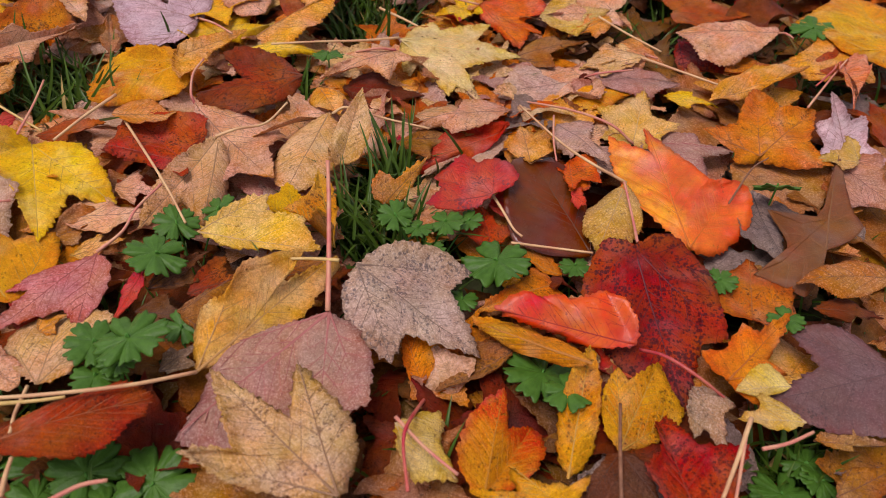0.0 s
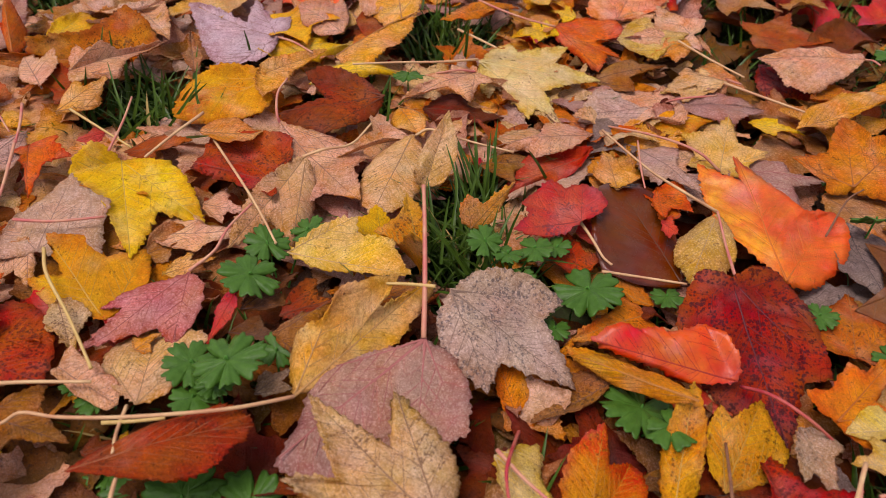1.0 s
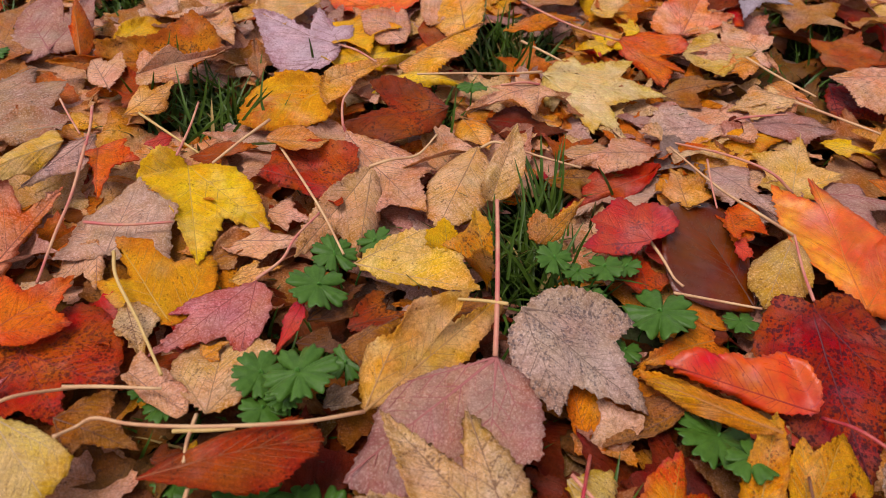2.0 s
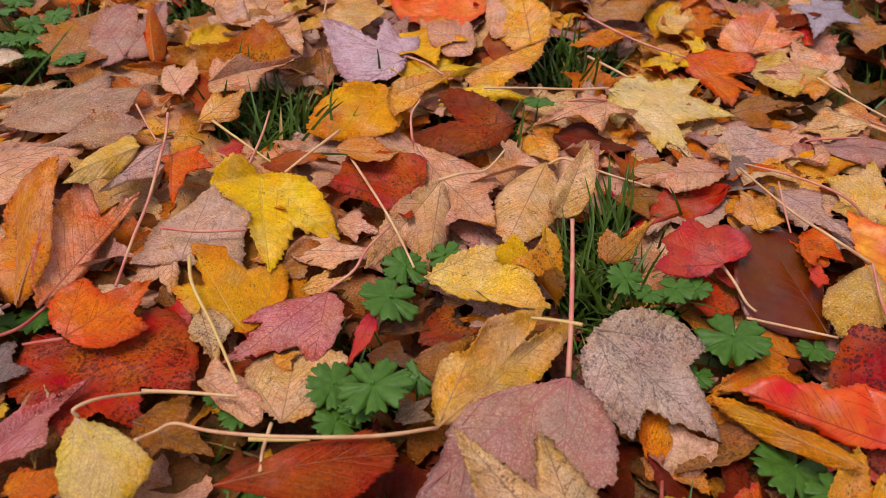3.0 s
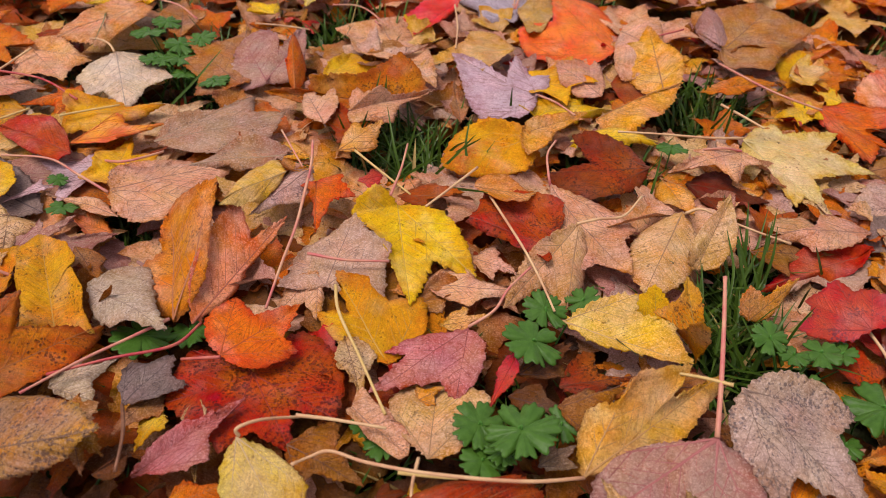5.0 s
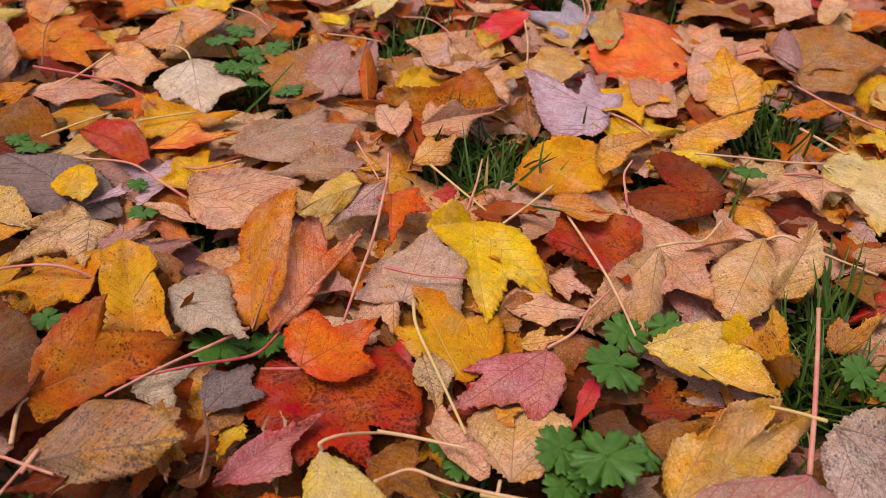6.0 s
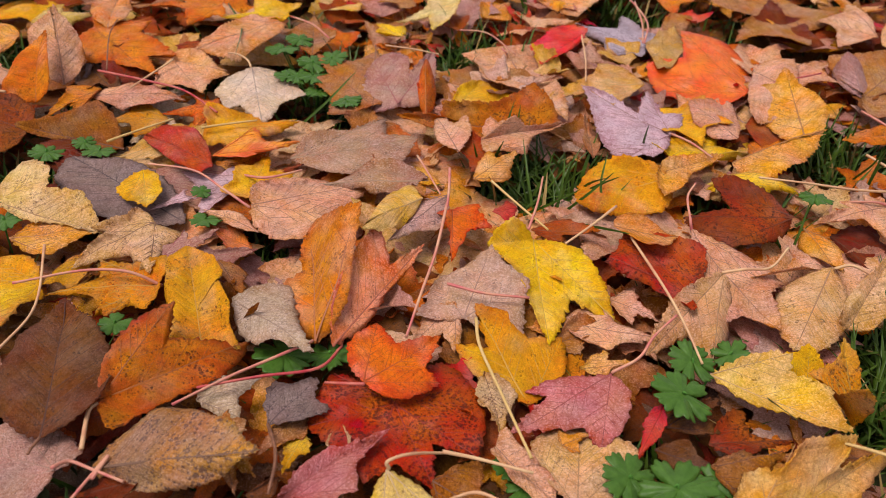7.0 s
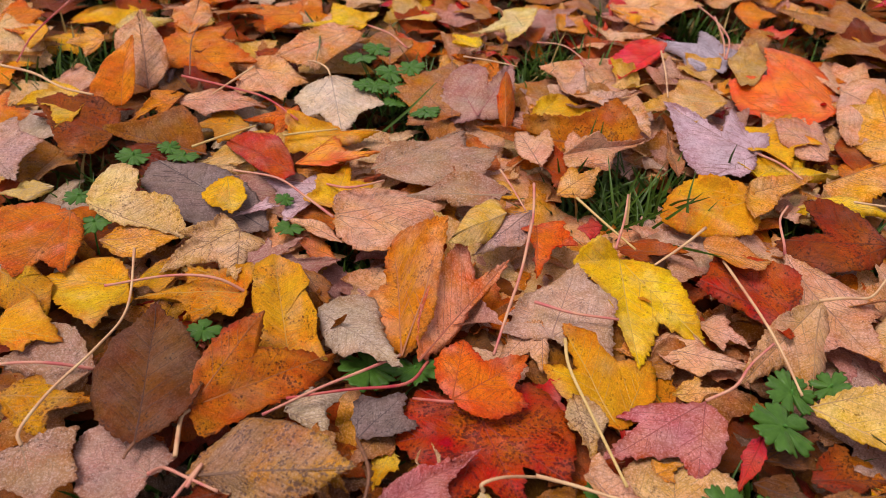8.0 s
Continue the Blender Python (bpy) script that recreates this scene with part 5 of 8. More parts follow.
lobed_leaf("maple_leaf", "yellow", (-0.5760, 0.3900, 0.0340), [(0.0250, -106.3, -0.0010), (0.0332, -74.3, -0.0020), (0.0476, -51.0, -0.0030), (0.0318, -28.2, -0.0020), (0.0130, 4.4, -0.0010)], [(1.10, 0.47), (0.97, 0.38), (1.11, 0.53), (1.05, 0.68)], LOOKS["yellow"][8] + " broad maple leaf, lying on the leaf litter")
leaf("maple_leaf", "maple", "lilac", (-0.5100, 0.4254, 0.0244), -122.2, 0.9, 0.0772, (0.0572, 29.7, 0.0021), (0.0536, -48.7, -0.0003), LOOKS["lilac"][8] + " lobed maple leaf, lying on the leaf litter", deep=1.0, holes=[(0.518, -0.027, 0.093)], stalk=[(-0.5100, 0.4254, 0.0250), (-0.4799, 0.4140, 0.0382), (-0.4629, 0.4373, 0.0350)], stalk_look="pink")
lobed_leaf("maple_leaf", "pink_tan", (-0.4780, 0.3860, 0.0320), [(0.0311, -45.0, -0.0040), (0.0563, -16.5, -0.0080), (0.0687, 21.3, -0.0080), (0.0994, 49.9, -0.0080), (0.0667, 70.8, -0.0100), (0.0238, 112.2, 0.0010)], [(1.30, 0.25), (1.13, 0.42), (0.98, 0.42), (0.82, 0.30), (1.30, 0.66)], LOOKS["pink_tan"][8] + " fan-shaped maple leaf, lying on the leaf litter", stalk=[(-0.4768, 0.3821, 0.0326), (-0.5038, 0.3885, 0.0387), (-0.5373, 0.4015, 0.0374), (-0.5746, 0.3964, 0.0367)], stalk_look="pink")
lobed_leaf("maple_leaf", "tan_grey", (-0.4870, 0.4610, 0.0250), [(0.0540, 2.1, -0.0040), (0.0892, 17.6, -0.0020), (0.1080, 36.3, 0.0070), (0.1052, 65.9, 0.0010), (0.0422, 84.6, 0.0040)], [(1.08, 0.34), (1.02, 0.50), (0.85, 0.48), (0.72, 0.26)], LOOKS["tan_grey"][8] + " lobed maple leaf, lying on the leaf litter")
leaf("withered_leaf", "scrap", "tan_grey", (-0.3671, 0.4648, 0.0337), -163.2, -6.5, 0.0912, (0.0456, 11.9, -0.0107), (0.0579, -31.9, -0.0121), LOOKS["tan_grey"][8] + " withered ragged leaf, lying on the leaf litter")
leaf("oval_leaf", "ovate", "yellow_tan", (-0.3606, 0.4357, 0.0388), -104.4, 14.0, 0.0725, (0.0494, 12.2, 0.0057), (0.0257, -87.1, -0.0032), LOOKS["yellow_tan"][8] + " toothed oval leaf, lying on the leaf litter")
leaf("withered_leaf", "scrap", "grey_pink", (-0.3462, 0.4533, 0.0336), -103.4, 5.5, 0.0775, (0.0431, 20.6, -0.0036), (0.0339, -29.9, -0.0013), LOOKS["grey_pink"][8] + " withered ragged leaf, lying on the leaf litter")
leaf("maple_leaf", "maple", "orange_red", (-0.3370, 0.4363, 0.0336), -70.7, -8.4, 0.0497, (0.0354, 54.7, -0.0020), (0.0194, -15.0, -0.0013), LOOKS["orange_red"][8] + " lobed maple leaf, lying on the leaf litter")
leaf("withered_leaf", "scrap", "red", (-0.2942, 0.4644, 0.0283), -136.1, 7.1, 0.0220, (0.0202, 35.4, 0.0002), (0.0117, -67.5, 0.0017), LOOKS["red"][8] + " withered ragged leaf, lying on the leaf litter")
lobed_leaf("maple_leaf", "cream_white", (-0.5950, 0.5820, 0.0280), [(0.0512, -102.4, -0.0060), (0.0716, -82.8, -0.0070), (0.0960, -54.3, -0.0050), (0.0691, -14.2, -0.0090), (0.0415, 15.4, -0.0090), (0.0220, 39.5, -0.0060)], [(0.90, 0.78), (0.80, 0.40), (0.86, 0.53), (0.94, 0.35), (0.92, 0.29)], LOOKS["cream_white"][8] + " lobed maple leaf, lying on the leaf litter", stalk=[(-0.5895, 0.5726, 0.0337), (-0.5959, 0.5769, 0.0385), (-0.6108, 0.5830, 0.0384), (-0.6195, 0.5818, 0.0381)], stalk_look="cream")
leaf("maple_leaf", "cordate", "peach", (-0.6688, 0.5604, 0.0300), 1.2, 1.6, 0.0618, (0.0282, 46.4, 0.0011), (0.0669, -33.5, -0.0072), LOOKS["peach"][8] + " broad maple leaf, lying on the leaf litter")
leaf("oval_leaf", "ovate", "pink_tan", (-0.6949, 0.4732, 0.0292), 28.4, -3.5, 0.0824, (0.0431, 26.8, -0.0009), (0.0481, -24.6, -0.0016), LOOKS["pink_tan"][8] + " toothed oval leaf, lying on the leaf litter")
lobed_leaf("maple_leaf", "brown", (-0.6320, 0.4330, 0.0140), [(0.0499, 147.3, 0.0220), (0.0613, -174.4, 0.0200), (0.0902, -164.6, 0.0160), (0.0623, -161.3, 0.0080)], [(0.99, 0.57), (1.01, 0.53), (1.24, 0.90)], LOOKS["brown"][8] + " withered maple leaf, arched over its neighbours")
lobed_leaf("maple_leaf", "rust_spot", (-0.7170, 0.4180, 0.0180), [(0.0292, 121.0, 0.0100), (0.0755, 148.0, 0.0160), (0.0781, 166.7, 0.0160), (0.0860, 179.3, 0.0140), (0.0496, -145.7, 0.0070), (0.0459, -101.3, 0.0020), (0.0311, -84.5, -0.0010)], [(1.05, 0.47), (0.85, 0.73), (0.98, 0.48), (0.97, 0.53), (1.06, 0.57), (0.88, 0.25)], LOOKS["rust_spot"][8] + " lobed maple leaf, lying on the leaf litter")
leaf("oval_leaf", "ovate", "orange", (-0.7420, 0.4559, 0.0220), 113.1, 36.3, 0.0727, (0.0315, 64.0, 0.0130), (0.0241, -37.5, 0.0230), LOOKS["orange"][8] + " toothed oval leaf, lying on the leaf litter")
leaf("oval_leaf", "ovate", "pink_tan", (-0.7420, 0.4920, 0.0220), 125.2, 42.3, 0.0787, (0.0594, 32.5, 0.0230), (0.0358, -33.0, 0.0230), LOOKS["pink_tan"][8] + " toothed oval leaf, lying on the leaf litter")
leaf("maple_leaf", "maple", "orange", (-0.7829, 0.5874, 0.0301), -12.9, -0.0, 0.1238, (0.0610, 67.6, 0.0001), (0.1352, -13.3, -0.0018), LOOKS["orange"][8] + " lobed maple leaf, lying on the leaf litter")
leaf("oval_leaf", "ovate", "peach", (-0.6137, 0.6898, 0.0302), -118.9, 0.3, 0.1131, (0.0984, 27.4, 0.0021), (0.0531, -25.0, 0.0005), LOOKS["peach"][8] + " toothed oval leaf, lying on the leaf litter")
leaf("maple_leaf", "maple", "yellow", (-0.6172, 0.6963, 0.0301), -158.0, 0.2, 0.0735, (0.0405, 27.8, 0.0006), (0.0714, -52.6, -0.0002), LOOKS["yellow"][8] + " lobed maple leaf, lying on the leaf litter", stalk=[(-0.6172, 0.6963, 0.0307), (-0.5788, 0.6772, 0.0360), (-0.5489, 0.6561, 0.0355)], stalk_look="pink")
leaf("maple_leaf", "maple", "orange", (-0.7045, 0.7009, 0.0241), -146.9, 0.0, 0.0774, (0.0526, 45.3, 0.0002), (0.0608, -43.3, -0.0001), LOOKS["orange"][8] + " lobed maple leaf, lying on the leaf litter")
leaf("maple_leaf", "maple", "yellow_orange", (-0.5733, 0.4741, 0.0259), 37.3, -0.4, 0.0786, (0.0555, 24.2, -0.0020), (0.0630, -61.0, 0.0016), LOOKS["yellow_orange"][8] + " lobed maple leaf, lying on the leaf litter")
leaf("oval_leaf", "ovate", "red_tan", (-0.5341, 0.4206, 0.0304), 168.2, -1.2, 0.0811, (0.0276, 38.1, 0.0001), (0.0674, -26.4, -0.0034), LOOKS["red_tan"][8] + " toothed oval leaf, lying on the leaf litter")
leaf("withered_leaf", "scrap", "yellow_tan", (-0.6188, 0.4063, 0.0239), 58.7, -3.1, 0.1088, (0.0623, 19.2, -0.0031), (0.0556, -36.2, -0.0005), LOOKS["yellow_tan"][8] + " withered ragged leaf, lying on the leaf litter")
leaf("maple_leaf", "maple", "tan_brown", (-0.4600, 0.5661, 0.0238), 143.4, -0.0, 0.1190, (0.0816, 18.1, -0.0056), (0.1395, -30.3, -0.0016), LOOKS["tan_brown"][8] + " lobed maple leaf, lying on the leaf litter")
lobed_leaf("maple_leaf", "lilac_pink", (-0.4380, 0.5720, 0.0300), [(0.0283, 42.1, -0.0020), (0.1041, 92.8, 0.0000), (0.0810, 105.8, 0.0040), (0.0861, 128.9, 0.0040), (0.0342, -173.3, -0.0100)], [(1.25, 0.31), (0.62, 0.79), (1.19, 0.46), (1.23, 0.50)], LOOKS["lilac_pink"][8] + " lobed maple leaf, lying on the leaf litter")
leaf("oval_leaf", "ovate", "orange", (-0.4080, 0.5655, 0.0250), 112.4, 26.6, 0.0670, (0.0418, 9.2, 0.0061), (0.0426, -13.5, 0.0067), LOOKS["orange"][8] + " toothed oval leaf, lying on the leaf litter")
lobed_leaf("maple_leaf", "orange_spot", (-0.2910, 0.5890, 0.0310), [(0.0428, 142.6, 0.0240), (0.1061, -171.9, 0.0050), (0.1446, -165.6, -0.0050), (0.1011, -155.5, -0.0050)], [(0.79, 0.61), (0.76, 0.84), (1.03, 0.56)], LOOKS["orange_spot"][8] + " lobed maple leaf, lying on the leaf litter", ripple=0.07)
leaf("withered_leaf", "scrap", "yellow", (-0.3907, 0.5760, 0.0280), 57.5, -2.9, 0.0819, (0.0828, 29.5, -0.0074), (0.0374, -28.6, 0.0065), LOOKS["yellow"][8] + " withered ragged leaf, lying on the leaf litter")
leaf("maple_leaf", "maple", "pink_tan", (-0.3462, 0.5345, 0.0352), 45.6, -2.7, 0.0848, (0.0313, 2.4, 0.0162), (0.0402, -49.7, -0.0015), LOOKS["pink_tan"][8] + " lobed maple leaf, lying on the leaf litter")
lobed_leaf("maple_leaf", "lilac", (-0.1990, 0.6250, 0.0260), [(0.0393, 82.7, 0.0030), (0.0702, 116.2, 0.0040), (0.1047, 151.5, 0.0000), (0.0619, -124.5, -0.0010), (0.0479, -100.8, 0.0030)], [(0.69, 0.57), (0.50, 0.58), (1.16, 0.76), (0.79, 0.42)], LOOKS["lilac"][8] + " lobed maple leaf, lying on the leaf litter", stalk=[(-0.1989, 0.6286, 0.0241), (-0.1805, 0.6087, 0.0308), (-0.1616, 0.5906, 0.0318)], stalk_look="pink")
leaf("maple_leaf", "maple", "yellow_orange", (-0.2060, 0.6472, 0.0243), 17.0, 0.2, 0.0607, (0.0756, 50.5, -0.0032), (0.0486, -59.4, 0.0005), LOOKS["yellow_orange"][8] + " lobed maple leaf, lying on the leaf litter")
leaf("maple_leaf", "maple", "yellow", (-0.1983, 0.5891, 0.0205), 37.0, -0.2, 0.0907, (0.0894, 26.3, -0.0022), (0.0427, -14.6, -0.0010), LOOKS["yellow"][8] + " lobed maple leaf, lying on the leaf litter")
lobed_leaf("maple_leaf", "orange_big", (-0.1380, 0.7420, 0.0210), [(0.0954, 99.7, -0.0050), (0.1205, 131.0, 0.0130), (0.1065, 165.3, -0.0010), (0.0873, -166.8, -0.0030), (0.0474, -132.4, -0.0050)], [(1.30, 0.29), (0.74, 0.60), (1.05, 0.58), (0.98, 0.48)], LOOKS["orange_big"][8] + " broad maple leaf, lying on the leaf litter", stalk=[(-0.1366, 0.7576, 0.0206), (-0.1082, 0.7612, 0.0312), (-0.0736, 0.7923, 0.0317)], stalk_look="red")
leaf("maple_leaf", "cordate", "pink_tan", (-0.3853, 0.7470, 0.0098), -55.9, 7.0, 0.1759, (0.0671, 38.7, -0.0002), (0.0950, -31.5, 0.0120), LOOKS["pink_tan"][8] + " broad maple leaf, lying on the leaf litter", stalk=[(-0.3853, 0.7470, 0.0104), (-0.3819, 0.7271, 0.0219), (-0.3874, 0.7331, 0.0220)], stalk_look="pink")
leaf("withered_leaf", "scrap", "yellow_tan", (-0.2355, 0.7201, 0.0201), -139.9, 1.4, 0.1111, (0.0887, 26.0, 0.0028), (0.0578, -66.8, -0.0051), LOOKS["yellow_tan"][8] + " withered ragged leaf, lying on the leaf litter", bow=0.01)
leaf("maple_leaf", "fan", "bright_red", (-0.3130, 0.8101, 0.0241), -129.8, -5.9, 0.0775, (0.0854, 18.8, -0.0106), (0.0388, -45.5, -0.0020), LOOKS["bright_red"][8] + " fan-shaped maple leaf, lying on the leaf litter")
leaf("maple_leaf", "maple", "blue_grey", (-0.2485, 0.8090, 0.0162), 155.1, -0.3, 0.0992, (0.0450, 60.5, -0.0011), (0.0805, -36.5, 0.0017), LOOKS["blue_grey"][8] + " lobed maple leaf, lying on the leaf litter", stalk=[(-0.2498, 0.7967, 0.0277), (-0.2537, 0.8437, 0.0294), (-0.2756, 0.8881, 0.0304), (-0.2998, 0.9190, 0.0309)], stalk_look="pink")
leaf("torn_leaf", "torn", "cream", (-0.2375, 0.7727, 0.0255), 66.7, 2.3, 0.0618, (0.0558, 25.2, 0.0017), (0.0247, -70.4, 0.0014), LOOKS["cream"][8] + " torn leaf piece, lying on the leaf litter")
leaf("withered_leaf", "scrap", "peach", (-0.3990, 0.9020, 0.0183), 21.5, 0.6, 0.1124, (0.0924, 44.3, 0.0020), (0.0764, -53.8, -0.0020), LOOKS["peach"][8] + " withered ragged leaf, lying on the leaf litter")
leaf("maple_leaf", "maple", "tan_brown", (-0.0868, 0.9183, 0.0206), 157.5, -0.1, 0.1401, (0.0966, 64.2, -0.0011), (0.1762, -46.0, 0.0008), LOOKS["tan_brown"][8] + " lobed maple leaf, lying on the leaf litter")
leaf("oval_leaf", "ovate", "pink_tan", (-0.1360, 0.7839, 0.0254), -52.1, -0.6, 0.0746, (0.0471, 92.4, 0.0003), (0.1019, -32.9, -0.0021), LOOKS["pink_tan"][8] + " toothed oval leaf, lying on the leaf litter")
leaf("oval_leaf", "ovate", "pink_tan", (-0.1425, 0.6412, 0.0254), 134.6, -0.0, 0.0694, (0.0351, 36.0, -0.0017), (0.0813, -34.8, -0.0072), LOOKS["pink_tan"][8] + " toothed oval leaf, lying on the leaf litter")
lobed_leaf("maple_leaf", "yellow_orange", (-0.1900, 0.5520, 0.0290), [(0.0231, 162.3, 0.0070), (0.0581, -176.1, 0.0050), (0.0842, -142.7, -0.0020), (0.0725, -129.4, -0.0060), (0.0420, -90.0, -0.0070)], [(1.30, 0.27), (1.09, 0.42), (1.07, 0.62), (1.05, 0.56)], LOOKS["yellow_orange"][8] + " curled maple leaf beside the grass", ripple=0.07, curl=0.1)
lobed_leaf("maple_leaf", "tan_orange", (-0.2020, 0.5510, 0.0300), [(0.0288, -69.7, -0.0060), (0.0322, 29.7, -0.0020), (0.0736, 47.2, -0.0030), (0.0288, 69.7, 0.0040)], [(1.20, 0.49), (1.09, 0.31), (1.17, 0.63)], LOOKS["tan_orange"][8] + " curled maple leaf beside the grass")
lobed_leaf("maple_leaf", "rust_spot", (-0.0950, 0.5320, 0.0310), [(0.0394, 144.3, 0.0080), (0.0665, 167.8, 0.0070), (0.0845, -159.2, -0.0010), (0.0750, -132.8, -0.0050), (0.0367, -115.9, -0.0050)], [(1.16, 0.34), (0.63, 0.63), (1.07, 0.57), (0.99, 0.48)], LOOKS["rust_spot"][8] + " torn maple leaf, lying on the leaf litter")
lobed_leaf("maple_leaf", "cream_yellow", (-0.0190, 0.6070, 0.0240), [(0.0412, -76.0, -0.0100), (0.0774, -57.1, -0.0150), (0.0891, -43.2, -0.0140), (0.1075, -5.3, -0.0050), (0.0917, 26.6, -0.0060), (0.0502, 54.7, -0.0020)], [(0.40, 0.90), (0.85, 0.64), (0.72, 0.29), (0.69, 0.39), (0.63, 0.50)], LOOKS["cream_yellow"][8] + " lobed maple leaf, lying on the leaf litter", holes=[(0.0191, 0.0117, 0.0016), (0.0293, 0.0117, 0.0022)], stalk=[(-0.0205, 0.6022, 0.0281), (-0.0515, 0.5840, 0.0340), (-0.0882, 0.5726, 0.0376), (-0.1241, 0.5644, 0.0385)], stalk_look="cream")
leaf("maple_leaf", "maple", "pink_tan", (-0.0227, 0.5811, 0.0274), -138.0, 0.0, 0.0795, (0.0438, 44.0, -0.0007), (0.0463, -15.5, 0.0021), LOOKS["pink_tan"][8] + " lobed maple leaf, lying on the leaf litter", stalk=[(-0.0227, 0.5811, 0.0280), (-0.0366, 0.5730, 0.0335), (-0.0549, 0.5640, 0.0347)], stalk_look="pink")
lobed_leaf("maple_leaf", "orange_red", (0.0550, 0.7030, 0.0140), [(0.0313, -82.6, 0.0000), (0.0930, -69.2, 0.0060), (0.0835, -46.0, 0.0010), (0.0699, -16.6, 0.0040), (0.0573, 16.2, 0.0030)], [(1.11, 0.34), (0.83, 0.88), (0.68, 0.32), (1.05, 0.59)], LOOKS["orange_red"][8] + " lobed maple leaf, lying on the leaf litter")
lobed_leaf("maple_leaf", "salmon", (0.1170, 0.7140, 0.0170), [(0.0692, 37.4, 0.0030), (0.0915, 68.2, 0.0130), (0.0520, 90.0, 0.0180), (0.0301, 176.2, 0.0060)], [(0.62, 0.49), (0.85, 0.55), (1.30, 0.63)], LOOKS["salmon"][8] + " lobed maple leaf, lying on the leaf litter")
leaf("withered_leaf", "scrap", "brown", (0.0840, 0.6053, 0.0128), 24.0, 1.1, 0.0767, (0.0593, 21.7, 0.0009), (0.0381, -56.8, -0.0015), LOOKS["brown"][8] + " withered ragged leaf, lying on the leaf litter")
leaf("maple_leaf", "maple", "pink_tan", (0.1498, 0.5755, 0.0111), -166.7, -2.7, 0.1086, (0.0763, 20.1, -0.0051), (0.0512, -34.6, 0.0012), LOOKS["pink_tan"][8] + " lobed maple leaf, lying on the leaf litter")
leaf("maple_leaf", "maple", "yellow_tan", (0.1648, 0.4754, 0.0156), 72.7, 2.6, 0.0831, (0.0449, 48.6, 0.0021), (0.0449, -47.3, 0.0062), LOOKS["yellow_tan"][8] + " lobed maple leaf, lying on the leaf litter", stalk=[(0.1648, 0.4754, 0.0162), (0.1463, 0.4850, 0.0270), (0.1193, 0.5089, 0.0226), (0.0827, 0.5403, 0.0092)], stalk_look="pink")
leaf("maple_leaf", "maple", "rust_orange", (0.2555, 0.4542, 0.0249), 75.4, -0.7, 0.0944, (0.0495, 58.6, -0.0021), (0.0960, -30.6, -0.0001), LOOKS["rust_orange"][8] + " lobed maple leaf, lying on the leaf litter", deep=1.15)
leaf("maple_leaf", "maple", "lilac_pink", (0.1749, 0.4792, 0.0137), -8.2, 3.4, 0.0779, (0.0424, 19.6, 0.0028), (0.0663, -52.8, 0.0076), LOOKS["lilac_pink"][8] + " lobed maple leaf, lying on the leaf litter")
leaf("maple_leaf", "maple", "lilac", (0.3262, 0.4542, 0.0194), 76.6, -0.2, 0.1029, (0.0503, 23.9, -0.0006), (0.0721, -17.3, -0.0000), LOOKS["lilac"][8] + " lobed maple leaf, lying on the leaf litter", deep=0.8)
lobed_leaf("oak_leaf", "oak_brown", (0.2690, 0.3540, 0.0250), [(0.0419, 33.3, 0.0020), (0.1168, 65.2, 0.0050), (0.0474, 124.7, 0.0020), (0.0566, -159.3, -0.0040), (0.0441, -123.0, -0.0060)], [(0.82, 0.36), (0.28, 0.55), (0.44, 0.86), (0.98, 0.60)], LOOKS["oak_brown"][8] + " deeply lobed oak leaf, lying on the leaf litter", tooth=0.0, smooth=True, wing=0.10, curl=0.02)
lobed_leaf("maple_leaf", "tan_brown", (0.2350, 0.4530, 0.0160), [(0.0423, -83.2, -0.0040), (0.0708, -36.4, -0.0060), (0.0822, 3.5, -0.0040), (0.0617, 27.0, -0.0020)], [(1.23, 0.34), (1.02, 0.51), (1.20, 0.72)], LOOKS["tan_brown"][8] + " lobed maple leaf, lying on the leaf litter")
lobed_leaf("maple_leaf", "tan_brown", (0.3500, 0.4370, 0.0140), [(0.0498, 67.6, 0.0020), (0.0429, 117.8, 0.0020), (0.0512, -175.5, 0.0010), (0.0644, -143.8, 0.0000)], [(1.05, 0.46), (1.00, 0.49), (1.00, 0.52)], LOOKS["tan_brown"][8] + " lobed maple leaf, lying on the leaf litter")
leaf("withered_leaf", "scrap", "dark_grey", (0.2394, 0.4169, 0.0201), -89.5, -0.5, 0.0736, (0.0373, 52.0, -0.0003), (0.0535, -25.3, 0.0001), LOOKS["dark_grey"][8] + " withered ragged leaf, lying on the leaf litter")
leaf("withered_leaf", "scrap", "pink_brown", (0.3169, 0.4552, 0.0193), -63.6, 0.5, 0.0575, (0.0400, 76.5, 0.0003), (0.0558, -43.5, 0.0004), LOOKS["pink_brown"][8] + " withered ragged leaf, lying on the leaf litter")
lobed_leaf("maple_leaf", "mauve_grey", (0.2790, 0.2570, 0.0240), [(0.0474, 134.1, -0.0010), (0.0617, 155.1, -0.0010), (0.0919, -165.5, -0.0020), (0.0692, -142.6, -0.0020), (0.0516, -121.5, -0.0020)], [(1.04, 0.43), (0.67, 0.45), (1.04, 0.60), (1.03, 0.56)], LOOKS["mauve_grey"][8] + " lobed maple leaf, lying on the leaf litter")
leaf("maple_leaf", "maple", "orange", (0.1728, 0.2449, 0.0267), 43.9, -1.6, 0.0700, (0.0443, 21.0, -0.0027), (0.0392, -31.5, -0.0010), LOOKS["orange"][8] + " lobed maple leaf, lying on the leaf litter")
leaf("maple_leaf", "cordate", "orange_spot", (0.2037, 0.2939, 0.0182), 75.0, 1.2, 0.0611, (0.0437, 27.4, -0.0002), (0.0491, -30.5, 0.0010), LOOKS["orange_spot"][8] + " broad maple leaf, lying on the leaf litter")
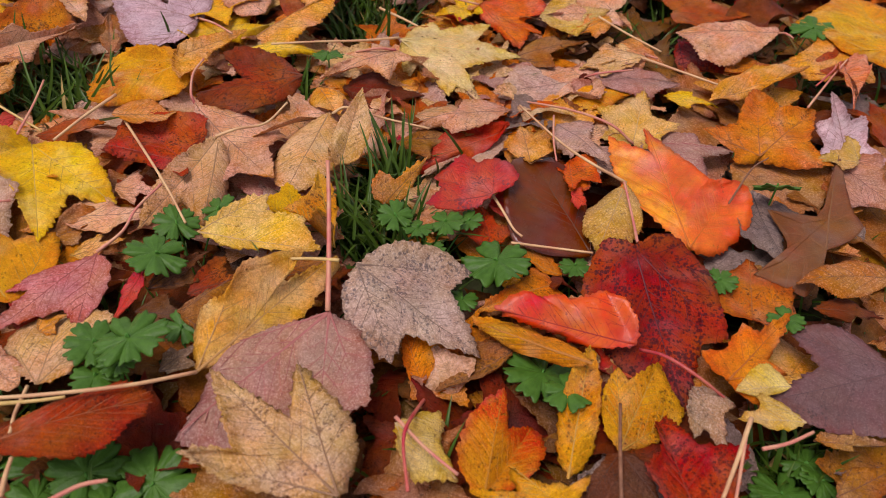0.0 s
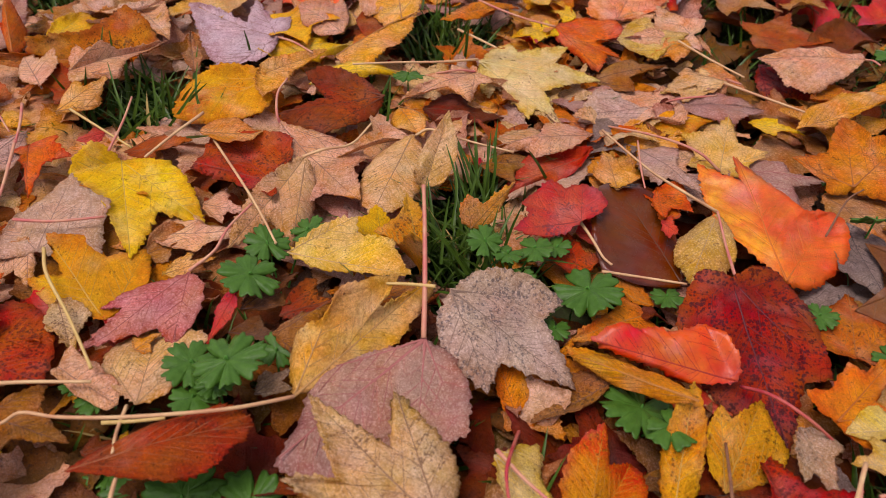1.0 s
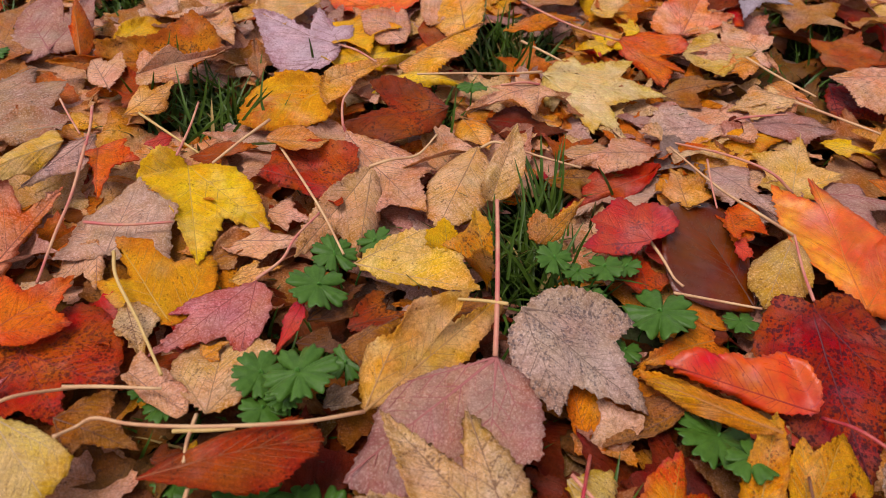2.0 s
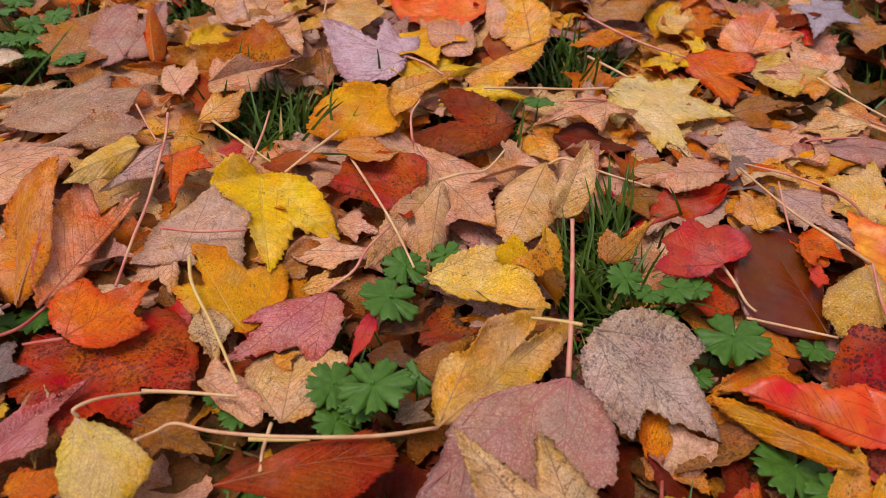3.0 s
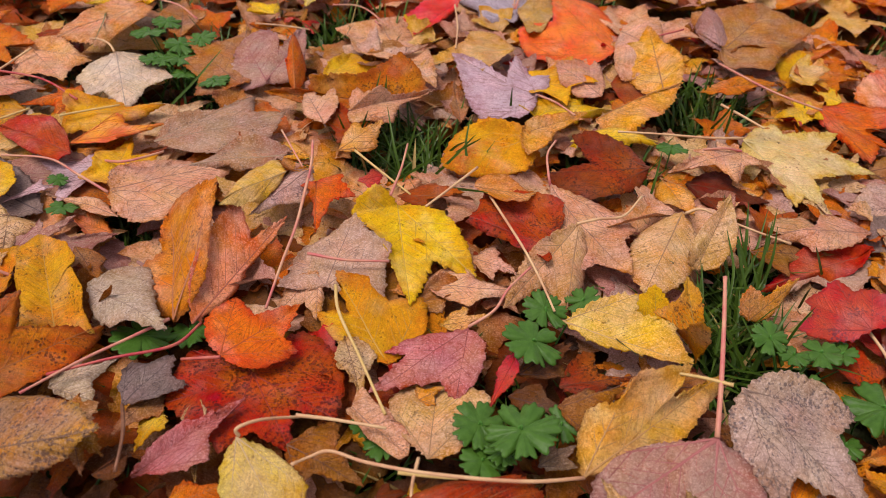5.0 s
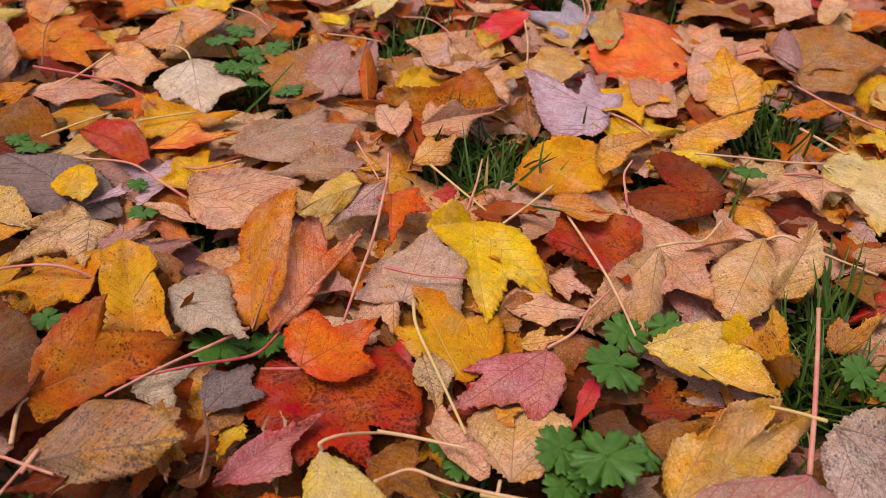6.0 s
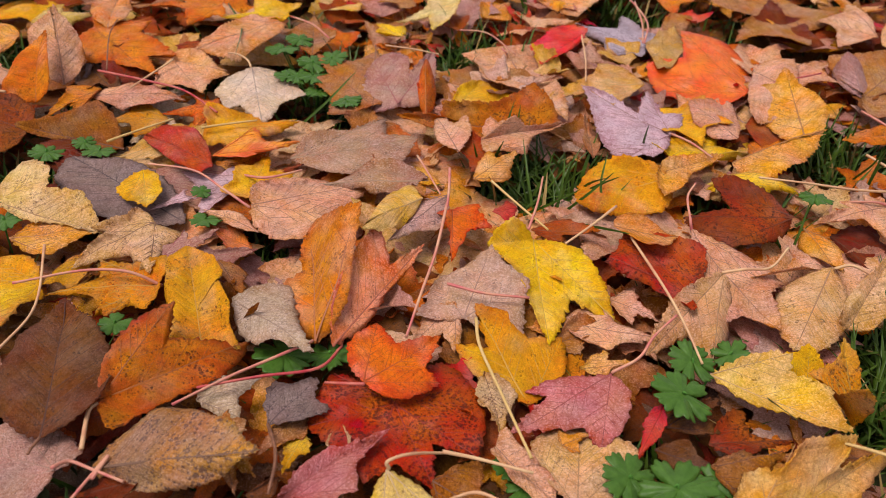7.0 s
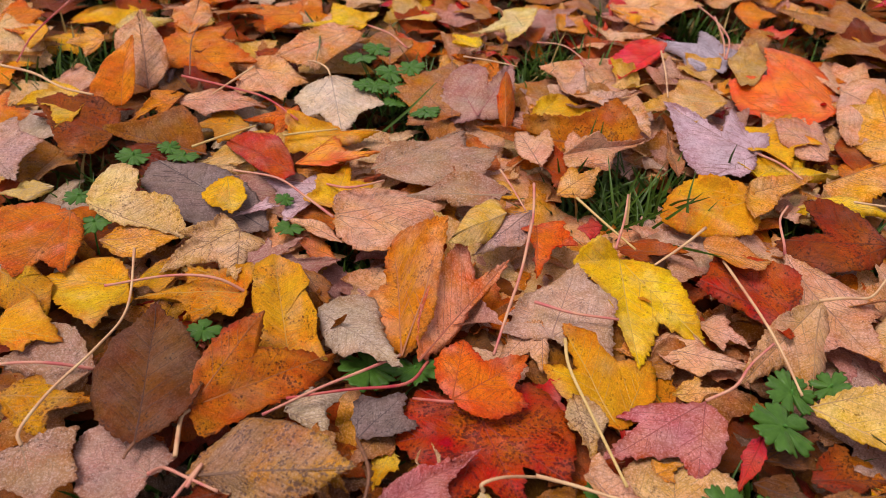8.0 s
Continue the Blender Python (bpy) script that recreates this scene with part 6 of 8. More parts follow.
leaf("oval_leaf", "ovate", "tan_brown", (0.3019, 0.3269, 0.0259), -177.5, -0.7, 0.0624, (0.0445, 22.7, -0.0004), (0.0308, -26.9, -0.0003), LOOKS["tan_brown"][8] + " toothed oval leaf, lying on the leaf litter")
leaf("oval_leaf", "ovate", "pink_tan", (0.3332, 0.6451, 0.0249), -176.2, -1.2, 0.1001, (0.0944, 34.5, -0.0019), (0.0463, -19.3, -0.0007), LOOKS["pink_tan"][8] + " toothed oval leaf, lying on the leaf litter", stalk=[(0.3332, 0.6451, 0.0255), (0.3339, 0.6342, 0.0308), (0.3375, 0.6262, 0.0309)], stalk_look="pink")
leaf("maple_leaf", "cordate", "tan_orange", (0.3992, 0.6287, 0.0197), -158.2, -0.8, 0.0918, (0.0814, 19.3, -0.0009), (0.0386, -96.5, -0.0000), LOOKS["tan_orange"][8] + " broad maple leaf, lying on the leaf litter")
leaf("maple_leaf", "maple", "rust", (0.2446, 0.6948, 0.0179), -5.0, 0.8, 0.0769, (0.0731, 49.2, 0.0013), (0.0538, -46.0, 0.0001), LOOKS["rust"][8] + " lobed maple leaf, lying on the leaf litter")
lobed_leaf("maple_leaf", "yellow_spot", (0.0790, 0.1910, 0.0120), [(0.0198, 45.0, 0.0040), (0.0425, 63.4, 0.0200), (0.0648, 76.6, 0.0300), (0.0440, 88.7, 0.0200), (0.0243, 99.5, 0.0080)], [(1.12, 0.33), (1.06, 0.44), (1.07, 0.86), (1.18, 0.73)], LOOKS["yellow_spot"][8] + " upright maple lobe, curled beside red leaves")
lobed_leaf("maple_leaf", "yellow_spot", (0.1070, 0.2050, 0.0160), [(0.0516, 35.5, -0.0100), (0.0654, 60.7, 0.0030), (0.0463, 83.8, 0.0120), (0.0244, 109.2, 0.0090)], [(0.98, 0.54), (0.82, 0.69), (1.14, 0.69)], LOOKS["yellow_spot"][8] + " fan-shaped maple leaf, lying on the leaf litter")
lobed_leaf("maple_leaf", "flame_yellow", (0.0340, 0.1740, 0.0200), [(0.0482, 41.6, -0.0080), (0.0605, 59.2, -0.0140), (0.0645, 77.5, 0.0050), (0.0278, 120.3, 0.0050)], [(1.06, 0.48), (0.73, 0.58), (1.25, 0.65)], LOOKS["flame_yellow"][8] + " broad maple leaf, lying on the leaf litter")
leaf("maple_leaf", "maple", "yellow_spot", (0.0705, 0.1629, 0.0326), 167.5, -1.5, 0.0455, (0.0238, -114.9, 0.0015), (0.0350, -33.2, -0.0021), LOOKS["yellow_spot"][8] + " lobed maple leaf, lying on the leaf litter")
leaf("maple_leaf", "maple", "red_spot", (0.1348, 0.1601, 0.0293), 90.3, -14.2, 0.0825, (0.0343, 39.8, 0.0021), (0.0594, -40.4, -0.0010), LOOKS["red_spot"][8] + " lobed maple leaf, lying on the leaf litter", deep=0.75)
lobed_leaf("maple_leaf", "dark_brown", (0.1030, 0.1960, 0.0310), [(0.0139, -149.7, -0.0030), (0.0312, -129.8, -0.0050), (0.0404, -98.5, -0.0010), (0.0283, -58.0, -0.0040), (0.0126, -18.4, -0.0030)], [(1.30, 0.19), (0.98, 0.43), (0.99, 0.59), (1.20, 0.65)], LOOKS["dark_brown"][8] + " crumpled maple leaf with its stalk up", stalk=[(0.0971, 0.1643, 0.0341), (0.1003, 0.1913, 0.0382), (0.1093, 0.2277, 0.0261)], stalk_look="brown")
leaf("withered_leaf", "scrap", "tan_grey", (0.1528, 0.2424, 0.0225), -75.2, 0.5, 0.0419, (0.0241, 51.3, -0.0012), (0.0346, -28.0, 0.0021), LOOKS["tan_grey"][8] + " withered ragged leaf, lying on the leaf litter")
leaf("withered_leaf", "scrap", "tan_yellow", (-0.0100, 0.2170, 0.0202), -45.2, 0.4, 0.0459, (0.0259, 67.2, -0.0069), (0.0377, -28.0, 0.0016), LOOKS["tan_yellow"][8] + " withered ragged leaf, lying on the leaf litter", stalk=[(-0.0099, 0.2124, 0.0325), (0.0045, 0.1958, 0.0324), (0.0209, 0.1805, 0.0329)], stalk_look="pink")
leaf("oval_leaf", "ovate", "rust", (-0.2167, 0.1902, 0.0282), 19.3, 3.1, 0.0900, (0.0639, 14.3, 0.0026), (0.0674, -19.5, 0.0034), LOOKS["rust"][8] + " toothed oval leaf, lying on the leaf litter")
leaf("withered_leaf", "scrap", "tan_orange", (-0.2122, 0.2721, 0.0197), 40.8, 5.1, 0.0180, (0.0113, 74.3, -0.0007), (0.0112, -55.6, 0.0010), LOOKS["tan_orange"][8] + " withered ragged leaf, lying on the leaf litter")
leaf("withered_leaf", "scrap", "rose", (-0.3442, 0.1852, 0.0168), 52.0, 8.4, 0.0694, (0.0338, 13.3, 0.0100), (0.0442, -38.2, 0.0172), LOOKS["rose"][8] + " withered ragged leaf, lying on the leaf litter")
leaf("maple_leaf", "fan", "dark_grey", (-0.3699, 0.2214, 0.0231), 74.9, 3.4, 0.0407, (0.0323, 41.6, -0.0014), (0.0362, -34.0, -0.0012), LOOKS["dark_grey"][8] + " fan-shaped maple leaf, lying on the leaf litter", stalk=[(-0.3699, 0.2214, 0.0237), (-0.3471, 0.1938, 0.0442), (-0.3404, 0.1740, 0.0408)], stalk_look="brown")
leaf("withered_leaf", "scrap", "dark_brown", (-0.1592, 0.3035, 0.0236), 52.5, -3.7, 0.0474, (0.0240, 23.0, 0.0014), (0.0300, -42.3, 0.0015), LOOKS["dark_brown"][8] + " withered ragged leaf, lying on the leaf litter")
leaf("withered_leaf", "scrap", "rust_spot", (-0.1350, 0.2990, 0.0250), 21.0, 8.6, 0.0473, (0.0358, 42.3, -0.0012), (0.0219, -46.0, 0.0111), LOOKS["rust_spot"][8] + " withered ragged leaf, lying on the leaf litter")
leaf("withered_leaf", "scrap", "dark_brown", (-0.1627, 0.2872, 0.0215), -20.2, 12.4, 0.0445, (0.0208, 50.3, 0.0026), (0.0234, -15.7, 0.0017), LOOKS["dark_brown"][8] + " withered ragged leaf, lying on the leaf litter")
leaf("withered_leaf", "scrap", "grey_brown", (-0.1387, 0.2450, 0.0219), 39.4, 11.4, 0.0248, (0.0149, 36.5, 0.0017), (0.0211, -28.3, 0.0007), LOOKS["grey_brown"][8] + " withered ragged leaf, lying on the leaf litter")
leaf("withered_leaf", "scrap", "red", (-0.1627, 0.3134, 0.0300), -101.8, -5.1, 0.0446, (0.0224, 14.5, -0.0020), (0.0155, -22.5, -0.0026), LOOKS["red"][8] + " withered ragged leaf, lying on the leaf litter")
leaf("torn_leaf", "torn", "pink_tan", (-0.2458, 0.2533, 0.0252), -28.5, -1.1, 0.0446, (0.0186, 44.5, -0.0015), (0.0229, -18.0, 0.0010), LOOKS["pink_tan"][8] + " torn leaf piece, lying on the leaf litter")
leaf("withered_leaf", "scrap", "brown", (-0.2703, 0.2191, 0.0279), -11.7, -8.4, 0.0477, (0.0325, 61.7, -0.0071), (0.0246, -42.2, -0.0019), LOOKS["brown"][8] + " withered ragged leaf, lying on the leaf litter")
leaf("withered_leaf", "scrap", "rust_orange", (-0.3121, 0.1690, 0.0291), 37.6, 7.9, 0.0306, (0.0153, 49.6, 0.0013), (0.0278, -27.5, 0.0018), LOOKS["rust_orange"][8] + " withered ragged leaf, lying on the leaf litter")
leaf("maple_leaf", "maple", "tan_brown", (-0.3921, 0.2058, 0.0296), -31.2, 14.0, 0.0485, (0.0164, 76.7, -0.0019), (0.0516, -14.7, 0.0099), LOOKS["tan_brown"][8] + " lobed maple leaf, lying on the leaf litter")
leaf("oval_leaf", "ovate", "dark_brown", (-0.3514, 0.1701, 0.0388), 63.7, -11.0, 0.0200, (0.0122, 5.1, -0.0009), (0.0116, -39.0, -0.0039), LOOKS["dark_brown"][8] + " toothed oval leaf, lying on the leaf litter")
leaf("withered_leaf", "scrap", "tan_yellow", (-0.8598, 0.5810, 0.0242), 50.5, -0.1, 0.0671, (0.0538, 42.9, -0.0000), (0.0436, -46.2, -0.0001), LOOKS["tan_yellow"][8] + " withered ragged leaf, lying on the leaf litter")
leaf("oval_leaf", "ovate", "peach", (-0.7712, 0.5931, 0.0301), 121.1, -0.0, 0.0915, (0.0572, 22.2, 0.0000), (0.0506, -22.1, 0.0000), LOOKS["peach"][8] + " toothed oval leaf, lying on the leaf litter")
leaf("withered_leaf", "scrap", "dark_grey", (-0.7779, 0.5929, 0.0241), -62.1, -0.3, 0.0936, (0.0598, 13.2, -0.0002), (0.0330, -17.8, -0.0001), LOOKS["dark_grey"][8] + " withered ragged leaf, lying on the leaf litter")
leaf("withered_leaf", "scrap", "dark_rust", (-0.6923, 0.5049, 0.0230), 113.1, 0.6, 0.1071, (0.0730, 22.9, 0.0010), (0.0444, -35.6, 0.0006), LOOKS["dark_rust"][8] + " withered ragged leaf, lying on the leaf litter")
leaf("withered_leaf", "scrap", "rust_orange", (-0.6947, 0.4886, 0.0290), -103.5, 0.8, 0.0642, (0.0480, 24.3, 0.0004), (0.0310, -56.8, 0.0006), LOOKS["rust_orange"][8] + " withered ragged leaf, lying on the leaf litter")
leaf("withered_leaf", "scrap", "gold_spot", (-0.6189, 0.4794, 0.0202), -154.0, 2.7, 0.0582, (0.0397, 55.4, 0.0024), (0.0510, -38.0, 0.0020), LOOKS["gold_spot"][8] + " withered ragged leaf, lying on the leaf litter")
leaf("maple_leaf", "maple", "orange_red", (-0.5971, 0.5240, 0.0164), -133.0, 4.5, 0.0515, (0.0437, 49.3, 0.0034), (0.0274, -54.9, 0.0024), LOOKS["orange_red"][8] + " lobed maple leaf, lying on the leaf litter")
leaf("withered_leaf", "scrap", "yellow_tan", (-0.5833, 0.4611, 0.0210), -132.2, 2.3, 0.0676, (0.0484, 40.2, 0.0029), (0.0355, -23.3, 0.0012), LOOKS["yellow_tan"][8] + " withered ragged leaf, lying on the leaf litter")
leaf("withered_leaf", "scrap", "flame", (-0.5390, 0.4296, 0.0336), 49.0, -3.4, 0.0755, (0.0634, 41.5, -0.0064), (0.0348, -19.2, -0.0023), LOOKS["flame"][8] + " withered ragged leaf, lying on the leaf litter")
leaf("maple_leaf", "maple", "yellow_orange", (-0.4860, 0.3974, 0.0268), 111.0, -5.1, 0.0793, (0.0507, 22.7, -0.0035), (0.0543, -28.9, -0.0078), LOOKS["yellow_orange"][8] + " lobed maple leaf, lying on the leaf litter")
leaf("withered_leaf", "scrap", "rust_orange", (-0.4736, 0.3862, 0.0210), 176.2, -1.0, 0.0483, (0.0204, 54.6, -0.0000), (0.0429, -24.0, -0.0010), LOOKS["rust_orange"][8] + " withered ragged leaf, lying on the leaf litter")
leaf("withered_leaf", "scrap", "pink_tan", (-0.4604, 0.3657, 0.0266), 170.1, -0.4, 0.0705, (0.0282, 12.3, 0.0002), (0.0416, -11.7, 0.0002), LOOKS["pink_tan"][8] + " withered ragged leaf, lying on the leaf litter")
leaf("withered_leaf", "scrap", "orange", (-0.4603, 0.3556, 0.0196), 167.1, 1.3, 0.0448, (0.0166, 50.6, -0.0001), (0.0356, -17.8, 0.0013), LOOKS["orange"][8] + " withered ragged leaf, lying on the leaf litter")
leaf("maple_leaf", "maple", "lilac_pink", (-0.5084, 0.3191, 0.0254), 58.4, 1.6, 0.0426, (0.0307, 38.2, 0.0008), (0.0266, -34.1, -0.0004), LOOKS["lilac_pink"][8] + " lobed maple leaf, lying on the leaf litter")
leaf("withered_leaf", "scrap", "lilac_pink", (-0.5098, 0.3226, 0.0194), 30.3, -0.6, 0.0633, (0.0285, 17.5, 0.0005), (0.0413, -29.9, -0.0021), LOOKS["lilac_pink"][8] + " withered ragged leaf, lying on the leaf litter")
leaf("withered_leaf", "scrap", "gold_spot", (-0.5565, 0.3065, 0.0193), -114.3, -0.2, 0.0422, (0.0359, 36.0, -0.0002), (0.0190, -27.0, -0.0001), LOOKS["gold_spot"][8] + " withered ragged leaf, lying on the leaf litter")
leaf("withered_leaf", "scrap", "gold_spot", (-0.4985, 0.2905, 0.0252), -153.7, -0.0, 0.0534, (0.0363, 49.3, -0.0001), (0.0304, -14.1, 0.0000), LOOKS["gold_spot"][8] + " withered ragged leaf, lying on the leaf litter")
leaf("withered_leaf", "scrap", "brown", (-0.4724, 0.3310, 0.0241), -37.2, 0.4, 0.0473, (0.0250, 32.3, -0.0051), (0.0226, -27.7, -0.0006), LOOKS["brown"][8] + " withered ragged leaf, lying on the leaf litter")
leaf("withered_leaf", "scrap", "pale_grey", (-0.4193, 0.2236, 0.0195), 45.4, 4.0, 0.0397, (0.0259, 31.9, 0.0048), (0.0330, -52.1, 0.0024), LOOKS["pale_grey"][8] + " withered ragged leaf, lying on the leaf litter")
leaf("withered_leaf", "scrap", "tan_brown", (-0.3594, 0.2493, 0.0149), -98.0, 8.9, 0.0477, (0.0290, 28.7, 0.0011), (0.0239, -41.8, -0.0001), LOOKS["tan_brown"][8] + " withered ragged leaf, lying on the leaf litter")
leaf("withered_leaf", "scrap", "yellow", (-0.3515, 0.2297, 0.0149), -81.8, 17.0, 0.0370, (0.0186, 26.3, 0.0049), (0.0159, -31.0, 0.0012), LOOKS["yellow"][8] + " withered ragged leaf, lying on the leaf litter")
leaf("withered_leaf", "scrap", "dark_rust", (-0.4075, 0.1621, 0.0322), -142.2, -1.6, 0.0327, (0.0150, 41.3, 0.0001), (0.0213, -21.7, -0.0011), LOOKS["dark_rust"][8] + " withered ragged leaf, lying on the leaf litter")
leaf("withered_leaf", "scrap", "tan_spot", (-0.2698, 0.3069, 0.0186), -58.9, -2.4, 0.0470, (0.0272, 33.1, -0.0032), (0.0271, -21.4, 0.0002), LOOKS["tan_spot"][8] + " withered ragged leaf, lying on the leaf litter")
leaf("withered_leaf", "scrap", "tan_spot", (-0.3356, 0.2411, 0.0167), -63.1, 8.3, 0.0611, (0.0310, 9.9, 0.0067), (0.0283, -10.4, 0.0048), LOOKS["tan_spot"][8] + " withered ragged leaf, lying on the leaf litter")
leaf("withered_leaf", "scrap", "brown", (-0.1331, 0.2782, 0.0322), 13.1, 35.5, 0.0390, (0.0203, 31.3, 0.0061), (0.0254, -54.9, 0.0024), LOOKS["brown"][8] + " withered ragged leaf, lying on the leaf litter")
leaf("withered_leaf", "scrap", "brown", (-0.0440, 0.3135, 0.0384), -162.0, -0.6, 0.0720, (0.0391, 19.3, -0.0038), (0.0311, -25.1, -0.0039), LOOKS["brown"][8] + " withered ragged leaf, lying on the leaf litter")
leaf("maple_leaf", "fan", "tan_orange", (-0.0861, 0.6260, 0.0360), 99.8, 2.3, 0.1494, (0.1362, 10.0, -0.0110), (0.0852, -15.2, 0.0080), LOOKS["tan_orange"][8] + " fan-shaped maple leaf, lying on the leaf litter", cup=0.1)
leaf("oval_leaf", "ovate", "tan_orange", (-0.1446, 0.6027, 0.0250), 38.1, 11.9, 0.0922, (0.0513, 6.2, 0.0010), (0.0490, -47.2, 0.0050), LOOKS["tan_orange"][8] + " toothed oval leaf, lying on the leaf litter")
leaf("beech_leaf", "beech", "rust", (-0.1365, 0.6836, 0.0166), 0.2, 3.4, 0.0577, (0.0559, 60.2, 0.0012), (0.0560, -63.4, 0.0045), LOOKS["rust"][8] + " smooth-edged beech leaf, lying on the leaf litter")
leaf("withered_leaf", "scrap", "yellow", (-0.1610, 0.5579, 0.0260), 21.6, -1.4, 0.0824, (0.0534, 25.6, -0.0036), (0.0398, -21.7, 0.0011), LOOKS["yellow"][8] + " withered ragged leaf, lying on the leaf litter")
leaf("withered_leaf", "scrap", "dark_rust", (-0.0644, 0.5382, 0.0169), 4.6, -5.9, 0.0685, (0.0417, 33.2, -0.0017), (0.0465, -50.1, -0.0008), LOOKS["dark_rust"][8] + " withered ragged leaf, lying on the leaf litter")
leaf("withered_leaf", "scrap", "tan_orange", (-0.0852, 0.5343, 0.0212), -65.5, 2.5, 0.0599, (0.0341, 25.3, 0.0022), (0.0376, -22.2, 0.0030), LOOKS["tan_orange"][8] + " withered ragged leaf, lying on the leaf litter")
leaf("maple_leaf", "cordate", "tan_brown", (-0.0351, 0.7667, 0.0258), 37.3, 0.0, 0.1229, (0.1403, 27.7, 0.0008), (0.0556, -70.5, -0.0012), LOOKS["tan_brown"][8] + " broad maple leaf, lying on the leaf litter")
leaf("withered_leaf", "scrap", "yellow_tan", (0.0293, 0.7389, 0.0240), 28.1, -0.1, 0.0444, (0.0493, 36.3, 0.0009), (0.0239, -61.1, -0.0015), LOOKS["yellow_tan"][8] + " withered ragged leaf, lying on the leaf litter")
leaf("withered_leaf", "scrap", "orange", (-0.0345, 0.6946, 0.0200), 34.5, -1.7, 0.0693, (0.0533, 20.4, -0.0009), (0.0295, -31.7, -0.0011), LOOKS["orange"][8] + " withered ragged leaf, lying on the leaf litter")
leaf("withered_leaf", "scrap", "peach", (0.1762, 0.7631, 0.0182), -141.8, -2.1, 0.0882, (0.0599, 14.9, -0.0019), (0.0284, -56.8, 0.0000), LOOKS["peach"][8] + " withered ragged leaf, lying on the leaf litter")
leaf("maple_leaf", "maple", "yellow", (0.0547, 0.7022, 0.0139), -135.4, 4.5, 0.0627, (0.0492, 19.3, 0.0001), (0.0243, -49.4, 0.0022), LOOKS["yellow"][8] + " lobed maple leaf, lying on the leaf litter")
leaf("withered_leaf", "scrap", "yellow", (0.0771, 0.7161, 0.0149), 152.5, 3.3, 0.0276, (0.0168, 60.9, -0.0008), (0.0262, -43.0, 0.0020), LOOKS["yellow"][8] + " withered ragged leaf, lying on the leaf litter")
leaf("maple_leaf", "maple", "blue_grey", (0.1939, 0.8132, 0.0253), -36.8, -0.2, 0.0546, (0.0463, 73.0, 0.0005), (0.0714, -64.5, -0.0015), LOOKS["blue_grey"][8] + " lobed maple leaf, lying on the leaf litter")
leaf("maple_leaf", "maple", "pink_tan", (0.1832, 0.6787, 0.0223), -172.9, -2.4, 0.0734, (0.0632, 39.2, -0.0025), (0.0619, -72.4, 0.0010), LOOKS["pink_tan"][8] + " lobed maple leaf, lying on the leaf litter")
leaf("withered_leaf", "scrap", "tan_orange", (0.1801, 0.6685, 0.0219), -140.9, -2.3, 0.0624, (0.0476, 22.2, -0.0019), (0.0243, -42.2, -0.0006), LOOKS["tan_orange"][8] + " withered ragged leaf, lying on the leaf litter")
leaf("withered_leaf", "scrap", "tan", (0.2020, 0.6134, 0.0151), -156.5, -3.1, 0.0710, (0.0449, 19.2, -0.0027), (0.0316, -76.8, 0.0000), LOOKS["tan"][8] + " withered ragged leaf, lying on the leaf litter", stalk=[(0.2020, 0.6134, 0.0157), (0.1995, 0.5910, 0.0265), (0.2051, 0.5876, 0.0267)], stalk_look="pink")
leaf("withered_leaf", "scrap", "mauve", (0.1393, 0.5719, 0.0105), -0.7, 3.5, 0.0707, (0.0442, 25.3, 0.0029), (0.0361, -23.3, 0.0012), LOOKS["mauve"][8] + " withered ragged leaf, lying on the leaf litter")
leaf("withered_leaf", "scrap", "pink_tan", (0.0743, 0.5179, 0.0125), -152.8, 7.9, 0.0953, (0.0693, 16.8, 0.0088), (0.0407, -27.6, 0.0040), LOOKS["pink_tan"][8] + " withered ragged leaf, lying on the leaf litter")
leaf("withered_leaf", "scrap", "red_tan", (0.0687, 0.4945, 0.0111), -141.6, 4.0, 0.1002, (0.0520, 13.9, 0.0028), (0.0562, -18.8, 0.0055), LOOKS["red_tan"][8] + " withered ragged leaf, lying on the leaf litter")
leaf("withered_leaf", "scrap", "tan_orange", (0.0803, 0.4350, 0.0246), 91.3, -8.4, 0.0697, (0.0255, 37.7, -0.0026), (0.0218, -57.4, 0.0012), LOOKS["tan_orange"][8] + " withered ragged leaf, lying on the leaf litter")
leaf("withered_leaf", "scrap", "dark_grey", (0.0729, 0.4996, 0.0060), -115.9, 2.3, 0.0494, (0.0329, 16.8, 0.0036), (0.0282, -18.6, 0.0022), LOOKS["dark_grey"][8] + " withered ragged leaf, lying on the leaf litter")
leaf("withered_leaf", "scrap", "pink_brown", (0.1128, 0.4787, 0.0161), -3.4, -1.2, 0.0343, (0.0317, 51.2, -0.0032), (0.0225, -63.0, 0.0057), LOOKS["pink_brown"][8] + " withered ragged leaf, lying on the leaf litter")
leaf("withered_leaf", "scrap", "grey_pink", (0.1212, 0.4471, 0.0258), -56.9, 7.8, 0.0395, (0.0426, 100.5, -0.0111), (0.0367, -28.4, 0.0023), LOOKS["grey_pink"][8] + " withered ragged leaf, lying on the leaf litter")
leaf("withered_leaf", "scrap", "orange_red", (0.1088, 0.4391, 0.0240), -63.2, 12.6, 0.0400, (0.0167, 58.2, 0.0075), (0.0434, -32.4, 0.0105), LOOKS["orange_red"][8] + " withered ragged leaf, lying on the leaf litter")
leaf("withered_leaf", "scrap", "red", (0.1046, 0.3985, 0.0279), -62.4, 11.4, 0.0188, (0.0097, 94.9, 0.0030), (0.0168, -17.0, -0.0005), LOOKS["red"][8] + " withered ragged leaf, lying on the leaf litter")
leaf("withered_leaf", "scrap", "dark_rust", (-0.2173, 0.2057, 0.0206), 28.6, -7.9, 0.0175, (0.0126, 39.8, -0.0015), (0.0113, -52.5, -0.0003), LOOKS["dark_rust"][8] + " withered ragged leaf, lying on the leaf litter")
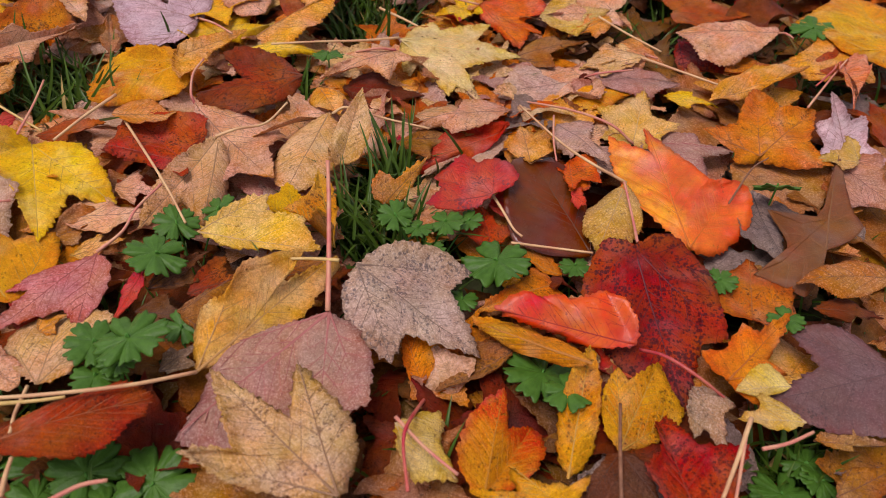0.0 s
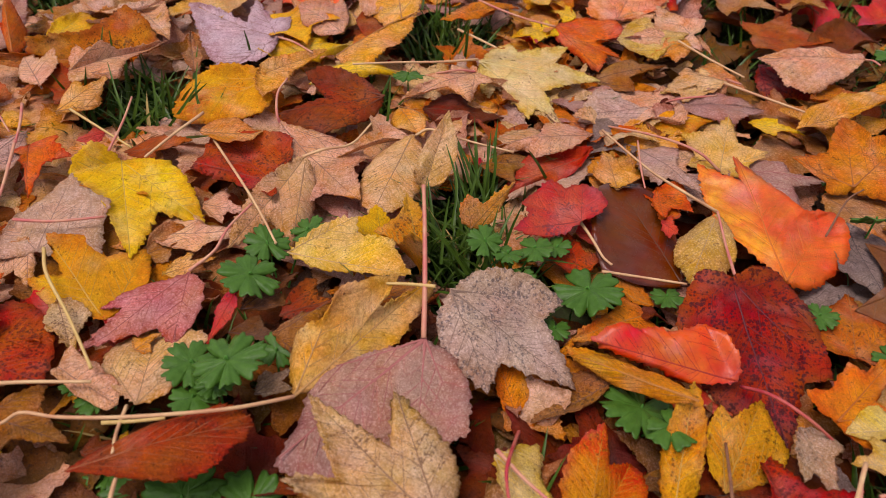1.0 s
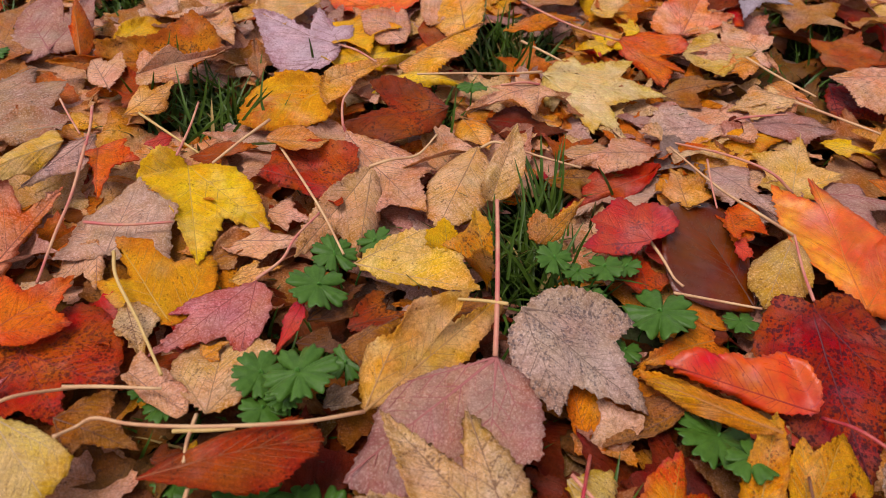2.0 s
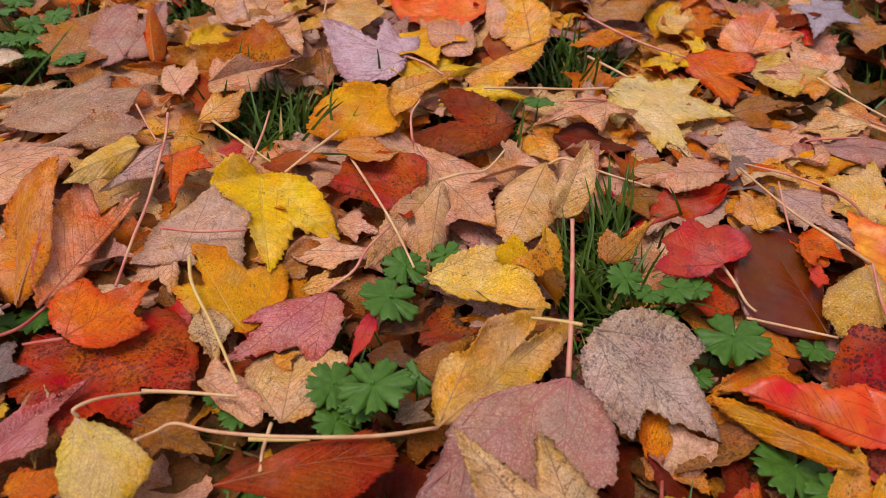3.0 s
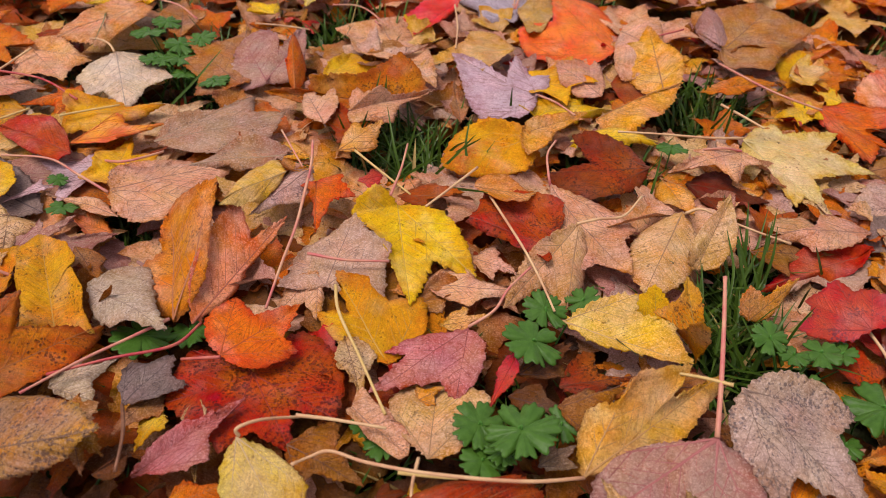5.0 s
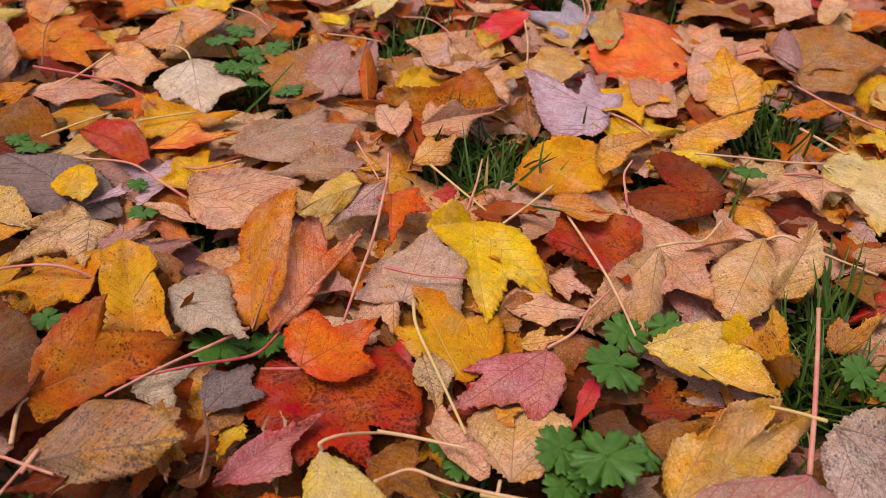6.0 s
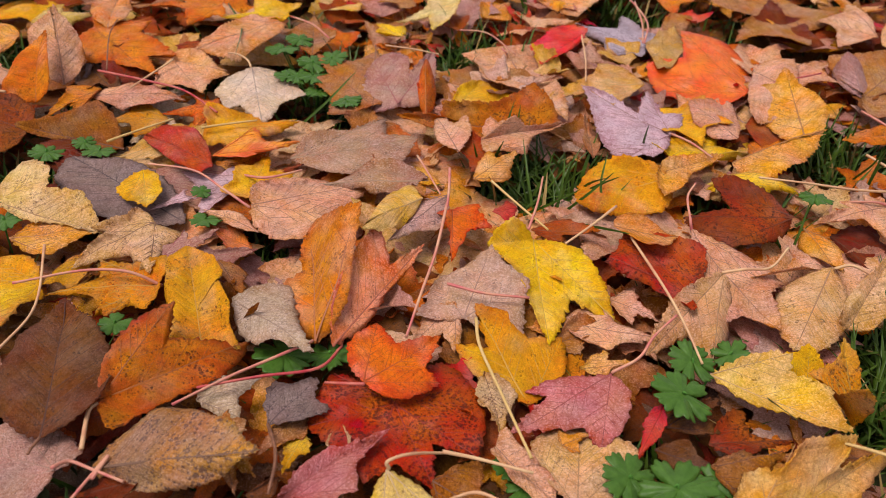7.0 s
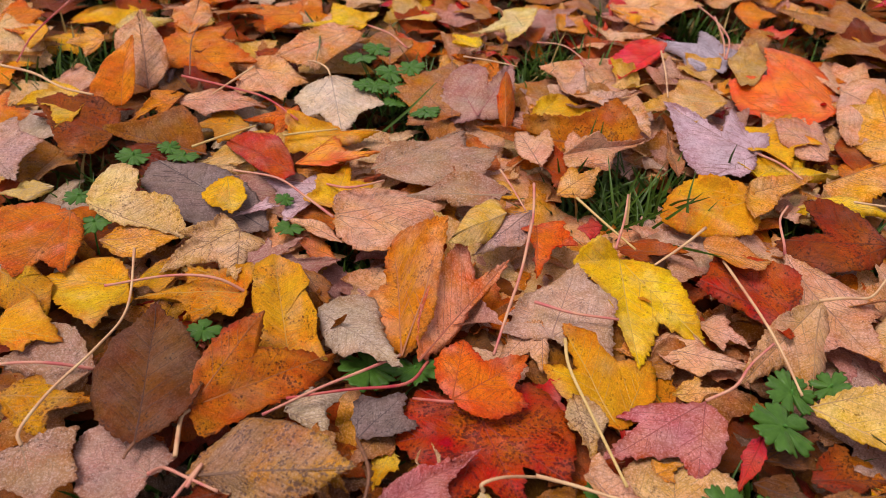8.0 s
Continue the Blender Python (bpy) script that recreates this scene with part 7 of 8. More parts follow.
leaf("withered_leaf", "scrap", "yellow_orange", (-0.2018, 0.2130, 0.0183), 18.0, -5.5, 0.0107, (0.0089, 55.2, -0.0010), (0.0092, -56.7, 0.0006), LOOKS["yellow_orange"][8] + " withered ragged leaf, lying on the leaf litter")
leaf("withered_leaf", "scrap", "tan", (-0.0042, 0.4981, 0.0190), 10.6, -8.8, 0.0755, (0.0473, 39.9, -0.0097), (0.0374, -38.2, -0.0038), LOOKS["tan"][8] + " withered ragged leaf, lying on the leaf litter")
leaf("withered_leaf", "scrap", "brown", (-0.0185, 0.4625, 0.0200), 17.2, -5.1, 0.0637, (0.0384, 21.8, -0.0029), (0.0315, -52.7, -0.0033), LOOKS["brown"][8] + " withered ragged leaf, lying on the leaf litter")
leaf("withered_leaf", "scrap", "tan_orange", (0.0672, 0.4373, 0.0169), 67.5, -6.1, 0.0929, (0.0470, 20.6, -0.0036), (0.0428, -26.2, 0.0009), LOOKS["tan_orange"][8] + " withered ragged leaf, lying on the leaf litter")
leaf("withered_leaf", "scrap", "orange_red", (0.1188, 0.4058, 0.0292), 123.6, -14.1, 0.0356, (0.0146, 75.8, -0.0042), (0.0355, -19.6, -0.0048), LOOKS["orange_red"][8] + " withered ragged leaf, lying on the leaf litter")
leaf("withered_leaf", "scrap", "grey_pink", (0.1098, 0.5072, 0.0098), -76.1, 16.3, 0.0990, (0.0291, 61.6, 0.0037), (0.0714, -14.1, 0.0155), LOOKS["grey_pink"][8] + " withered ragged leaf, lying on the leaf litter")
leaf("withered_leaf", "scrap", "pink_tan", (0.1220, 0.4850, 0.0152), 10.6, -1.4, 0.0426, (0.0307, 34.4, -0.0025), (0.0284, -73.9, 0.0059), LOOKS["pink_tan"][8] + " withered ragged leaf, lying on the leaf litter")
leaf("withered_leaf", "scrap", "cream", (0.3295, 0.4494, 0.0254), 175.4, -0.5, 0.0325, (0.0218, 39.6, -0.0000), (0.0370, -94.4, -0.0002), LOOKS["cream"][8] + " withered ragged leaf, lying on the leaf litter")
leaf("oval_leaf", "ovate", "tan_orange", (0.2368, 0.5292, 0.0225), 27.1, 1.2, 0.1142, (0.0723, 18.5, 0.0013), (0.0524, -8.6, 0.0014), LOOKS["tan_orange"][8] + " toothed oval leaf, lying on the leaf litter")
leaf("withered_leaf", "scrap", "rust", (0.3365, 0.5863, 0.0188), 29.1, 0.6, 0.1133, (0.0713, 12.1, 0.0008), (0.0385, -40.1, 0.0006), LOOKS["rust"][8] + " withered ragged leaf, lying on the leaf litter")
leaf("maple_leaf", "cordate", "golden", (0.4356, 0.6205, 0.0260), 141.8, -0.4, 0.0950, (0.0524, 37.4, -0.0005), (0.1307, -53.3, 0.0004), LOOKS["golden"][8] + " broad maple leaf, lying on the leaf litter")
leaf("withered_leaf", "scrap", "dark_rust", (0.2730, 0.6528, 0.0178), 25.9, 0.9, 0.1158, (0.0907, 20.2, 0.0015), (0.0468, -36.0, 0.0008), LOOKS["dark_rust"][8] + " withered ragged leaf, lying on the leaf litter")
leaf("withered_leaf", "scrap", "yellow", (0.2051, 0.5476, 0.0145), -16.7, 2.9, 0.0462, (0.0251, 25.7, 0.0014), (0.0247, -29.2, 0.0013), LOOKS["yellow"][8] + " withered ragged leaf, lying on the leaf litter")
leaf("withered_leaf", "scrap", "tan_orange", (0.1781, 0.6295, 0.0147), -34.3, 1.0, 0.0497, (0.0251, 58.8, 0.0010), (0.0477, -40.7, -0.0010), LOOKS["tan_orange"][8] + " withered ragged leaf, lying on the leaf litter")
leaf("withered_leaf", "scrap", "cream", (0.1108, 0.6688, 0.0192), 9.5, 2.5, 0.0700, (0.0555, 41.7, 0.0032), (0.0505, -63.6, 0.0004), LOOKS["cream"][8] + " withered ragged leaf, lying on the leaf litter")
leaf("maple_leaf", "fan", "tan", (0.1983, 0.6009, 0.0207), -164.6, -3.1, 0.0607, (0.0531, 17.9, -0.0037), (0.0396, -49.3, -0.0006), LOOKS["tan"][8] + " fan-shaped maple leaf, lying on the leaf litter")
leaf("oval_leaf", "ovate", "salmon", (0.3861, 0.6175, 0.0150), -111.8, 13.8, 0.1260, (0.0385, 28.6, 0.0150), (0.0616, -9.3, 0.0150), LOOKS["salmon"][8] + " toothed oval leaf, lying on the leaf litter", stalk=[(0.3861, 0.6175, 0.0156), (0.3542, 0.5721, 0.0311), (0.3302, 0.5468, 0.0307)], stalk_look="red")
leaf("withered_leaf", "scrap", "dark_rust", (0.2458, 0.3068, 0.0192), -7.8, 0.9, 0.0436, (0.0256, 25.3, 0.0004), (0.0219, -38.1, 0.0004), LOOKS["dark_rust"][8] + " withered ragged leaf, lying on the leaf litter")
leaf("maple_leaf", "fan", "tan_yellow", (0.2071, 0.2180, 0.0269), 179.5, 2.0, 0.0375, (0.0210, 18.2, 0.0007), (0.0271, -39.7, -0.0002), LOOKS["tan_yellow"][8] + " fan-shaped maple leaf, lying on the leaf litter")
leaf("oval_leaf", "ovate", "tan_yellow", (0.2068, 0.2413, 0.0261), -173.9, 1.6, 0.0325, (0.0197, 15.5, 0.0006), (0.0195, -49.8, -0.0005), LOOKS["tan_yellow"][8] + " toothed oval leaf, lying on the leaf litter")
leaf("withered_leaf", "scrap", "tan_brown", (0.2105, 0.2108, 0.0210), -3.6, -0.3, 0.0383, (0.0241, 26.6, -0.0004), (0.0199, -14.8, -0.0000), LOOKS["tan_brown"][8] + " withered ragged leaf, lying on the leaf litter")
leaf("withered_leaf", "scrap", "brown", (0.2100, 0.1783, 0.0216), 23.0, -0.8, 0.0428, (0.0239, 25.2, -0.0005), (0.0222, -29.5, -0.0002), LOOKS["brown"][8] + " withered ragged leaf, lying on the leaf litter")
leaf("withered_leaf", "scrap", "tan_grey", (-0.6880, 0.2800, 0.0250), -9.1, 0.1, 0.0455, (0.0162, 34.7, 0.0000), (0.0379, -23.1, 0.0001), LOOKS["tan_grey"][8] + " withered ragged leaf, lying on the leaf litter")
leaf("withered_leaf", "scrap", "yellow_orange", (-0.9150, 0.5421, 0.0243), -171.2, 0.1, 0.0449, (0.0352, 94.1, 0.0000), (0.0562, -32.9, 0.0000), LOOKS["yellow_orange"][8] + " withered ragged leaf, lying on the leaf litter")
leaf("withered_leaf", "scrap", "tan_orange", (-0.8488, 0.5528, 0.0242), -142.7, 0.1, 0.0386, (0.0380, 65.3, 0.0000), (0.0462, -59.5, 0.0000), LOOKS["tan_orange"][8] + " withered ragged leaf, lying on the leaf litter")
leaf("withered_leaf", "scrap", "yellow", (-0.7674, 0.4413, 0.0242), -148.2, 0.3, 0.0606, (0.0487, 67.1, 0.0002), (0.0741, -52.3, 0.0002), LOOKS["yellow"][8] + " withered ragged leaf, lying on the leaf litter")
leaf("withered_leaf", "scrap", "grey_pink", (-0.7789, 0.3447, 0.0307), 38.4, -0.2, 0.0422, (0.0478, 71.9, -0.0002), (0.0675, -63.6, 0.0002), LOOKS["grey_pink"][8] + " withered ragged leaf, lying on the leaf litter")
leaf("withered_leaf", "scrap", "tan_orange", (-0.6196, 0.2944, 0.0251), 31.2, 0.3, 0.0631, (0.0333, 38.6, 0.0000), (0.0420, -37.2, 0.0001), LOOKS["tan_orange"][8] + " withered ragged leaf, lying on the leaf litter")
leaf("withered_leaf", "scrap", "tan_yellow", (-0.6981, 0.3309, 0.0248), -143.9, 0.1, 0.0428, (0.0238, 41.7, 0.0001), (0.0256, -27.8, -0.0000), LOOKS["tan_yellow"][8] + " withered ragged leaf, lying on the leaf litter")
leaf("withered_leaf", "scrap", "yellow_orange", (-0.6114, 0.1952, 0.0310), 13.5, -0.1, 0.0472, (0.0338, 76.6, 0.0000), (0.0343, -26.4, -0.0001), LOOKS["yellow_orange"][8] + " withered ragged leaf, lying on the leaf litter")
leaf("torn_leaf", "torn", "gold_spot", (-0.6557, 0.2400, 0.0251), -10.6, 0.0, 0.0566, (0.0213, 52.0, 0.0000), (0.0519, -21.2, -0.0000), LOOKS["gold_spot"][8] + " torn leaf piece, lying on the leaf litter")
leaf("withered_leaf", "scrap", "orange", (-0.9923, 0.5430, 0.0244), 44.8, -0.1, 0.0511, (0.0422, 49.6, -0.0001), (0.0621, -61.7, -0.0000), LOOKS["orange"][8] + " withered ragged leaf, lying on the leaf litter")
leaf("withered_leaf", "scrap", "dark_rust", (-0.6872, 0.4012, 0.0241), 1.0, -0.1, 0.0603, (0.0297, 44.2, -0.0005), (0.0607, -31.4, 0.0005), LOOKS["dark_rust"][8] + " withered ragged leaf, lying on the leaf litter")
leaf("withered_leaf", "scrap", "rust", (-0.6668, 0.6281, 0.0189), -94.0, -1.0, 0.0831, (0.0834, 28.7, -0.0013), (0.0406, -51.1, -0.0005), LOOKS["rust"][8] + " withered ragged leaf, lying on the leaf litter")
leaf("withered_leaf", "scrap", "dark_brown", (-0.7704, 0.5485, 0.0180), -31.1, -0.8, 0.1173, (0.0381, 39.2, -0.0001), (0.0953, -13.8, -0.0008), LOOKS["dark_brown"][8] + " withered ragged leaf, lying on the leaf litter")
leaf("withered_leaf", "scrap", "tan_brown", (-0.5554, 0.6303, 0.0237), 116.7, -0.2, 0.1251, (0.0674, 18.1, 0.0006), (0.0707, -20.0, -0.0004), LOOKS["tan_brown"][8] + " withered ragged leaf, lying on the leaf litter")
leaf("withered_leaf", "scrap", "cream_yellow", (-0.4666, 0.8296, 0.0239), -117.5, 1.7, 0.0986, (0.0834, 24.5, 0.0001), (0.0393, -38.8, 0.0016), LOOKS["cream_yellow"][8] + " withered ragged leaf, lying on the leaf litter")
leaf("withered_leaf", "scrap", "yellow", (-0.4957, 0.7183, 0.0207), 148.5, 1.3, 0.0469, (0.0272, 50.1, 0.0014), (0.0367, -41.7, -0.0004), LOOKS["yellow"][8] + " withered ragged leaf, lying on the leaf litter")
leaf("withered_leaf", "scrap", "tan_brown", (-0.5117, 0.8024, 0.0200), -167.6, 2.1, 0.0463, (0.0272, 53.8, 0.0007), (0.0510, -49.5, 0.0014), LOOKS["tan_brown"][8] + " withered ragged leaf, lying on the leaf litter")
leaf("withered_leaf", "scrap", "tan_orange", (-0.4336, 0.8036, 0.0150), 77.7, 2.0, 0.0735, (0.0594, 20.3, 0.0028), (0.0360, -47.5, -0.0009), LOOKS["tan_orange"][8] + " withered ragged leaf, lying on the leaf litter")
leaf("withered_leaf", "scrap", "brown", (-0.3675, 0.8164, 0.0068), 61.7, 3.3, 0.0862, (0.0598, 23.8, 0.0041), (0.0377, -59.8, 0.0009), LOOKS["brown"][8] + " withered ragged leaf, lying on the leaf litter")
leaf("withered_leaf", "scrap", "pink_tan", (-0.3553, 0.5050, 0.0363), 125.6, -6.6, 0.0890, (0.0506, 9.6, -0.0090), (0.0600, -22.7, -0.0043), LOOKS["pink_tan"][8] + " withered ragged leaf, lying on the leaf litter")
leaf("withered_leaf", "scrap", "rust", (-0.3292, 0.5053, 0.0331), 155.3, -1.3, 0.0558, (0.0194, 77.7, 0.0008), (0.0559, -26.5, -0.0001), LOOKS["rust"][8] + " withered ragged leaf, lying on the leaf litter")
leaf("withered_leaf", "scrap", "tan_orange", (-0.3354, 0.4798, 0.0339), 67.1, 0.1, 0.0530, (0.0383, 22.9, 0.0004), (0.0303, -32.8, -0.0032), LOOKS["tan_orange"][8] + " withered ragged leaf, lying on the leaf litter")
leaf("withered_leaf", "scrap", "tan_brown", (-0.2545, 0.5573, 0.0261), 107.9, -1.4, 0.0744, (0.0292, 14.8, 0.0031), (0.0354, -11.1, 0.0003), LOOKS["tan_brown"][8] + " withered ragged leaf, lying on the leaf litter")
leaf("withered_leaf", "scrap", "orange", (-0.2594, 0.9510, 0.0199), 6.2, 0.5, 0.0480, (0.0462, 65.8, 0.0007), (0.0547, -61.6, -0.0005), LOOKS["orange"][8] + " withered ragged leaf, lying on the leaf litter")
leaf("withered_leaf", "scrap", "tan_brown", (-0.2336, 0.8499, 0.0181), 67.3, 1.5, 0.0614, (0.0535, 23.3, 0.0012), (0.0293, -57.1, 0.0008), LOOKS["tan_brown"][8] + " withered ragged leaf, lying on the leaf litter")
leaf("withered_leaf", "scrap", "rust_orange", (-0.1287, 0.6129, 0.0210), 62.1, -1.0, 0.0756, (0.0523, 24.0, -0.0019), (0.0328, -38.1, 0.0008), LOOKS["rust_orange"][8] + " withered ragged leaf, lying on the leaf litter")
leaf("withered_leaf", "scrap", "pink_brown", (-0.3763, 0.5735, 0.0245), 155.8, -6.2, 0.0415, (0.0128, 82.9, -0.0015), (0.0495, -23.2, -0.0047), LOOKS["pink_brown"][8] + " withered ragged leaf, lying on the leaf litter")
leaf("withered_leaf", "scrap", "tan_yellow", (-0.1548, 0.5379, 0.0346), 41.2, -7.5, 0.0783, (0.0692, 22.7, -0.0124), (0.0314, -21.6, -0.0055), LOOKS["tan_yellow"][8] + " withered ragged leaf, lying on the leaf litter")
leaf("withered_leaf", "scrap", "rust", (-0.2797, 0.4541, 0.0193), 8.0, 8.4, 0.0520, (0.0297, 39.2, 0.0019), (0.0278, -25.6, 0.0026), LOOKS["rust"][8] + " withered ragged leaf, lying on the leaf litter")
leaf("withered_leaf", "scrap", "tan_orange", (-0.2188, 0.4647, 0.0332), 12.1, -1.6, 0.0237, (0.0362, 62.4, -0.0106), (0.0165, -51.5, 0.0022), LOOKS["tan_orange"][8] + " withered ragged leaf, lying on the leaf litter")
leaf("withered_leaf", "scrap", "tan_brown", (-0.2352, 0.3516, 0.0145), 45.2, -0.5, 0.0432, (0.0308, 22.7, 0.0038), (0.0183, -50.0, -0.0002), LOOKS["tan_brown"][8] + " withered ragged leaf, lying on the leaf litter")
leaf("withered_leaf", "scrap", "tan_orange", (-0.2146, 0.3317, 0.0194), 29.1, 3.7, 0.0349, (0.0261, 31.1, 0.0007), (0.0168, -25.2, -0.0005), LOOKS["tan_orange"][8] + " withered ragged leaf, lying on the leaf litter")
leaf("oval_leaf", "ovate", "orange_yellow", (0.0920, 0.2370, 0.0476), 138.7, -19.8, 0.0881, (0.0419, 4.7, -0.0238), (0.0492, -19.9, -0.0253), LOOKS["orange_yellow"][8] + " toothed oval leaf, curled under the glossy red one")
leaf("oval_leaf", "ovate", "mauve", (-0.0350, 0.7679, 0.0258), 107.9, 18.3, 0.0611, (0.0448, 17.2, 0.0001), (0.0466, -24.7, 0.0003), LOOKS["mauve"][8] + " toothed oval leaf, lying on the leaf litter")
leaf("maple_leaf", "fan", "pink_tan", (-0.0116, 0.9216, 0.0268), 160.5, 0.1, 0.0682, (0.0617, 65.8, -0.0003), (0.0844, -49.1, 0.0004), LOOKS["pink_tan"][8] + " fan-shaped maple leaf, lying on the leaf litter")
leaf("oval_leaf", "ovate", "pink_tan", (-0.0084, 0.9261, 0.0268), 46.3, 0.2, 0.0511, (0.0551, 26.4, 0.0003), (0.0284, -115.5, -0.0002), LOOKS["pink_tan"][8] + " toothed oval leaf, lying on the leaf litter")
leaf("oval_leaf", "ovate", "rust_orange", (-0.0557, 0.6740, 0.0266), 30.2, -2.0, 0.0803, (0.0532, 17.5, -0.0011), (0.0343, -19.8, -0.0006), LOOKS["rust_orange"][8] + " toothed oval leaf, lying on the leaf litter")
leaf("withered_leaf", "scrap", "orange_yellow", (0.0947, 0.3407, 0.0060), 141.6, 0.8, 0.0410, (0.0174, 11.6, 0.0000), (0.0249, -29.2, 0.0000), LOOKS["orange_yellow"][8] + " withered ragged leaf, lying on the leaf litter")
leaf("maple_leaf", "cordate", "orange_yellow", (0.0889, 0.3331, 0.0060), -150.4, 5.6, 0.0629, (0.0454, 17.9, 0.0052), (0.0266, -18.0, 0.0039), LOOKS["orange_yellow"][8] + " broad maple leaf, lying on the leaf litter")
leaf("withered_leaf", "scrap", "yellow_orange", (0.1162, 0.5403, 0.0085), 15.5, 3.6, 0.0790, (0.0472, 21.9, 0.0023), (0.0388, -40.2, 0.0025), LOOKS["yellow_orange"][8] + " withered ragged leaf, lying on the leaf litter")
leaf("maple_leaf", "fan", "grey_pink", (0.1398, 0.5754, 0.0107), -163.3, -3.1, 0.0876, (0.0757, 28.3, -0.0045), (0.0579, -31.8, 0.0018), LOOKS["grey_pink"][8] + " fan-shaped maple leaf, lying on the leaf litter", stalk=[(0.1398, 0.5754, 0.0113), (0.1510, 0.5661, 0.0225), (0.1805, 0.5702, 0.0247)], stalk_look="pink")
leaf("oval_leaf", "ovate", "mauve", (0.1423, 0.5754, 0.0108), -4.9, 3.3, 0.0824, (0.0423, 26.0, 0.0027), (0.0585, -24.9, 0.0028), LOOKS["mauve"][8] + " toothed oval leaf, lying on the leaf litter")
leaf("withered_leaf", "scrap", "deep_red", (0.2421, 0.6516, 0.0111), -55.1, 0.4, 0.0705, (0.0444, 44.1, 0.0009), (0.0611, -40.6, -0.0010), LOOKS["deep_red"][8] + " withered ragged leaf, lying on the leaf litter")
leaf("withered_leaf", "scrap", "orange_spot", (0.2646, 0.5816, 0.0171), 18.6, 1.3, 0.0668, (0.0486, 25.2, 0.0010), (0.0287, -35.5, 0.0008), LOOKS["orange_spot"][8] + " withered ragged leaf, lying on the leaf litter")


# ---- weeds and grass in the gaps ----
weed((-0.145, 0.346, -0.028), [((-0.1550, 0.3180, 0.0388), 0.0179, 197, -12, 0), ((-0.1519, 0.3513, 0.0335), 0.0142, 117, -12, 0), ((-0.1293, 0.3688, 0.0300), 0.0120, 17, -12, 0)])
weed((0.050, 0.335, -0.028), [((0.0501, 0.3352, 0.0236), 0.0225, 317, -12, 0)])
weed((0.103, 0.346, -0.028), [((0.1034, 0.3462, 0.0106), 0.0107, 267, -12, 0)])
weed((0.009, 0.363, -0.028), [((-0.0152, 0.3644, 0.0339), 0.0123, 117, -12, 0), ((-0.0004, 0.3588, 0.0288), 0.0104, 237, -12, 0), ((0.0182, 0.3692, 0.0251), 0.0118, 337, -12, 0), ((0.0090, 0.3444, 0.0238), 0.0091, 267, -12, 0), ((0.0341, 0.3797, 0.0173), 0.0089, 17, -12, 0)])
weed((-0.162, 0.246, -0.028), [((-0.1502, 0.2492, 0.0451), 0.0188, 337, -12, 0), ((-0.1737, 0.2556, 0.0325), 0.0148, 187, -12, 0), ((-0.1675, 0.2358, 0.0293), 0.0124, 237, -12, 0), ((-0.1568, 0.2431, 0.0322), 0.0103, 267, -12, 0)])
weed((-0.130, 0.270, -0.028), [((-0.1302, 0.2695, 0.0304), 0.0105, 87, -12, 0)])
weed((0.071, 0.253, -0.028), [((0.0711, 0.2528, 0.0183), 0.0204, 237, -12, 0), ((0.0812, 0.2335, 0.0296), 0.0130, 297, -12, 0), ((0.0610, 0.2727, 0.0103), 0.0088, 177, -12, 0)])
weed((-0.163, 0.194, -0.028), [((-0.1934, 0.2010, -0.0060), 0.0183, 147, -12, 0), ((-0.1682, 0.1971, -0.0011), 0.0190, 117, -12, 0), ((-0.1310, 0.1897, 0.0038), 0.0201, 57, -12, 0), ((-0.1884, 0.1823, -0.0032), 0.0164, 207, -12, 0), ((-0.1517, 0.1800, -0.0004), 0.0164, 267, -12, 0), ((-0.2096, 0.2139, -0.0060), 0.0145, 217, -12, 0), ((-0.1448, 0.2048, 0.0002), 0.0121, 327, -12, 0), ((-0.1186, 0.1797, 0.0014), 0.0128, 267, -12, 0)])
weed((0.247, 0.402, -0.028), [((0.2468, 0.4019, 0.0381), 0.0143, 237, -40, 20)])
weed((0.192, 0.327, -0.028), [((0.1917, 0.3266, 0.0215), 0.0104, 357, -12, 0)])
weed((0.223, 0.294, -0.028), [((0.2230, 0.2938, 0.0228), 0.0114, 297, -12, 0)])
weed((0.372, 0.662, -0.028), [((0.3721, 0.6618, 0.0235), 0.0194, 17, -12, 0)])
weed((0.211, 0.201, -0.028), [((0.1963, 0.1923, -0.0023), 0.0175, 267, -12, 0), ((0.2158, 0.2102, -0.0010), 0.0131, 327, -12, 0), ((0.2197, 0.2001, -0.0008), 0.0115, 177, -12, 0)])
weed((-0.079, 0.569, -0.028), [((-0.0789, 0.5693, 0.0289), 0.0124, 267, -12, 0)])
weed((-0.633, 0.307, -0.028), [((-0.6330, 0.3065, 0.0291), 0.0133, 22, -12, 0)])
weed((-0.495, 0.251, -0.028), [((-0.4947, 0.2507, 0.0290), 0.0102, 262, -12, 0)])
weed((-0.378, 0.283, -0.028), [((-0.3907, 0.2760, 0.0175), 0.0180, 262, -12, 0), ((-0.3659, 0.2891, 0.0149), 0.0150, 312, -12, 0)])
weed((-0.545, 0.607, -0.028), [((-0.5868, 0.6297, 0.0293), 0.0161, 292, -12, 0), ((-0.5394, 0.5986, 0.0237), 0.0177, 262, -12, 0), ((-0.4888, 0.5674, 0.0246), 0.0144, 322, -12, 0), ((-0.5824, 0.6556, 0.0285), 0.0140, 202, -12, 0), ((-0.5352, 0.6340, 0.0266), 0.0146, 42, -12, 0), ((-0.5226, 0.5770, 0.0201), 0.0137, 292, -12, 0), ((-0.5565, 0.5846, 0.0263), 0.0129, 222, -12, 0)])
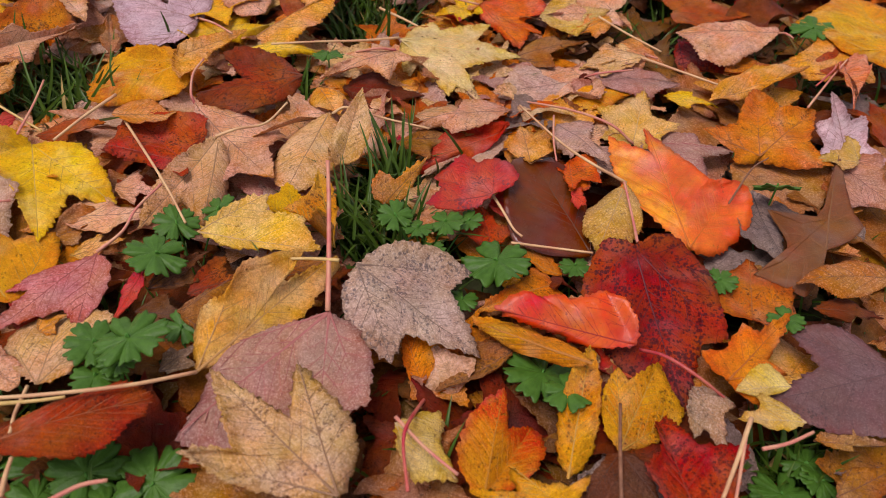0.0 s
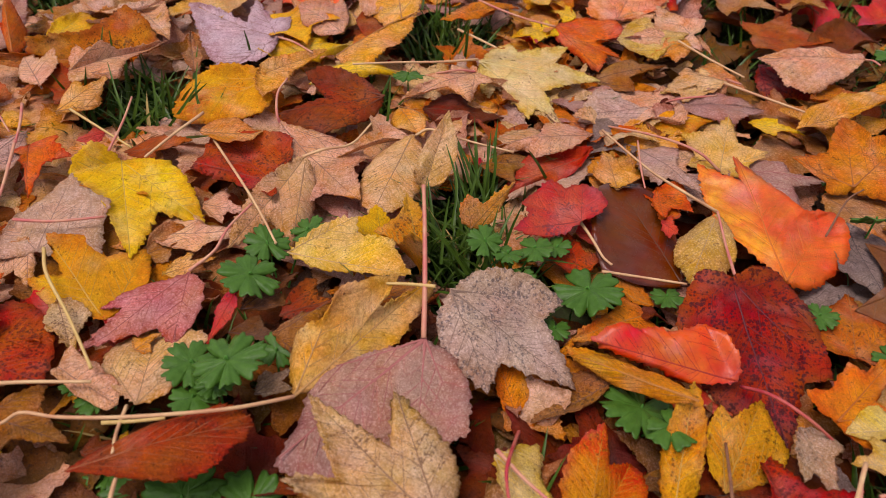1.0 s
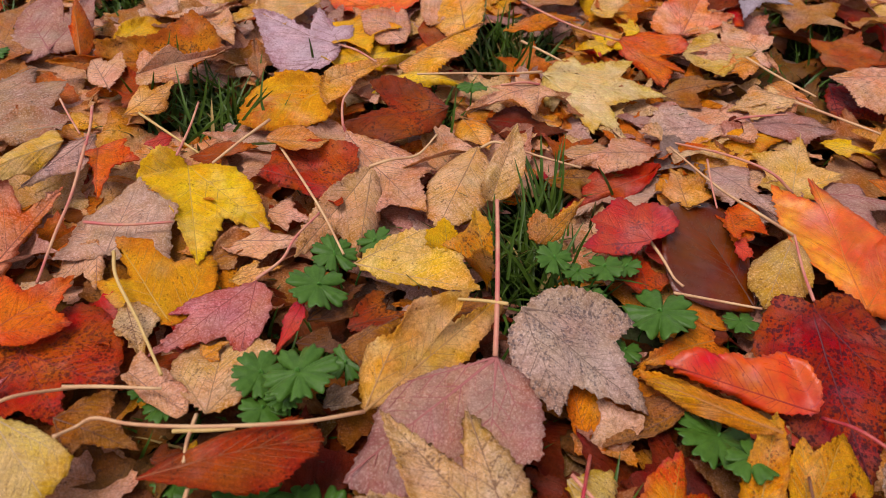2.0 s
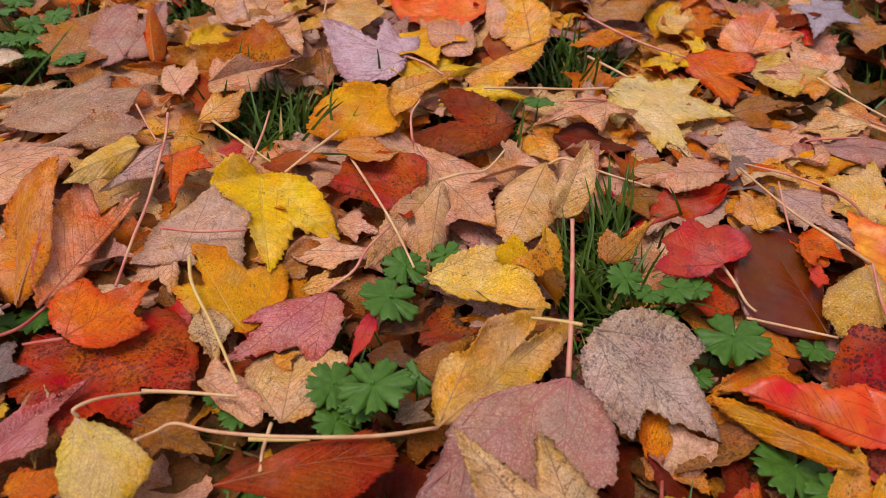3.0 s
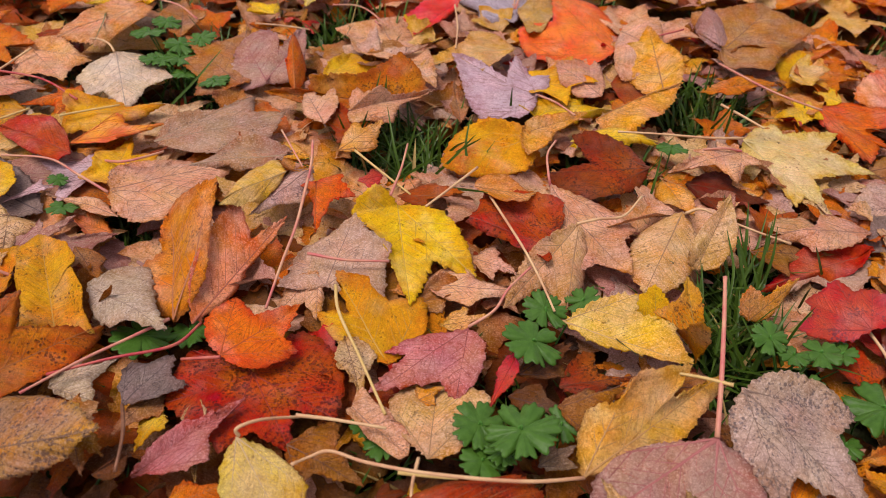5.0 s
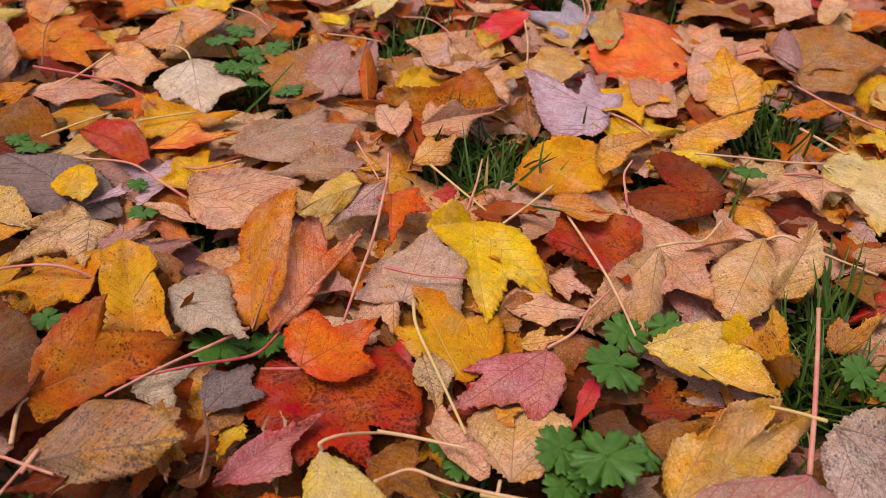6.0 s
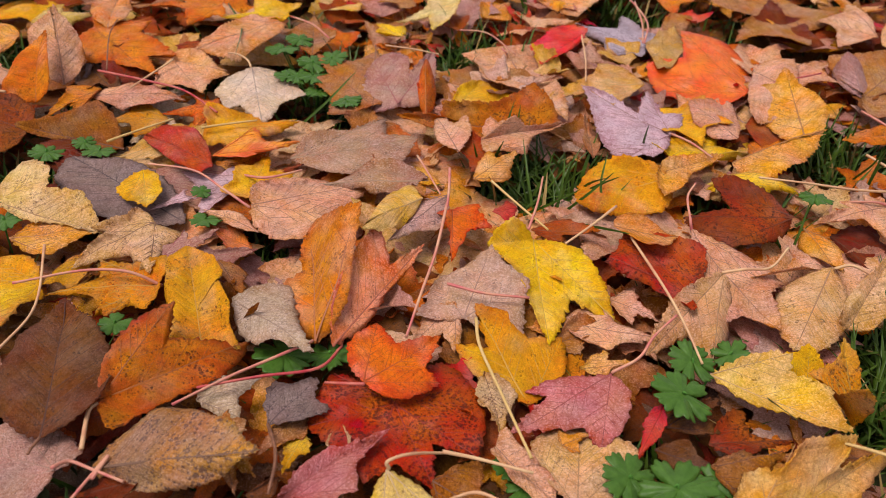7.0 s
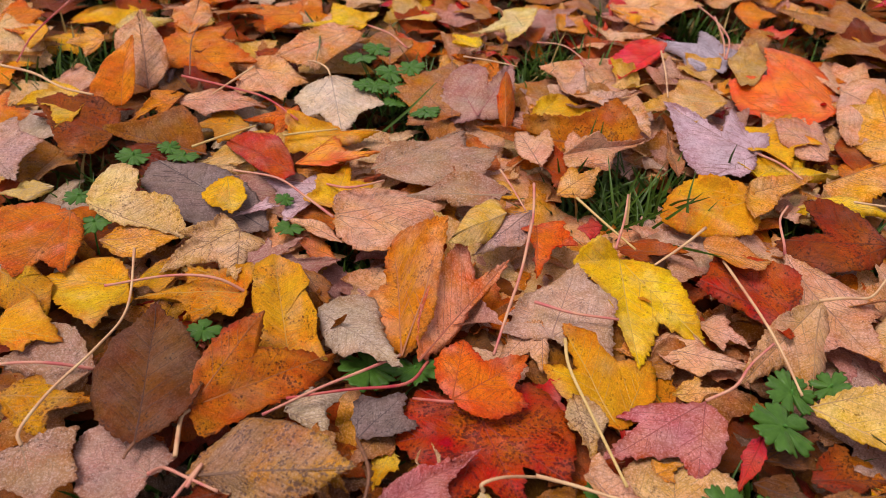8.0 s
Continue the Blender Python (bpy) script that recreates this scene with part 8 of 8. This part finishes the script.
weed((-0.653, 0.374, -0.028), [((-0.6691, 0.3884, 0.0283), 0.0143, 262, -12, 0), ((-0.6326, 0.4069, 0.0279), 0.0125, 292, -12, 0), ((-0.6673, 0.3270, 0.0289), 0.0110, 232, -12, 0), ((-0.6464, 0.3371, 0.0289), 0.0109, 322, -12, 0), ((-0.6513, 0.4123, 0.0278), 0.0095, 202, -12, 0)])
weed((-0.514, 0.377, -0.028), [((-0.5042, 0.3644, 0.0266), 0.0116, 292, -12, 0), ((-0.5230, 0.3891, 0.0301), 0.0074, 202, -12, 0)])
weed((-0.229, 0.246, -0.028), [((-0.2228, 0.2414, 0.0177), 0.0128, 340, -12, 0), ((-0.2356, 0.2499, 0.0170), 0.0096, 250, -12, 0)])
weed((0.027, 0.309, -0.028), [((0.0274, 0.3089, 0.0159), 0.0105, 250, -12, 0)])
weed((-0.543, 0.599, -0.028), [((-0.5880, 0.6259, 0.0295), 0.0170, 280, -12, 0), ((-0.5503, 0.5907, 0.0251), 0.0161, 250, -12, 0), ((-0.4854, 0.5632, 0.0251), 0.0139, 310, -12, 0), ((-0.5484, 0.6170, 0.0268), 0.0152, 190, -12, 0)])
grass_patch(-0.033, 0.418, 0.035, 0.059, 182, 0.056, 1)
grass_patch(-0.294, 0.529, 0.057, 0.056, 237, 0.053, 2)
grass_patch(-0.521, 0.629, 0.043, 0.070, 125, 0.048, 3)
grass_patch(-0.454, 0.372, 0.023, 0.020, 125, 0.028, 4)
grass_patch(-0.422, 0.755, 0.053, 0.067, 154, 0.048, 5)
grass_patch(-0.286, 0.945, 0.042, 0.043, 56, 0.045, 6)
grass_patch(-0.116, 0.570, 0.042, 0.016, 84, 0.041, 7)
grass_patch(-0.891, 0.531, 0.035, 0.062, 84, 0.043, 8)
grass_patch(-0.697, 0.382, 0.033, 0.052, 84, 0.038, 9)
grass_patch(-0.053, 0.681, 0.038, 0.045, 112, 0.045, 10)
grass_patch(-0.097, 0.567, 0.014, 0.027, 42, 0.043, 11)
grass_patch(0.218, 0.217, 0.023, 0.017, 56, 0.041, 12)
grass_patch(0.250, 0.663, 0.023, 0.045, 42, 0.043, 13)
grass_patch(-0.492, 0.386, 0.025, 0.021, 56, 0.038, 14)
grass_patch(-0.040, 0.696, 0.050, 0.050, 112, 0.051, 15)
grass_patch(-0.534, 0.389, 0.018, 0.013, 28, 0.028, 16)
grass_patch(-0.019, 0.380, 0.051, 0.023, 84, 0.053, 17)
grass_patch(-0.221, 0.278, 0.084, 0.050, 60, 0.035, 18)
grass_patch(-0.113, 0.292, 0.101, 0.066, 60, 0.035, 19)
grass_patch(-0.574, 0.475, 0.198, 0.135, 70, 0.035, 20)
loose_stalk([(-0.3383, 0.4265, 0.0457), (-0.3296, 0.3807, 0.0387), (-0.3256, 0.3443, 0.0346), (-0.3219, 0.3087, 0.0281)], "pink", 0.00108)
loose_stalk([(-0.2062, 0.4415, 0.0440), (-0.1757, 0.3954, 0.0440), (-0.1599, 0.3722, 0.0400), (-0.1459, 0.3500, 0.0340)], "cream", 0.00095)
loose_stalk([(-0.2232, 0.4762, 0.0424), (-0.2343, 0.4440, 0.0457), (-0.2481, 0.4193, 0.0424)], "cream", 0.00108)
loose_stalk([(0.1913, 0.5893, 0.0260), (0.2186, 0.5680, 0.0272), (0.2465, 0.5457, 0.0287)], "cream", 0.00108)
loose_stalk([(0.1644, 0.6582, 0.0272), (0.1857, 0.6286, 0.0270), (0.2104, 0.5984, 0.0272)], "cream", 0.00095)
loose_stalk([(0.0608, 0.3554, 0.0205), (0.0861, 0.3578, 0.0151), (0.1135, 0.3473, 0.0214)], "cream", 0.00095)
loose_stalk([(0.1741, 0.2153, 0.0340), (0.1619, 0.1946, 0.0350), (0.1463, 0.1694, 0.0352)], "cream", 0.00122)
loose_stalk([(0.1742, 0.1969, 0.0343), (0.1888, 0.2008, 0.0337), (0.2047, 0.2081, 0.0332)], "pink", 0.00108)
loose_stalk([(0.1695, 0.2081, 0.0344), (0.1582, 0.1821, 0.0350), (0.1504, 0.1644, 0.0350)], "pink", 0.00095)
loose_stalk([(-0.8750, 0.4474, 0.0364), (-0.8343, 0.4488, 0.0364), (-0.7914, 0.4398, 0.0363), (-0.7574, 0.4419, 0.0361)], "cream", 0.00122)
loose_stalk([(-0.9304, 0.5948, 0.0363), (-0.8993, 0.5124, 0.0364), (-0.8657, 0.4587, 0.0364)], "red", 0.00095)
loose_stalk([(-0.7117, 0.5070, 0.0354), (-0.6629, 0.5109, 0.0339), (-0.6243, 0.5142, 0.0303), (-0.5760, 0.4924, 0.0309)], "red", 0.00108)
loose_stalk([(-0.6622, 0.5532, 0.0357), (-0.6655, 0.5186, 0.0342), (-0.6665, 0.4933, 0.0341)], "cream", 0.00095)
loose_stalk([(-0.0391, 0.7265, 0.0318), (-0.0021, 0.6950, 0.0308), (0.0240, 0.6837, 0.0279), (0.0531, 0.6802, 0.0231)], "pink", 0.00108)
loose_stalk([(-0.0392, 0.6446, 0.0332), (-0.0196, 0.6277, 0.0335), (-0.0044, 0.6144, 0.0333)], "cream", 0.00108)
loose_stalk([(-0.2849, 0.3352, 0.0337), (-0.2760, 0.3158, 0.0316), (-0.2531, 0.2874, 0.0285), (-0.2249, 0.2491, 0.0312)], "ochre", 0.00108)
loose_stalk([(-0.3512, 0.4680, 0.0471), (-0.3438, 0.4463, 0.0454), (-0.3369, 0.4231, 0.0456)], "pink", 0.00108)
loose_stalk([(-0.3838, 0.4830, 0.0413), (-0.3661, 0.4593, 0.0455), (-0.3467, 0.4357, 0.0454)], "pink", 0.00081)
loose_stalk([(-0.3178, 0.4690, 0.0439), (-0.2915, 0.4541, 0.0392), (-0.2643, 0.4368, 0.0368)], "ochre", 0.00095)
loose_stalk([(-0.2770, 0.4293, 0.0389), (-0.2793, 0.4643, 0.0387), (-0.2843, 0.4990, 0.0375)], "pink", 0.00095)
loose_stalk([(-0.4457, 0.1640, 0.0364), (-0.4588, 0.1850, 0.0356), (-0.4585, 0.1923, 0.0353)], "cream", 0.00122)
loose_stalk([(-0.4284, 0.1510, 0.0372), (-0.4302, 0.1657, 0.0366), (-0.4300, 0.1368, 0.0375)], "pink", 0.00108)
loose_stalk([(-0.2699, 0.2327, 0.0355), (-0.2506, 0.2370, 0.0331), (-0.2216, 0.2402, 0.0316)], "cream", 0.00108)
loose_stalk([(-0.7061, 0.5118, 0.0353), (-0.7489, 0.5699, 0.0360), (-0.7666, 0.6055, 0.0361)], "brown", 0.00068)
loose_stalk([(-0.6257, 0.4110, 0.0358), (-0.6140, 0.4378, 0.0347), (-0.6012, 0.4654, 0.0329)], "ochre", 0.00095)
loose_stalk([(-0.5716, 0.4627, 0.0327), (-0.5624, 0.4733, 0.0316), (-0.5389, 0.4971, 0.0290)], "ochre", 0.00095)
loose_stalk([(-0.2079, 0.2163, 0.0307), (-0.1931, 0.2196, 0.0288), (-0.1772, 0.2207, 0.0314)], "ochre", 0.00108)
loose_stalk([(-0.1852, 0.1633, 0.0363), (-0.1875, 0.1749, 0.0355), (-0.1887, 0.1841, 0.0346)], "cream", 0.00122)
loose_stalk([(-0.1641, 0.1605, 0.0372), (-0.1518, 0.1687, 0.0377), (-0.1399, 0.1715, 0.0382)], "pink", 0.00122)
loose_stalk([(0.1047, 0.5001, 0.0226), (0.0983, 0.4544, 0.0312), (0.0975, 0.4301, 0.0316)], "pink", 0.00081)
loose_stalk([(0.2105, 0.3877, 0.0333), (0.2389, 0.4282, 0.0318), (0.2563, 0.4432, 0.0312)], "brown", 0.00068)
loose_stalk([(0.3114, 0.5139, 0.0306), (0.3465, 0.5581, 0.0310), (0.3743, 0.5918, 0.0313)], "pink", 0.00095)
loose_stalk([(-0.3158, 0.7923, 0.0248), (-0.3011, 0.7428, 0.0245), (-0.2879, 0.6778, 0.0329)], "cream", 0.00095)
loose_stalk([(-0.4397, 0.7475, 0.0268), (-0.4113, 0.7585, 0.0237), (-0.3717, 0.7279, 0.0215)], "pink", 0.00081)
loose_stalk([(-0.4912, 0.6668, 0.0342), (-0.4628, 0.6720, 0.0333), (-0.4366, 0.6744, 0.0320)], "cream", 0.00081)
loose_stalk([(-0.2768, 0.8957, 0.0306), (-0.2593, 0.8413, 0.0293), (-0.2514, 0.7960, 0.0277)], "pink", 0.00095)
grass_blade([(-0.0216, 0.4352, 0.0120), (-0.0315, 0.4537, 0.0310), (-0.0445, 0.4830, 0.0500)])
grass_blade([(-0.0426, 0.3624, 0.0120), (-0.0417, 0.3776, 0.0310), (-0.0396, 0.3866, 0.0500)])
grass_blade([(-0.0085, 0.4393, 0.0120), (-0.0074, 0.4482, 0.0310), (-0.0096, 0.4561, 0.0500)])
grass_blade([(-0.0020, 0.3753, 0.0120), (0.0023, 0.3798, 0.0310), (0.0075, 0.3816, 0.0500)])
grass_blade([(-0.0250, 0.3540, 0.0120), (-0.0365, 0.3558, 0.0310), (-0.0501, 0.3552, 0.0500)])
grass_blade([(-0.0916, 0.5104, 0.0120), (-0.0902, 0.5175, 0.0310), (-0.0896, 0.5278, 0.0500)])
grass_blade([(-0.2888, 0.4933, 0.0120), (-0.2969, 0.5025, 0.0310), (-0.3096, 0.5270, 0.0500)])
grass_blade([(-0.2688, 0.4946, 0.0120), (-0.2693, 0.5045, 0.0310), (-0.2725, 0.5174, 0.0500)])
grass_blade([(-0.2608, 0.4990, 0.0120), (-0.2461, 0.5022, 0.0310), (-0.2319, 0.5083, 0.0500)])
grass_blade([(-0.2193, 0.6065, 0.0120), (-0.2192, 0.6013, 0.0310), (-0.2178, 0.5898, 0.0500)])
grass_blade([(-0.2483, 0.4839, 0.0120), (-0.2275, 0.4609, 0.0310), (-0.2075, 0.4375, 0.0500)])
grass_blade([(-0.2773, 0.5511, 0.0120), (-0.2851, 0.5362, 0.0310), (-0.2890, 0.5202, 0.0500)])
grass_blade([(-0.2919, 0.4781, 0.0120), (-0.2722, 0.4738, 0.0310), (-0.2513, 0.4757, 0.0500)])
grass_blade([(-0.0426, 0.6365, 0.0120), (-0.0346, 0.6330, 0.0310), (-0.0297, 0.6331, 0.0500)])
grass_blade([(-0.0506, 0.6732, 0.0120), (-0.0514, 0.6787, 0.0310), (-0.0512, 0.6856, 0.0500)])
grass_blade([(-0.0307, 0.6336, 0.0120), (-0.0299, 0.6352, 0.0310), (-0.0297, 0.6302, 0.0500)])
grass_blade([(-0.0192, 0.4466, 0.0120), (-0.0304, 0.4586, 0.0310), (-0.0456, 0.4792, 0.0500)])
grass_blade([(-0.0146, 0.4387, 0.0120), (-0.0131, 0.4487, 0.0310), (-0.0120, 0.4633, 0.0500)])
grass_blade([(0.0323, 0.4598, 0.0120), (0.0232, 0.4522, 0.0310), (0.0138, 0.4420, 0.0500)])
grass_blade([(-0.3383, 0.5213, 0.0120), (-0.3431, 0.5138, 0.0310), (-0.3447, 0.5055, 0.0500)])
grass_blade([(-0.2692, 0.5128, 0.0120), (-0.2680, 0.5183, 0.0310), (-0.2657, 0.5212, 0.0500)])
grass_blade([(-0.2616, 0.5192, 0.0120), (-0.2493, 0.5136, 0.0310), (-0.2363, 0.4978, 0.0500)])
grass_blade([(-0.3368, 0.5583, 0.0120), (-0.3349, 0.5684, 0.0310), (-0.3331, 0.5828, 0.0500)])
grass_blade([(-0.2324, 0.5053, 0.0120), (-0.2406, 0.5153, 0.0310), (-0.2419, 0.5347, 0.0500)])
grass_blade([(0.0132, 0.4207, 0.0120), (0.0125, 0.4166, 0.0310), (0.0099, 0.4042, 0.0500)])
grass_blade([(-0.1157, 0.3646, 0.0120), (-0.1031, 0.3377, 0.0310), (-0.0918, 0.3098, 0.0500)])
grass_blade([(-0.0484, 0.6817, 0.0120), (-0.0473, 0.6820, 0.0310), (-0.0485, 0.6780, 0.0500)])
grass_blade([(-0.0312, 0.6304, 0.0120), (-0.0309, 0.6296, 0.0310), (-0.0340, 0.6291, 0.0500)])
grass_blade([(-0.2586, 0.5184, 0.0120), (-0.2434, 0.5124, 0.0310), (-0.2266, 0.5042, 0.0500)])
grass_blade([(-0.2626, 0.5152, 0.0120), (-0.2629, 0.5175, 0.0310), (-0.2627, 0.5189, 0.0500)])
grass_blade([(-0.3266, 0.5601, 0.0120), (-0.3262, 0.5722, 0.0310), (-0.3263, 0.5783, 0.0500)])
grass_blade([(-0.3392, 0.5268, 0.0120), (-0.3302, 0.5224, 0.0310), (-0.3230, 0.5178, 0.0500)])
grass_blade([(-0.5146, 0.5343, 0.0120), (-0.4964, 0.5527, 0.0310), (-0.4810, 0.5777, 0.0500)])
grass_blade([(-0.2912, 0.5059, 0.0120), (-0.2853, 0.5132, 0.0310), (-0.2815, 0.5187, 0.0500)])
grass_blade([(-0.0363, 0.3989, 0.0120), (-0.0347, 0.4228, 0.0310), (-0.0435, 0.4436, 0.0500)])
grass_blade([(-0.0262, 0.3975, 0.0120), (-0.0275, 0.4043, 0.0310), (-0.0353, 0.4131, 0.0500)])
grass_blade([(-0.7198, 0.7345, 0.0120), (-0.6490, 0.6516, 0.0310), (-0.5970, 0.5610, 0.0500)])
